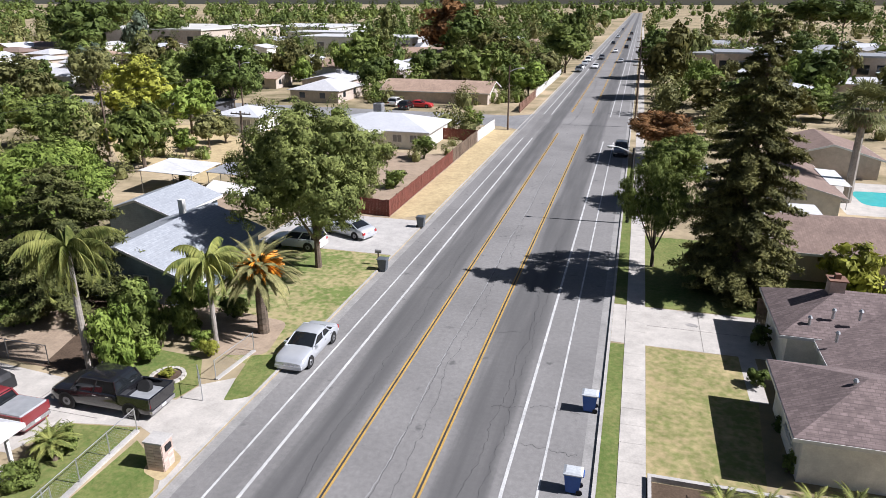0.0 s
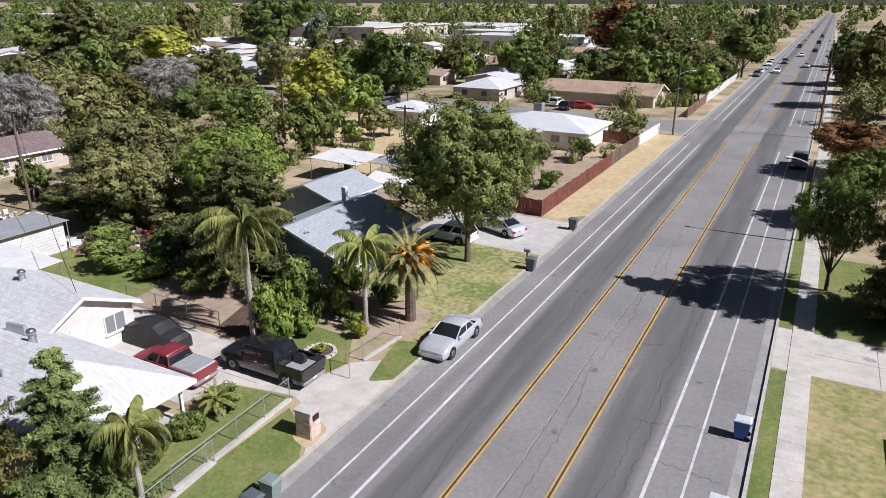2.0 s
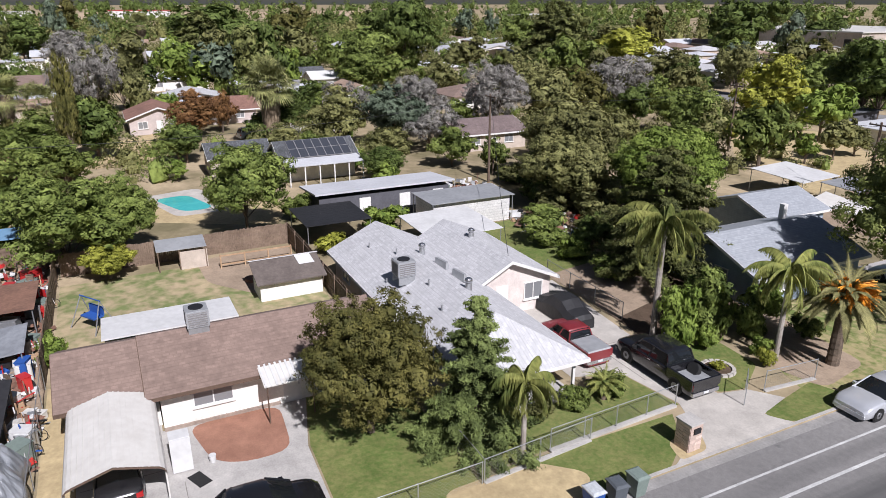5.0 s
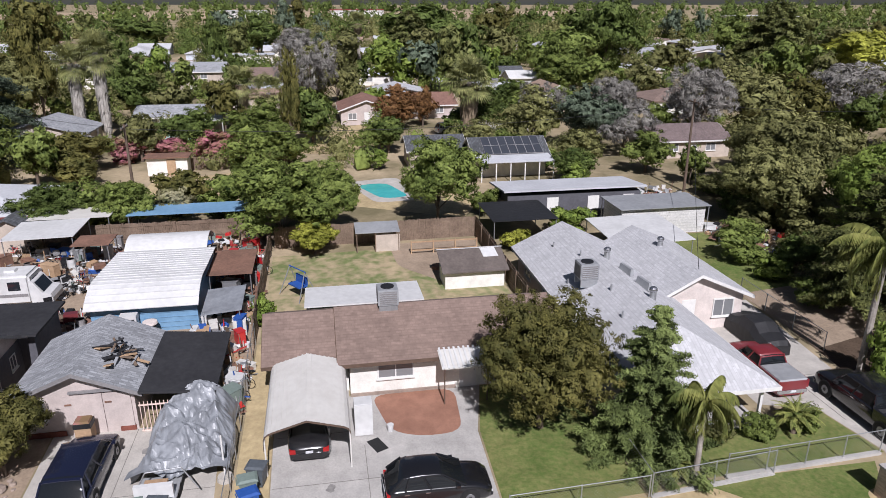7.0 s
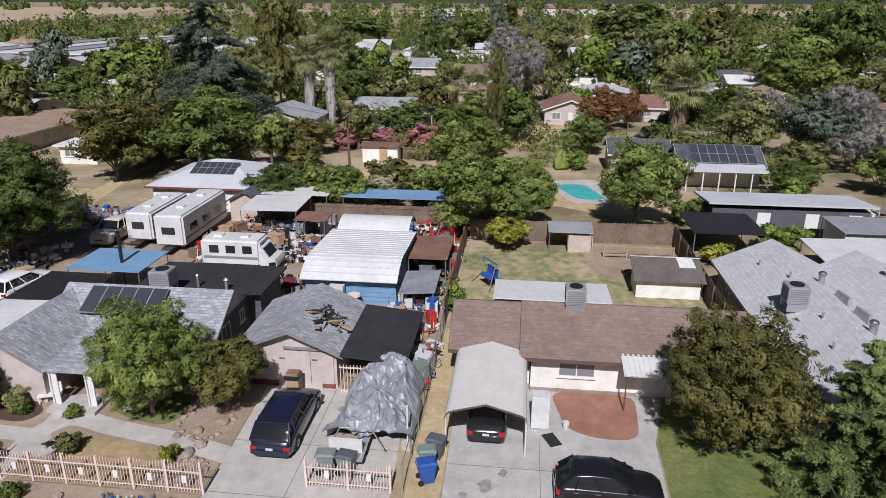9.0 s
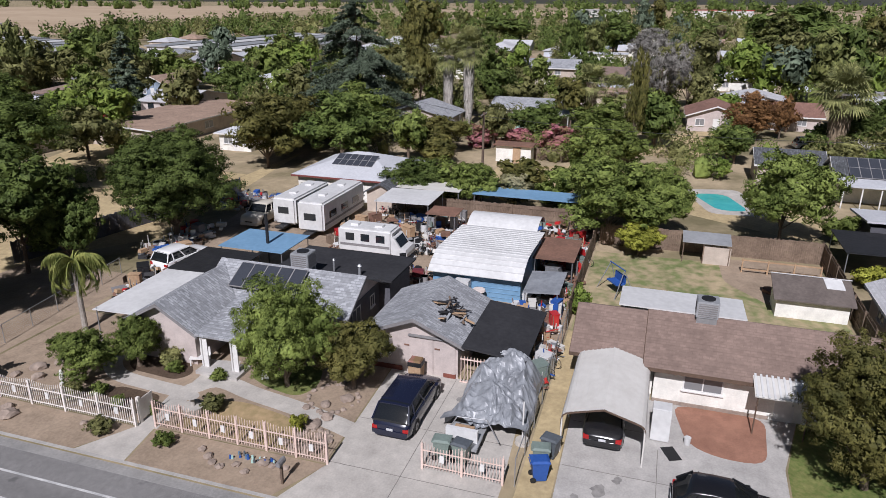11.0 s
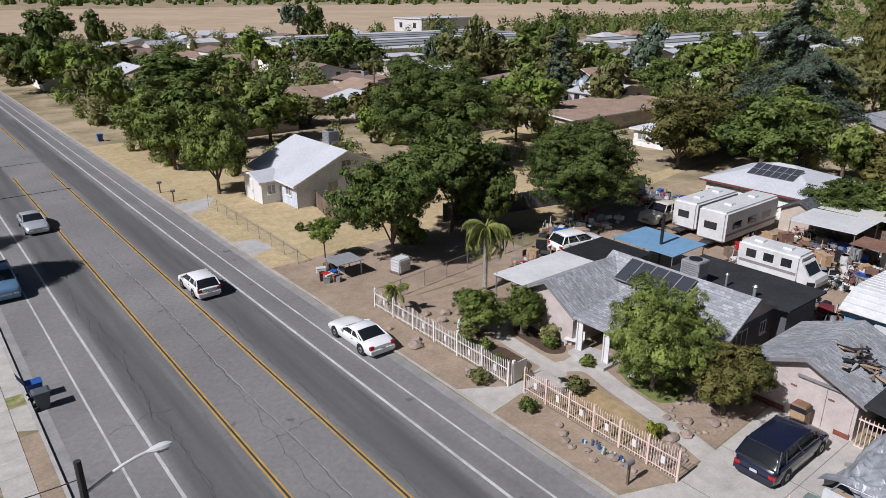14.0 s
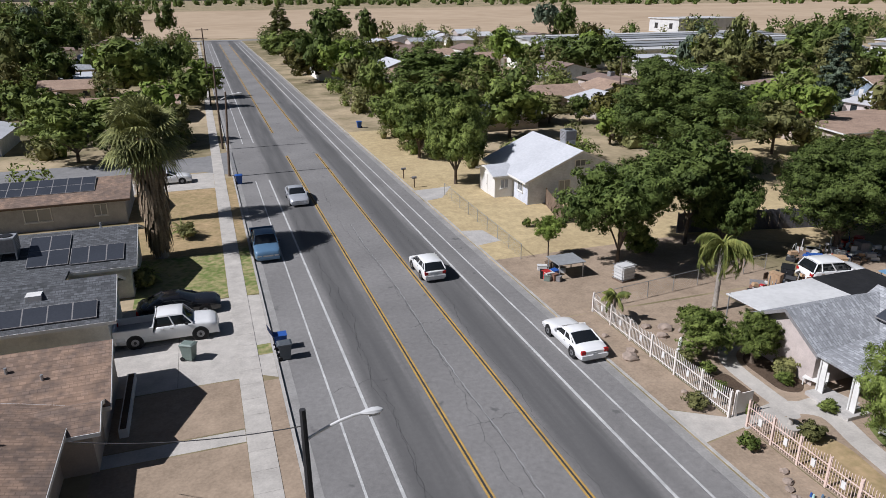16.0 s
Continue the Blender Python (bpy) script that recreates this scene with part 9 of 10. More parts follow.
for y in (-15, -12.4, -9.7):
    for x in (-42.4, -46.0):
        part("post", tubes(((x, y, 0.0), (x, y, 2.3), 0.04)), STEEL, ws)
# open canopies
def canopy(x0, x1, y0, y1, z, material, label, sag=0.0, posts=True):
    c = thing("canopy", (x0 + x1) / 2, (y0 + y1) / 2, LOT, 0, label, "canopy", "canopies")
    part("roof", slab(bmesh.new(), [(x0, y0, z), (x1, y0, z - sag), (x1, y1, z), (x0, y1, z + sag)], 0.05), material, c)
    if posts:
        for x in (x0 + 0.15, x1 - 0.15):
            for y in (y0 + 0.15, y1 - 0.15):
                part("post", tubes(((x, y, 0.0), (x, y, z - 0.02), 0.04)), STEEL, c)
    return c


canopy(-36.2, -32.0, -31.2, -25.9, 2.45, SHEET_BLUE, "blue sheet canopy on posts")
fl = thing("flue_pipe", -33.6, -28.0, LOT, 0, "dark stove pipe through the canopy", "flue")
part("pipe", tubes(((0, 0, 2.3), (0, 0, 4.6), 0.12)), BLACK_PLASTIC, fl, local=True)
part("foot", tubes(((0, 0, -0.05), (0, 0, 2.3), 0.06)), BLACK_PLASTIC, fl, local=True)
canopy(-27.0, -20.3, -31.6, -28.6, 2.5, SHEET_WHITE, "white and blue sun sheet beside the house", 0.1)
canopy(-31.2, -26.8, -31.5, -27.0, 2.6, TARP_BLACK, "dark sheet canopy beside the house")
canopy(-51, -45.2, 12.6, 18.2, 2.4, TARP_BLACK, "black cloth canopy on a white frame")
canopy(-45.5, -38.8, 20.6, 27.0, 2.2, SHEET_WHITE, "white corrugated patio roof", 0.12)
canopy(-50.5, -45.9, 24.0, 32.4, 2.6, SHEET_GREY, "grey corrugated roof over a white outbuilding")
ob = thing("outbuilding", -48.3, 28.0, LOT, 0, "white boarded outbuilding behind the house", "outbuilding")
part("wall", boxes((-50.2, -46.3, 24.3, 32.1, 0.05, 2.5)), striped(mat("white_boards", (0.72, 0.71, 0.69), rough=0.7, bump=0.05), 2, 0.25, dark=0.7), ob)
canopy(-55.0, -51.8, -25, -18.6, 2.5, SHEET_CREAM, "cream sheet roof over stored goods")
canopy(-51.0, -46.5, -25.0, -19.8, 2.6, SHEET_WHITE, "white sheet roof over stored goods", 0.1)
canopy(-47.2, -44.6, -19.5, -16.8, 2.4, RUST, "brown sheet roof over stored goods")
canopy(-55.6, -52.4, -17.5, -6.2, 2.3, SHEET_BLUE, "long blue sheet roof behind the yard")
canopy(25.4, 27.4, 73.5, 80.5, 2.6, SHEET_WHITE, "white shade roof beside the pool", 0.1)
canopy(29.0, 32.0, 93.0, 96.5, 2.6, SHEET_WHITE, "white garden canopy behind the houses", 0.1)
canopy(-44, -37.5, 60.5, 66, 2.6, SHEET_WHITE, "white sheet roofs behind the blue house", 0.2)
canopy(-37.2, -33, 62.5, 67, 2.4, SHEET_GREY, "grey lattice roof behind the blue house", 0.1)
canopy(-33, -27, 55.6, 57.6, 2.5, SHEET_CREAM, "pale sun sail behind the blue house", 0.5)
canopy(-48, -42, -47, -42, 2.4, SHEET_BLUE, "blue sheet roof under the trees")
canopy(-43.0, -38.0, -9.0, -6.0, 2.0, RUST, "rusty sheet roof beside the fence")
canopy(-36.0, -32.5, -8.6, -6.2, 1.8, TARP_GREY, "grey tarpaulin roof beside the fence", 0.2)
hut = thing("small_hut", -76.5, -18.4, LOT, 0, "small white hut with a wooden door", "hut")
part("wall", boxes((-78.5, -76.4, -21, -16.5, 0.05, 2.2)), STUCCO_WHITE, hut)
part("roof", boxes((-78.8, -76.0, -21.3, -16.2, 2.2, 2.32)), RUST, hut)
part("door", boxes((-76.42, -76.3, -18.8, -17.8, 0.1, 2.0)), WOOD_RAW, hut)
ph = thing("little_house", -52.5, -26.0, LOT, 0, "small cream outbuilding with a grey gable roof", "outbuilding")
part("wall", gable_walls(bmesh.new(), -54.5, -50.8, -27.6, -24.6, 0.05, 2.1, 2.9, "x"), STUCCO_TAN, ph)
part("roof", gable_roof(bmesh.new(), -54.5, -50.8, -27.6, -24.6, 2.2, 3.0, "x", 0.3), SH_DARK, ph)


# ---- yard clutter ----
def crate(x, y, rz, s, material, label, z=0.0):
    c = thing("crate", x, y, LOT + z, rz, label, "crate", "yard clutter")
    bm = bmesh.new()
    w, d, h = s
    box(bm, -w / 2, w / 2, -d / 2, d / 2, 0, h)
    bmesh.ops.bevel(bm, geom=bm.edges[:], offset=min(s) * 0.06, segments=1, affect="EDGES")
    part("body", bm, material, c, local=True)
    part("lid", boxes((-w / 2 - 0.02, w / 2 + 0.02, -d / 2 - 0.02, d / 2 + 0.02, h, h + 0.04)), material, c, local=True)
    return c


def barrel(x, y, material, label, r=0.29, h=0.88):
    b = thing("barrel", x, y, LOT, 0, label, "barrel", "yard clutter")
    part("drum", tubes(((0, 0, 0), (0, 0, h), r), n=16), material, b, local=True)
    for z in (h * 0.33, h * 0.66, h - 0.03):
        part("hoop", tubes(((0, 0, z), (0, 0, z + 0.03), r + 0.015), n=16), material, b, local=True)
    return b


def chair(x, y, rz, material, label):
    c = thing("chair", x, y, LOT, rz, label, "chair", "yard clutter")
    part("seat", boxes((-0.23, 0.23, -0.23, 0.23, 0.42, 0.46)), material, c, local=True)
    part("backrest", boxes((-0.23, -0.19, -0.23, 0.23, 0.46, 0.92)), material, c, local=True)
    for sx in (-0.2, 0.2):
        for sy in (-0.2, 0.2):
            part("leg", tubes(((sx, sy, 0), (sx, sy, 0.42), 0.018), n=5), STEEL, c, local=True)
    return c


def bicycle(x, y, rz, material, label):
    b = thing("bicycle", x, y, LOT, rz, label, "bicycle", "bicycles")
    for px in (-0.52, 0.52):
        bm = bmesh.new()
        rings = [[bm.verts.new((px + (0.32 + q) * math.cos(k * math.tau / 14), s, 0.33 + (0.32 + q) * math.sin(k * math.tau / 14))) for q, s in ((-0.02, 0), (0, 0.02), (0.02, 0), (0, -0.02))] for k in range(14)]
        for k in range(14):
            for i in range(4):
                bm.faces.new((rings[k][i], rings[k][(i + 1) % 4], rings[(k + 1) % 14][(i + 1) % 4], rings[(k + 1) % 14][i]))
        part("wheel", bm, RUBBER, b, local=True)
    part("frame", tubes(((-0.52, 0, 0.33), (-0.1, 0, 0.33), 0.02), ((-0.1, 0, 0.33), (0.4, 0, 0.75), 0.02), ((-0.2, 0, 0.8), (0.4, 0, 0.75), 0.02), ((-0.1, 0, 0.33), (-0.22, 0, 0.88), 0.02), ((0.52, 0, 0.33), (0.38, 0, 0.95), 0.02), n=5), material, b, local=True)
    part("saddle", boxes((-0.34, -0.1, -0.06, 0.06, 0.88, 0.94)), BLACK_PLASTIC, b, local=True)
    part("handlebar", tubes(((0.38, -0.25, 0.97), (0.38, 0.25, 0.97), 0.015), n=5), STEEL, b, local=True)
    return b


def pile(x, y, rz, L, material, label, n=7):
    p = thing("timber_pile", x, y, LOT, rz, label, "timber pile", "yard clutter")
    for k in range(n):
        a = random.uniform(-0.25, 0.25)
        bm = boxes((-L / 2, L / 2, -0.07, 0.07, 0, 0.06))
        bmesh.ops.rotate(bm, verts=bm.verts, cent=(0, 0, 0), matrix=Matrix.Rotation(a, 3, "Z") @ Matrix.Rotation(random.uniform(-0.1, 0.1), 3, "Y"))
        bmesh.ops.translate(bm, verts=bm.verts, vec=(random.uniform(-0.2, 0.2), random.uniform(-0.3, 0.3), 0.06 * (k // 2)))
        part("plank", bm, material, p, local=True)
    return p


random.seed(77)
JUNK = (SHEET_WHITE, RUST, SHEET_GREY, BIN_BLUE, WOOD_RAW, WOOD_FENCE, P_BRIGHT_RED, BLACK_PLASTIC, TRIM_GREY, SHEET_CREAM, STEEL, BIN_GREEN)
JW = ("white", "rusty", "grey", "blue", "raw timber", "weathered", "red", "black", "dark grey", "cream", "steel", "grey-green")
ZONES = ((-36.5, -31.5, -15.8, -24.5, 34), (-43.5, -40.2, -26.5, -16.5, 42), (-50.5, -44.5, -26.0, -16.0, 42), (-33, -29, -9.2, -6.0, 18), (-46.5, -34, -8.6, -5.8, 34),
         (-51, -46, -15.8, -6, 20), (-41, -33, -40, -37, 16), (-30.5, -26, -36, -32.5, 7), (-28, -23.4, -6.4, -5.7, 10), (-52, -47, -42, -37, 10), (-47, -38, 31.5, 38, 10), (-60, -54, 29, 36, 14))
for x0, x1, y0, y1, n in ZONES:
    y0, y1 = min(y0, y1), max(y0, y1)
    for _ in range(n):
        x, y, rz = random.uniform(x0, x1), random.uniform(y0, y1), random.uniform(0, 360)
        if -42 < x < -37 and -25 < y < -19.8:
            continue
        j = random.randrange(len(JUNK))
        what = random.random()
        if what < 0.42:
            crate(x, y, rz, (random.uniform(0.4, 1.3), random.uniform(0.4, 0.9), random.uniform(0.3, 1.3)), JUNK[j], JW[j] + " box among stored things in the yard")
        elif what < 0.55:
            barrel(x, y, JUNK[j], JW[j] + " barrel among stored things in the yard", random.uniform(0.2, 0.32), random.uniform(0.5, 0.95))
        elif what < 0.70:
            chair(x, y, rz, JUNK[j], JW[j] + " chair among stored things in the yard")
        elif what < 0.84:
            bicycle(x, y, rz, JUNK[j], JW[j] + " bicycle among stored things in the yard")
        else:
            pile(x, y, rz, random.uniform(0.9, 2.4), random.choice((WOOD_RAW, WOOD_FENCE, RUST)), "loose planks piled in the yard", 6)


def scatter(count, material, label, seed):
    """Small scrap strewn through the stored goods: bars, tins, sheets and lumps, joined."""
    rnd = random.Random(seed)
    bm = bmesh.new()
    for _ in range(count):
        x0, x1, y0, y1, _n = rnd.choice(ZONES)
        x, y = rnd.uniform(x0, x1), rnd.uniform(min(y0, y1), max(y0, y1))
        if -42 < x < -37 and -25 < y < -19.8:
            continue
        w, d, hh = rnd.choice(((0.5, 0.03, 0.03), (0.18, 0.18, 0.2), (0.35, 0.25, 0.02), (0.12, 0.1, 0.12), (0.02, 0.02, 0.55), (0.3, 0.16, 0.22)))
        k = rnd.uniform(0.7, 1.5)
        first = len(bm.verts)
        box(bm, -w * k, w * k, -d * k, d * k, 0, hh * k, min(w, d) * 0.15)
        bm.verts.ensure_lookup_table()
        m = Matrix.Translation((x, y, LOT + rnd.choice((0.0, 0.0, 0.25, 0.5)))) @ Matrix.Rotation(rnd.uniform(0, 6.28), 4, "Z") @ Matrix.Rotation(rnd.uniform(-0.3, 0.3), 4, "X")
        bmesh.ops.transform(bm, matrix=m, verts=bm.verts[first:])
    solid("scrap", bm, material, label, "scrap", "", "stuff")


for k, (m, word) in enumerate(((SHEET_WHITE, "white"), (RUST, "rusty"), (STEEL, "bare metal"), (WOOD_RAW, "raw timber"), (BLACK_PLASTIC, "black"), (P_BRIGHT_RED, "red"), (BIN_BLUE, "blue"), (SHEET_CREAM, "cream"))):
    scatter((420, 330, 330, 260, 260, 130, 110, 240)[k], m, word + " scrap strewn among stored things", 600 + k)
MAROON = paint("maroon_machine_paint", (0.16, 0.03, 0.035), 0.4)
for x, y, rz in ((-37.2, -18.6, 30), (-35.4, -17.4, 100)):
    mc = thing("old_tractor", x, y, LOT, rz, "old maroon garden tractor among stored things", "tractor", "old machines")
    part("bonnet", boxes((0.1, 1.0, -0.28, 0.28, 0.45, 0.95, 0.05)), MAROON, mc, local=True)
    part("seat", boxes((-0.65, -0.2, -0.25, 0.25, 0.7, 0.8), (-0.72, -0.62, -0.25, 0.25, 0.8, 1.15)), BLACK_PLASTIC, mc, local=True)
    part("deck", boxes((-0.8, 0.1, -0.4, 0.4, 0.38, 0.6)), MAROON, mc, local=True)
    part("steering_wheel", tubes(((-0.05, 0, 0.9), (-0.15, 0, 1.2), 0.02), ((-0.15, 0, 1.2), (-0.16, 0, 1.22), 0.18), n=10), BLACK_PLASTIC, mc, local=True)
    for px, r in ((0.8, 0.22), (-0.5, 0.36)):
        for q in (-0.45, 0.45):
            part("wheel", tubes(((px, q - 0.1, r), (px, q + 0.1, r), r), n=14), RUBBER, mc, local=True)
cb = thing("glass_cabinet", -33.3, -12.9, LOT, 0, "white upright cabinet with a dark front beside the shed", "cabinet")
part("body", boxes((-0.35, 0.3, -0.5, 0.5, 0.0, 1.5)), SHEET_WHITE, cb, local=True)
part("front", boxes((0.3, 0.33, -0.4, 0.4, 0.15, 1.3)), CAR_GLASS, cb, local=True)
dr = thing("drum_with_cushion", -33.2, -11.7, LOT, 0, "dark drum with a pale round cushion on top", "drum")
part("drum", tubes(((0, 0, 0), (0, 0, 0.9), 0.4), n=16), BLACK_PLASTIC, dr, local=True)
part("cushion", tubes(((0, 0, 0.9), (0, 0, 1.02), 0.46, 0.42), n=16), STUCCO_BLUSH, dr, local=True)
barrel(-41.6, -25.6, BIN_BLUE, "bright blue barrel beside the camper")
ib = thing("water_tank", -19.0, -40.3, LOT, 10, "white caged water tank on the dirt", "tank")
bm = boxes((-0.6, 0.6, -0.5, 0.5, 0.12, 1.15))
bmesh.ops.bevel(bm, geom=bm.edges[:], offset=0.08, segments=2, affect="EDGES")
part("tank", bm, SHEET_WHITE, ib, local=True)
for k in range(5):
    z = 0.15 + k * 0.25
    part("cage_bar", tubes(((-0.63, -0.53, z), (0.63, -0.53, z), 0.015), ((0.63, -0.53, z), (0.63, 0.53, z), 0.015), ((0.63, 0.53, z), (-0.63, 0.53, z), 0.015), ((-0.63, 0.53, z), (-0.63, -0.53, z), 0.015), n=5), STEEL, ib, local=True)
part("pallet", boxes((-0.65, 0.65, -0.55, 0.55, 0, 0.12)), WOOD_FENCE, ib, local=True)
canopy(-16.6, -14.4, -43.6, -41.6, 1.3, SHEET_GREY, "low sheet shelter over junk beside the road")
for k in range(12):
    crate(random.uniform(-15.8, -13.6), random.uniform(-44.2, -41.4), random.uniform(0, 360), (random.uniform(0.3, 0.7), random.uniform(0.3, 0.6), random.uniform(0.2, 0.6)), random.choice(JUNK), "small junk box beside the road")

# garden: stones, statues, fountain, bench, shrubs
def stone(x, y, r, rz=0.0):
    s = thing("garden_stone", x, y, LOT, rz, "rounded brown garden stone", "stone", "garden stones")
    bm = bmesh.new()
    r *= 0.72
    bmesh.ops.create_icosphere(bm, subdivisions=2, radius=r)
    for v in bm.verts:
        v.co *= 1 + 0.45 * noise.noise(v.co * 2.2 / r + Vector((x, y, 0)))
        v.co.z = max(v.co.z * 0.62, -r * 0.2) + r * 0.2
    part("rock", bm, STONE, s, local=True)


for k in range(9):
    stone(-13.2 + random.uniform(-0.5, 0.5), -19.5 + k * 0.55 + random.uniform(-0.2, 0.2), random.uniform(0.18, 0.42), k * 40)
for x, y, r in ((-12.9, -30.2, 0.6), (-13.4, -30.8, 0.45), (-13.0, -33.0, 0.3), (-13.5, -26.2, 0.25), (-16.8, -15.6, 0.55), (-17.6, -15.2, 0.45), (-17.2, -16.3, 0.35), (-18.6, -15.8, 0.4), (-15.0, -14.9, 0.5), (-15.6, -14.5, 0.45),
                (-14.9, -15.6, 0.4), (-16.2, -31.8, 0.5), (-17.0, -32.6, 0.6), (-17.8, -31.9, 0.5), (-16.0, -33.2, 0.4), (-19.4, -15.0, 0.5), (-18.1, -16.6, 0.3), (-16.1, -14.9, 0.3), (-15.2, -16.2, 0.3)):
    stone(x, y, r, x * 50)
for k in range(34):
    if k < 20:
        a = k * 0.32
        stone(-19.3 + 1.35 * math.cos(a) + random.uniform(-0.1, 0.1), -15.7 + 1.25 * math.sin(a) + random.uniform(-0.1, 0.1), random.uniform(0.12, 0.26), k * 33)
    else:
        a = k * 0.45
        stone(-15.7 + 0.85 * math.cos(a), -15.0 + 0.8 * math.sin(a), random.uniform(0.14, 0.3), k * 29)
for x, y, r in ((-13.3, -21.4, 0.6), (-13.2, -24.9, 0.7), (-16.5, -20.9, 0.75), (-19.0, -22.4, 0.6), (-19.6, -25.9, 0.85), (-19.0, -25.2, 0.6), (-15.3, -25.7, 0.5), (-15.1, -28.4, 0.8), (-15.9, -27.4, 0.6), (-15.4, -23.8, 0.5)):
    shrub(x, y, r * 1.25, r, LEAF_OLIVE if r > 0.65 else LEAF_MID, "low clipped shrub in the garden", int(x * 3) % 5, "garden shrubs")
shrub(-16.2, -16.0, 1.1, 0.5, LEAF_YELLOW, "spiky yellow-green plant behind the fence", 2)
fo = thing("stone_fountain", -15.95, -21.7, LOT, 0, "tiered pale stone garden fountain", "fountain")
part("basin", tubes(((0, 0, 0), (0, 0, 0.45), 0.45, 0.55), n=18), CONCRETE_PALE, fo, local=True)
part("column", tubes(((0, 0, 0.45), (0, 0, 0.9), 0.12, 0.1), n=12), CONCRETE_PALE, fo, local=True)
part("bowl", tubes(((0, 0, 0.8), (0, 0, 0.95), 0.12, 0.36), n=16), CONCRETE_PALE, fo, local=True)
st = solid("garden_statue", tubes(((0, 0, 0), (0, 0, 0.25), 0.2, 0.16), ((0, 0, 0.25), (0, 0, 0.75), 0.1, 0.14), ((0, 0, 0.75), (0, 0, 1.0), 0.14, 0.05), n=12), TRIM_WHITE, "small white garden statue on a foot", "statue")
st.location = (-15.9, -29.8, LOT)
bn = thing("garden_bench", -20.2, -24.4, LOT, 20, "white painted garden bench", "bench")
part("seat", boxes((-0.25, 0.25, -0.55, 0.55, 0.4, 0.46)), TRIM_WHITE, bn, local=True)
part("backrest", boxes((-0.29, -0.24, -0.55, 0.55, 0.46, 0.95)), TRIM_WHITE, bn, local=True)
for sy in (-0.48, 0.48):
    for sx in (-0.22, 0.2):
        part("leg", boxes((sx - 0.03, sx + 0.03, sy - 0.03, sy + 0.03, 0, 0.4)), TRIM_WHITE, bn, local=True)
for k in range(22):
    y = -17.9 + k * 0.1
    t = thing("trinket", -13.6 + random.uniform(-0.35, 0.25), y, LOT, random.uniform(0, 360), "small painted trinket on the verge", "trinket", "trinkets")
    part("figure", tubes(((0, 0, 0), (0, 0, random.uniform(0.1, 0.24)), 0.06, 0.04), n=8), random.choice((BIN_BLUE, TRIM_WHITE, P_MINT, P_BLUE, BIN_GREY)), t, local=True)
# shrubs elsewhere


def yard_shrub(x, y, h, r, m):
    shrub(x, y, h, r, m, ("pink-flowered oleander" if m is FLOWER_PINK else "white-flowered shrub" if m is FLOWER_WHITE else "leafy green shrub") + (" beside the house" if h < 2 else " among the yards"), int(abs(x * 7 + y)) % 5, "shrubs")


yard_shrub(-20.3, 27.9, 4.2, 1.3, LEAF_BRIGHT)
yard_shrub(-20.6, 30.4, 4.2, 1.7, LEAF_MID)
yard_shrub(-22.2, 32.0, 4.0, 1.8, LEAF_MID)
yard_shrub(-19.4, 32.6, 3.2, 1.3, LEAF_MID)
yard_shrub(-20.2, 34.8, 3.2, 1.5, LEAF_BRIGHT)
yard_shrub(-23.6, 34.0, 3.0, 1.6, LEAF_DARK)
yard_shrub(-19.2, 29.2, 1.6, 0.8, LEAF_BRIGHT)
yard_shrub(-17.2, 31.4, 1.3, 0.7, LEAF_BRIGHT)
yard_shrub(-16.2, 30.6, 1.2, 0.6, LEAF_YELLOW)
yard_shrub(-17.6, 35.6, 1.6, 1.1, LEAF_MID)
yard_shrub(-17.9, 21.0, 1.3, 1.0, LEAF_MID)
yard_shrub(-17.6, 18.6, 1.2, 0.9, LEAF_MID)
yard_shrub(-17.5, 16.6, 1.1, 0.8, LEAF_OLIVE)
yard_shrub(-35.0, 31.4, 1.9, 1.7, LEAF_BRIGHT)
yard_shrub(-30.8, 31.2, 2.0, 1.4, LEAF_MID)
yard_shrub(-39.4, 31.2, 2.7, 2.4, LEAF_MID)
yard_shrub(-42.5, 33.5, 2.4, 2.0, LEAF_MID)
yard_shrub(-36.5, 34.5, 3.0, 2.2, LEAF_DARK)
yard_shrub(-47.5, 20.2, 3.0, 2.3, LEAF_BRIGHT)
yard_shrub(-44.5, 14.4, 2.0, 1.4, LEAF_YELLOW)
yard_shrub(-54.5, 14.2, 3.0, 1.6, LEAF_MID)
yard_shrub(-63.5, 26.5, 3.0, 1.8, LEAF_BRIGHT)
yard_shrub(-38, 36.5, 3.5, 2.6, LEAF_OLIVE)
yard_shrub(-46, 37, 3.0, 3.0, LEAF_OLIVE)
yard_shrub(-44.5, 40, 5.5, 3.6, LEAF_OLIVE)
yard_shrub(-50, 38, 4.0, 3.2, LEAF_DARK)
yard_shrub(-33, 38, 4.0, 2.5, LEAF_DARK)
yard_shrub(-25.0, -0.6, 1.2, 0.4, LEAF_BRIGHT)
yard_shrub(-33.4, -5.0, 2.4, 1.0, LEAF_BRIGHT)
yard_shrub(13.9, 35.6, 1.2, 0.7, LEAF_DARK)
yard_shrub(14.6, 31.6, 1.0, 0.7, LEAF_DARK)
yard_shrub(14.4, 28.4, 1.0, 0.6, LEAF_MID)
yard_shrub(14.6, 40.6, 1.5, 0.7, LEAF_DARK)
yard_shrub(21.8, 50.6, 4.2, 2.6, LEAF_YELLOW)
yard_shrub(-53.0, -30.0, 1.6, 1.4, LEAF_MID)
yard_shrub(-52.6, -35.2, 1.8, 1.6, LEAF_MID)
yard_shrub(-57, -20.5, 4.2, 3.2, LEAF_MID)
yard_shrub(-56.5, -14.5, 3.6, 2.6, FLOWER_WHITE)
yard_shrub(-58.5, -9.5, 4.2, 3.2, LEAF_MID)
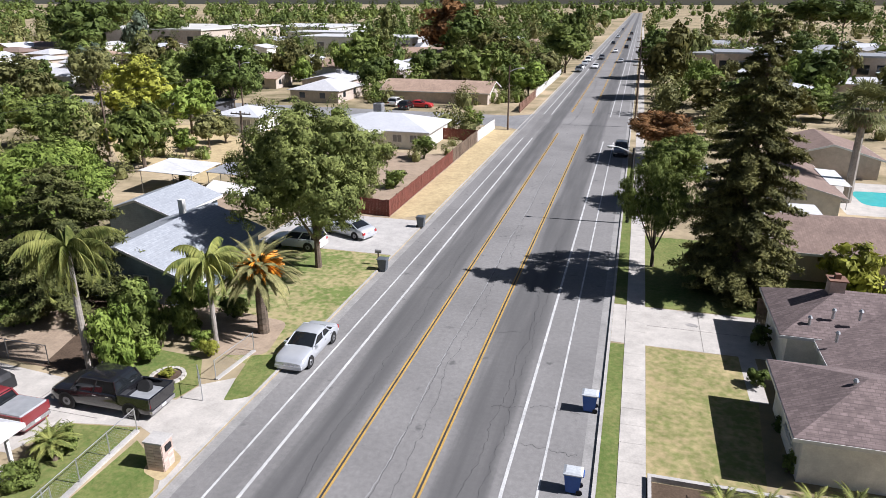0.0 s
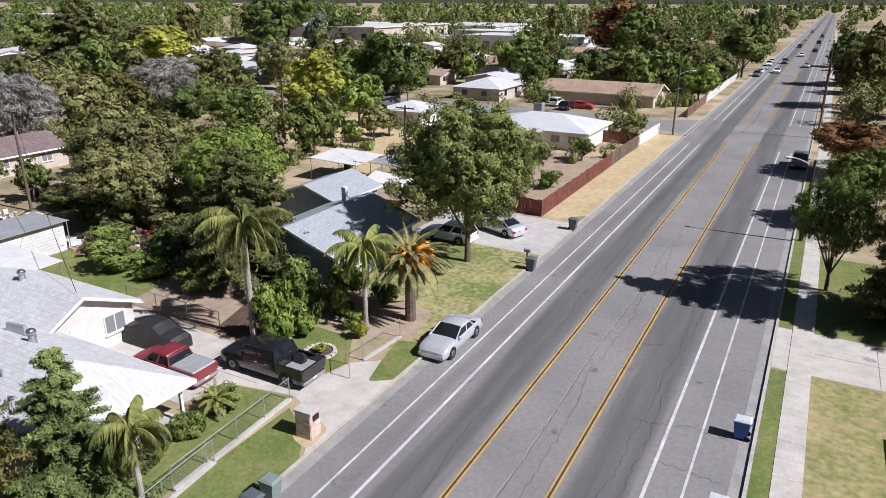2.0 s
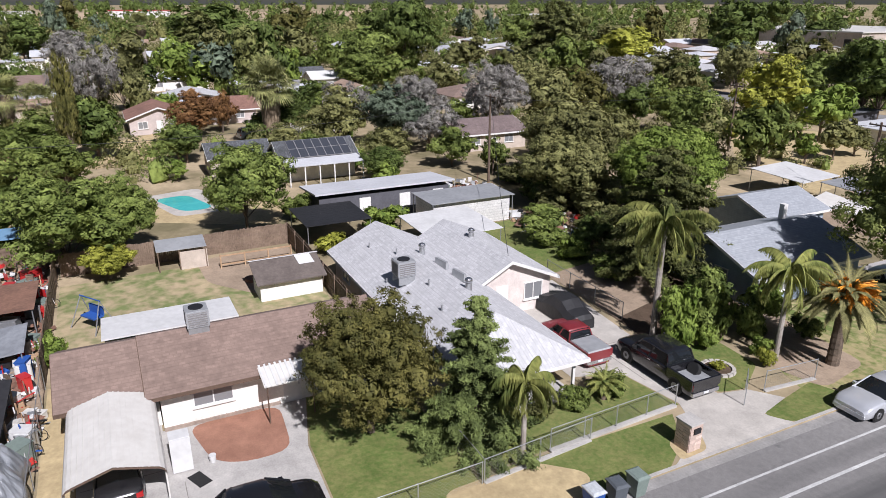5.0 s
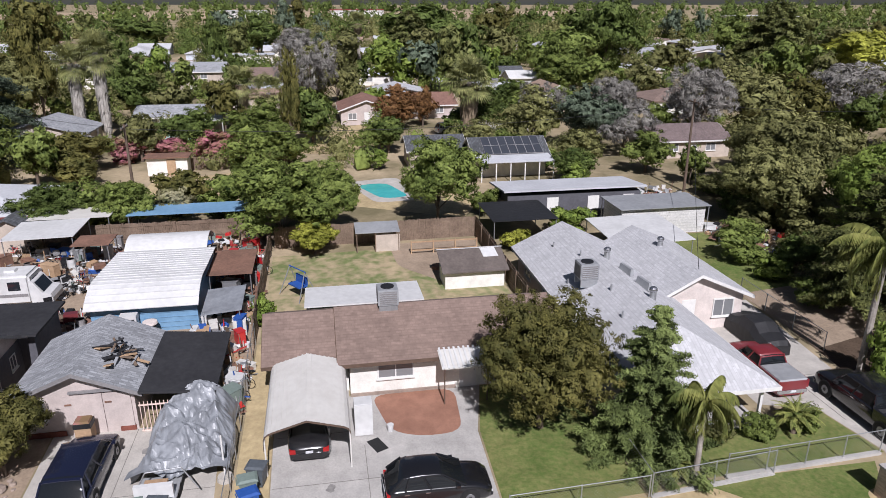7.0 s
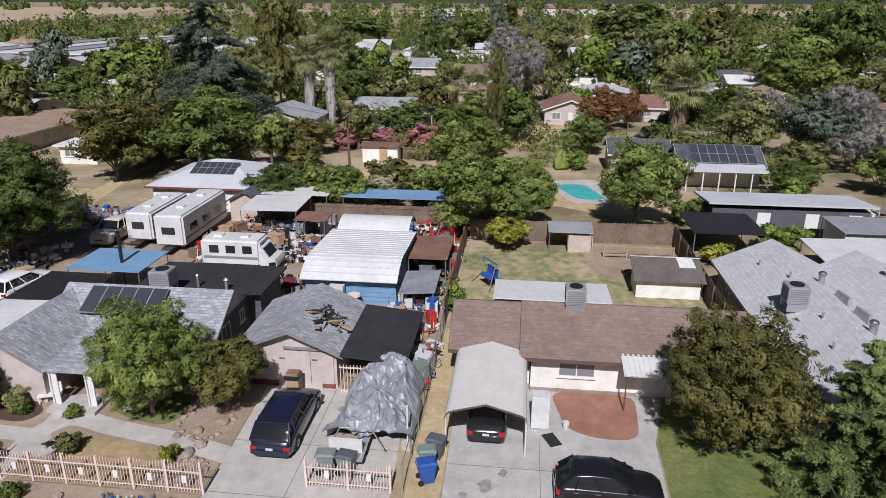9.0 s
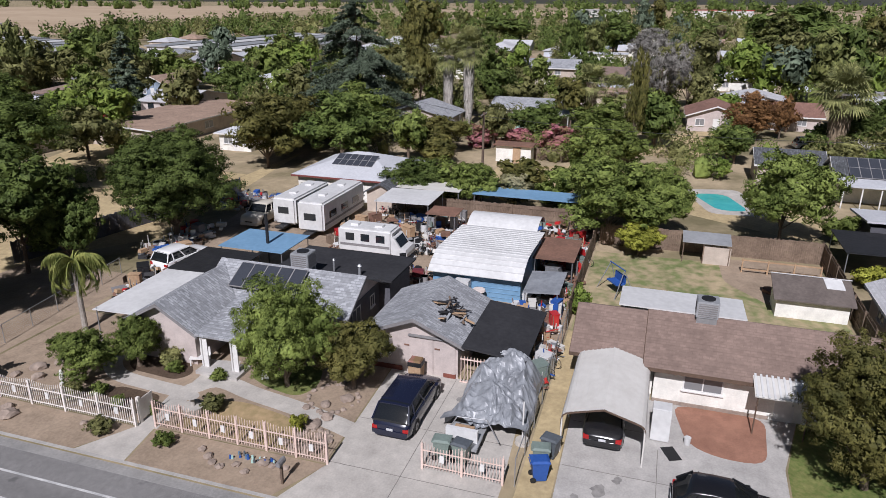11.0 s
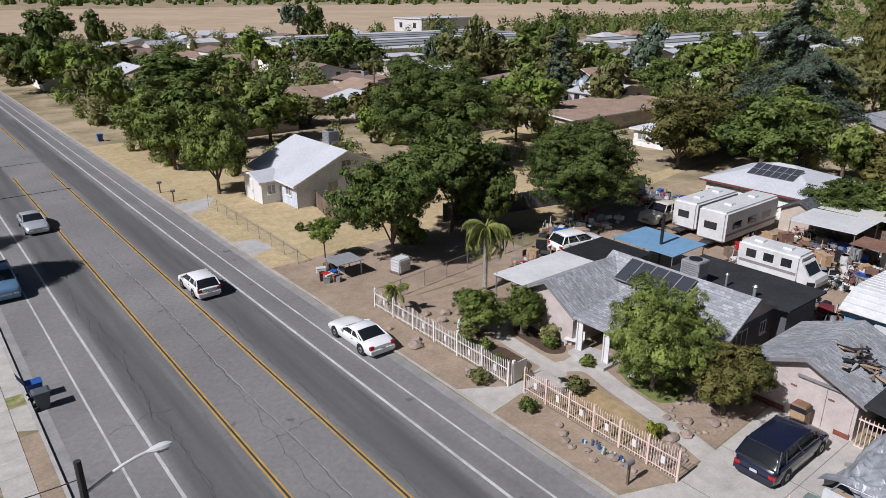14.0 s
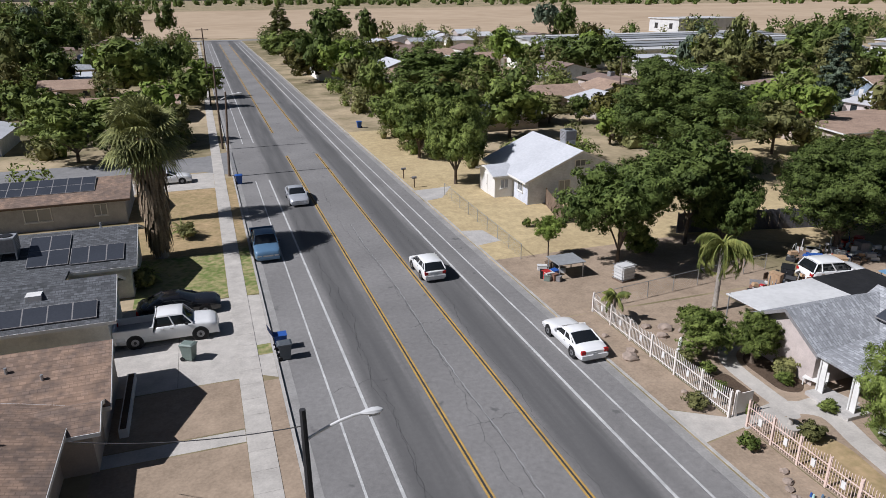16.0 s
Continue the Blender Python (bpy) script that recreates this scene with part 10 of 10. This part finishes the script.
yard_shrub(-63, -15, 4.0, 3.4, LEAF_BRONZE)
yard_shrub(-56.2, -3.2, 5.0, 3.4, LEAF_MID)
yard_shrub(-85, -24.5, 3.6, 3.0, FLOWER_PINK)
yard_shrub(-60.5, -25.2, 3.4, 3.2, LEAF_DARK)
yard_shrub(-63.5, -20.5, 2.6, 2.2, LEAF_OLIVE)
yard_shrub(-72.5, -27.5, 3.6, 3.0, LEAF_BRONZE)
yard_shrub(-86, -20.0, 3.1, 3.2, FLOWER_PINK)
yard_shrub(-87, -14.5, 3.6, 3.4, FLOWER_PINK)
yard_shrub(-86.5, -10.5, 3.2, 3.0, FLOWER_PINK)
yard_shrub(-22.8, -44.6, 3.0, 1.8, LEAF_MID)
yard_shrub(-32, -47.8, 3.5, 2.4, LEAF_DARK)
yard_shrub(-17.6, -53.5, 0.9, 0.5, LEAF_MID)
yard_shrub(13.6, -50.2, 1.6, 1.1, LEAF_OLIVE)
yard_shrub(10.8, -60.5, 1.5, 1.1, LEAF_OLIVE)

for a in ((-30, 71, 3.6, 2.2, LEAF_MID), (-24, 81, 3.0, 1.8, LEAF_OLIVE), (-18.5, 70, 2.2, 1.5, LEAF_MID), (-34, 80, 4.5, 2.6, LEAF_OLIVE), (-20.5, 64.5, 2.6, 1.7, LEAF_OLIVE), (-27, 62, 3.2, 2.0, LEAF_BRIGHT), (-33, 65, 2.8, 2.0, LEAF_MID)):
    yard_shrub(*a)


def sago(x, y, h, label, seed, n=26, L=1.1):
    """A low rosette of stiff feather leaves."""
    rng = np.random.default_rng(seed)
    t = thing("sago_palm", x, y, LOT, 0, label, "palm")
    part("trunk", tubes(((0, 0, -0.05), (0, 0, h), 0.17, 0.14), n=10), BARK, t, local=True)
    vs, fs = [], []
    for k in range(n):
        frond(rng, L * rng.uniform(0.85, 1.1), 1.3, 0, 0.26, 16, vs, fs, k * 2.39996, 1.3 - 1.3 * k / n, h, 0.2, 0.03)
    mesh_np("crown", np.array(vs), fs, LEAF_PALM, t)


sago(-17.5, 20.4, 0.9, "dark sago palm beside the porch", 1, 30, 1.3)
sago(-15.6, 13.6, 0.4, "low spiky palm beside the fence", 2, 22, 1.1)
sago(13.4, -51.6, 0.5, "low spiky palm in the front yard", 3, 24, 1.5)
sago(11.2, -61.5, 0.5, "low spiky palm in the dry front yard", 4, 24, 1.4)
for k, (x, y) in enumerate(((12.6, 24.6), (14.4, 25.2), (16.0, 25.6), (15.2, 24.0), (11.0, 24.4))):
    sago(x, y, 0.5, "pale feathery palm behind the garden kerb", 5 + k, 26, 1.3)


# ---- the suburb beyond ----
random.seed(9)
rng = np.random.default_rng(9)
FARCROWN = [crown_mesh("crown", 400 + k, 1900, 0.1, 11, 0.85, 0.74, 0.55, (0.28, 0.5), 66, (0.1, 0.22)) for k in range(5)]
for me, _ in FARCROWN:
    me.materials.append(LEAF_MID)
LITE = []
for k in range(4):
    me, _ = crown_mesh("crown", 450 + k, 900, 0.125, 9, 0.85, 0.74, 0.55, (0.28, 0.5), 44, (0.12, 0.24))
    v = np.array([q.co[:] for q in me.vertices])
    LITE.append((v, np.array([q.vertices[:] for q in me.polygons])))
    bpy.data.meshes.remove(me)
GROVES = {}
FARTRUNK = bpy.data.meshes.new("trunk")
bm = tubes(((0, 0, -0.1), (0, 0, 0.6), 0.05, 0.03), n=6)
bm.to_mesh(FARTRUNK)
bm.free()
FARTRUNK.materials.append(BARK)
ROOFS = (SH_TAN, SH_BROWN, SH_WHITE, SH_GREY, SH_PALE, SH_PALE, SH_WHITE, SH_WHITE)
RW = ("tan", "brown", "white", "grey", "pale grey", "pale grey", "white", "white")
BUILT = [(o.location.x, o.location.y) for o in scene.objects if o.get("category") in ("house", "outbuilding")]


def seen(x, y):
    """Whether a place lies on the side of the road corridor and angles that the walk looks over."""
    a = math.degrees(math.atan2(-(x - 7), y)) % 360
    return a < 200 or a > 335


def is_open(x, y):
    if 12 < x < 42 and 46 < y < 100:
        return False
    if -245 < x < -112 and -282 < y < -185:
        return False
    if -325 < x < -196 and -188 < y < -120:
        return False
    if any(a - 3 < x < b + 3 and c - 3 < y < d + 3 for a, b, c, d in SITES):
        return False
    if -15.5 < x < 10:
        return False
    if -200 < x < -10 and 110 < y < 130 or 5 < x < 140 and -96 < y < -82:
        return False
    if x < -100 and -345 - 0.33 * (-260 - x) * (x < -260) > y and y > -1500:
        return False
    if y < -335 and x < 50:
        return False
    if -1520 < x < -890 and -500 < y < 600:
        return False
    return True


def thinned(x, y, draw):
    """Fewer trees among the townhouses east of the road."""
    return x > 12 and y > 84 and draw < 0.55


def far_house(x, y, k):
    w, d = random.uniform(5, 7.5), random.uniform(4, 5.5)
    if k % 2:
        w, d = d, w
    if any(math.hypot(x - a, y - b) < 14 for a, b in BUILT):
        return
    if any(math.hypot(x - a, y - b) < r + 5 for a, b, r in TAKEN) and random.random() < 0.8:
        return
    BUILT.append((x, y))
    i = random.randrange(len(ROOFS))
    zr = random.uniform(3.4, 4.4)
    r = math.hypot(x, y)
    h = thing("house", x, y, LOT, 0, RW[i] + "-roofed house among trees", "house", "distant houses")
    ax = random.choice(("x", "y", "hip"))
    x0, x1, y0, y1 = x - w, x + w, y - d, y + d
    wall = random.choice((STUCCO_TAN, STUCCO_WHITE, STUCCO_PINK, SIDING_GREY))
    bm = bmesh.new()
    if ax == "hip":
        box(bm, x0, x1, y0, y1, 0, 2.5)
    else:
        gable_walls(bm, x0, x1, y0, y1, 0, 2.45, zr - 0.15, ax)
    part("wall", bm, wall, h)
    bm = bmesh.new()
    if ax == "hip":
        hip_roof(bm, x0, x1, y0, y1, 2.6, zr)
    else:
        gable_roof(bm, x0, x1, y0, y1, 2.6, zr, ax)
    part("roof", bm, ROOFS[i], h)
    if r < 190:
        for s, at in (("E", x1), ("N" if y < 0 else "S", y1 if y < 0 else y0)):
            for q in (-0.5, 0.35):
                c = (y if s == "E" else x) + q * (d if s == "E" else w)
                part("window", face_box(bmesh.new(), s, at, c - 0.6, c + 0.6, 1.0, 2.1, -0.03, 0.03), GLASS, h)
        if r < 180 and random.random() < 0.5:
            cooler(x + random.uniform(-2, 2), y + random.uniform(-1, 1), zr - 0.4, 1.1, "grey cooler box on a distant roof", 0)


k = 0
for ring_y in range(-420, 640, 24):
    for ring_x in range(-420, 220, 19):
        x, y = ring_x + random.uniform(-4, 4), ring_y + random.uniform(-5, 5)
        r = math.hypot(x - 7, y)
        if r < 104 or r > 360 or not seen(x, y) or not is_open(x, y) or (-18 - 9 < x < 20 and x > -27):
            continue
        if -75 < x < -14 and -62 < y < 108 or -50 < x < -14 and -98 < y < -50 or random.random() < 0.2:
            continue
        k += 1
        far_house(x, y, k)


def far_tree(x, y, h, r, leaf, i):
    """A tree of its own within reach of the eye; further off one of a joined grove."""
    if math.hypot(x - 7, y) > 122:
        a = random.uniform(0, math.tau)
        v, f = LITE[i % 4]
        w = v * np.array([r, r, h * 0.9 / 1.75])
        w = np.stack([w[:, 0] * math.cos(a) - w[:, 1] * math.sin(a) + x, w[:, 0] * math.sin(a) + w[:, 1] * math.cos(a) + y, w[:, 2] + LOT + h * 0.08], 1)
        GROVES.setdefault(leaf.name, []).append((w, f))
        return
    t = thing("tree", x, y, LOT, random.uniform(0, 360), "distant tree among houses", "tree", "distant trees")
    c = new("crown", FARCROWN[i % 5][0])
    c.parent, c.location, c.scale = t, (0, 0, h * 0.12), (r, r, h * 0.88 / 1.75)
    c.material_slots[0].link = "OBJECT"
    c.material_slots[0].material = leaf
    tr = new("trunk", FARTRUNK)
    tr.parent, tr.scale = t, (h * 0.6, h * 0.6, h)


for k, (x, y, h, r) in enumerate(((38, -172, 11, 5.5), (45, -176, 15, 6.5), (52, -221, 17, 7.5), (64, -264, 19, 8.5), (48, -257, 17, 7.0), (58, -190, 14, 6.5), (43, -344, 21, 7.0), (34, -330, 18, 6.0), (21, -379, 17, 6.0))):
    TAKEN.append((x, y, r))
    far_tree(x, y, h, r, (LEAF_DARK, LEAF_CONIFER)[k % 2], k)
PALETTE = (LEAF_DARK, LEAF_MID, LEAF_MID, LEAF_OLIVE, LEAF_BRIGHT, LEAF_DARK, LEAF_OLIVE, LEAF_BRONZE, LEAF_DARK, LEAF_BRIGHT, LEAF_MID, LEAF_OLIVE)
i = 0
while i < 620:
    a = radians(random.uniform(-28, 200))
    r = 74 + 135 * math.sqrt(random.random())
    x, y = 7 - math.sin(a) * r, math.cos(a) * r
    i += 1
    if thinned(x, y, random.random()) or not is_open(x, y) or any(math.hypot(x - p, y - q) < 8.5 for p, q in BUILT) or any(math.hypot(x - p, y - q) < s for p, q, s in TAKEN):
        continue
    if -48 < x < -22 and 84 < y < 150 or (x > -26 and x < 0 and 60 < y < 130):
        continue
    h = random.uniform(4.5, 9.5) * (1.0 + (r > 150) * 0.35)
    TAKEN.append((x, y, h * 0.4))
    far_tree(x, y, h, h * random.uniform(0.42, 0.62), PALETTE[random.randrange(12)], i)


i = 0
while i < 105:
    a = radians(random.uniform(-26, 196))
    r = random.uniform(150, 430)
    x, y = 7 - math.sin(a) * r, math.cos(a) * r
    i += 1
    if thinned(x, y, random.random()) or not is_open(x, y) or any(math.hypot(x - p, y - q) < 9 for p, q in BUILT):
        continue
    h = random.uniform(11, 17) * (1.0 + (r > 300) * 0.25)
    far_tree(x, y, h, h * random.uniform(0.26, 0.45), (LEAF_DARK, LEAF_CONIFER, LEAF_DARK, LEAF_CEDAR, LEAF_BRONZE)[i % 5], i)


for key, rows in GROVES.items():
    starts = np.cumsum([0] + [len(v) for v, _ in rows])
    mesh_np("far_trees", np.concatenate([v for v, _ in rows]), np.concatenate([f + o for (_, f), o in zip(rows, starts)]), bpy.data.materials[key], None, "distant trees with " + key.replace("_", " "), "trees", "stuff")


def woods(name, count, r0, r1, size, leaf, label, seed, openness=True):
    """Distant tree tops, joined: each a lumpy crown set with loose leaf clumps."""
    rng = np.random.default_rng(seed)
    V, F = [], []
    off = 0
    base_v, base_f = ICO2
    made = 0
    while made < count:
        a = radians(rng.uniform(-30, 202))
        r = math.sqrt(r0 * r0 + (r1 * r1 - r0 * r0) * rng.random())
        x, y = 7 - math.sin(a) * r, math.cos(a) * r
        made += 1
        if thinned(x, y, rng.random()):
            continue
        if openness and (not is_open(x, y) or (r < 340 and any(abs(x - p) < 8.5 and abs(y - q) < 7.5 for p, q in BUILT))):
            continue
        gaze = Vector((x - 7, y)).normalized()
        if r < 340 and rng.random() < 0.8 and any(0 < (p - x) * gaze.x + (q - y) * gaze.y < 20 and abs((p - x) * gaze.y - (q - y) * gaze.x) < 7 for p, q in BUILT):
            continue
        s = size * rng.uniform(0.6, 1.3)
        n = 340 if r < 340 else 100 if r < 600 else 40
        hh = rng.uniform(0.8, 1.7)
        lump = rng.normal(size=(9, 3))
        lump /= np.linalg.norm(lump, axis=1, keepdims=True)
        lump[:, 2] = np.abs(lump[:, 2])
        i = rng.integers(0, 9, n)
        d = rng.normal(size=(n, 3)) + lump[i] * 0.6
        d /= np.linalg.norm(d, axis=1, keepdims=True)
        p = (lump[i] * 0.55 + d * rng.uniform(0.35, 0.6, (n, 1))) * np.array([s, s, s * hh]) + np.array([x, y, s * 0.35 * hh])
        v, f = leaf_cloud(p, d + rng.normal(size=d.shape) * 0.3, s * (0.125 if r < 340 else 0.22 if r < 600 else 0.29), rng, 1.4)
        V.append(v)
        F.append(f + off)
        off += len(v)
        w = ICO1[0] * np.array([s, s, s * hh]) * 0.5 * (1 + rng.uniform(-0.25, 0.25, (len(ICO1[0]), 1))) + np.array([x, y, s * 0.35 * hh])
        V.append(w)
        F.append(ICO1[1] + off)
        off += len(w)
    faces = np.concatenate(F)
    mesh_np(name, np.concatenate(V), faces, leaf, None, label, "trees", "stuff")


woods("scrub", 520, 76, 150, 1.5, LEAF_OLIVE, "hedges and scrub between the yards", 39)
woods("scrub", 420, 76, 160, 1.8, LEAF_MID, "green hedges between the yards", 40)
woods("far_woods", 170, 92, 150, 3.0, LEAF_OLIVE, "dark green trees between the yards", 41)
woods("far_woods", 600, 130, 330, 3.4, LEAF_MID, "green trees among distant houses", 36)
woods("far_woods", 340, 130, 330, 4.0, LEAF_DARK, "dark green trees among distant houses", 37)
woods("far_woods", 480, 120, 330, 3.2, LEAF_OLIVE, "olive-green trees among distant houses", 38)
woods("far_woods", 800, 300, 560, 5.0, LEAF_DARK, "distant dark green trees", 31)
woods("far_woods", 1100, 300, 600, 4.4, LEAF_OLIVE, "distant olive-green trees", 32)
woods("far_woods", 1200, 540, 1200, 7.5, LEAF_DARK, "far dark treetops towards the horizon", 33)
woods("far_woods", 900, 540, 1400, 7.0, LEAF_MID, "far green treetops towards the horizon", 34)
woods("far_woods", 900, 1500, 2500, 13.0, LEAF_DARK, "tree line on the horizon", 35, False)


# larger distant buildings
def hall(x0, x1, y0, y1, h, wall, roof, label, bands=0):
    b = thing("large_building", (x0 + x1) / 2, (y0 + y1) / 2, LOT, 0, label, "building")
    part("wall", boxes((x0, x1, y0, y1, 0, h)), wall, b)
    part("roof", boxes((x0 - 0.6, x1 + 0.6, y0 - 0.6, y1 + 0.6, h, h + 0.5)), roof, b)
    for k in range(bands):
        c = x0 + (x1 - x0) * (k + 0.5) / bands
        part("window", boxes((c - 1.4, c + 1.4, y0 - 0.06, y0 + 0.1, h * 0.3, h * 0.7)), GLASS, b)
        c = y0 + (y1 - y0) * (k + 0.5) / bands
        part("window", boxes((x1 - 0.1, x1 + 0.06, c - 1.4, c + 1.4, h * 0.3, h * 0.7)), GLASS, b)
    return b


hall(-235, -170, 262, 330, 8, STUCCO_TAN, SHEET_CREAM, "large tan school building with a flat roof", 6)
hall(-205, -150, 345, 400, 6.5, TRIM_WHITE, SHEET_WHITE, "large white flat-roofed building", 5)
hall(-125, -78, 262, 285, 6, TRIM_WHITE, SHEET_WHITE, "white flat-roofed apartment block", 8)
hall(-150, -120, 300, 320, 6, TRIM_WHITE, SHEET_WHITE, "white flat-roofed apartment block", 6)
for k in range(6):
    hall(16 + k * 11, 25 + k * 11, 205 + (k % 2) * 6, 218 + (k % 2) * 6, 6, STUCCO_TAN, SHEET_GREY, "grey two-storey townhouse row", 2)
for k in range(7):
    hall(-238 + k * 6, -118 + k * 3, -276 + k * 13, -268 + k * 13, 3.0, SHEET_WHITE, SHEET_GREY if k % 3 else SHEET_WHITE, "long low grey-roofed storage row")
for k in range(5):
    hall(-318 + k * 5, -208 + k * 2, -184 + k * 12, -176 + k * 12, 3.0, SHEET_WHITE, SHEET_WHITE if k % 2 else SHEET_GREY, "long low grey-roofed storage row")
hall(-272, -232, -346, -320, 7, SHEET_WHITE, SHEET_WHITE, "white flat-roofed industrial building", 2)
hall(-1010, -960, 20, 90, 9, SHEET_WHITE, LAMP_RED, "white hangar with a red band by the airfield")
hall(-1000, -950, -120, -60, 8, SHEET_WHITE, SHEET_WHITE, "white hangar by the airfield")
hall(-640, -560, 380, 420, 7, SHEET_WHITE, SHEET_WHITE, "white warehouse far off")
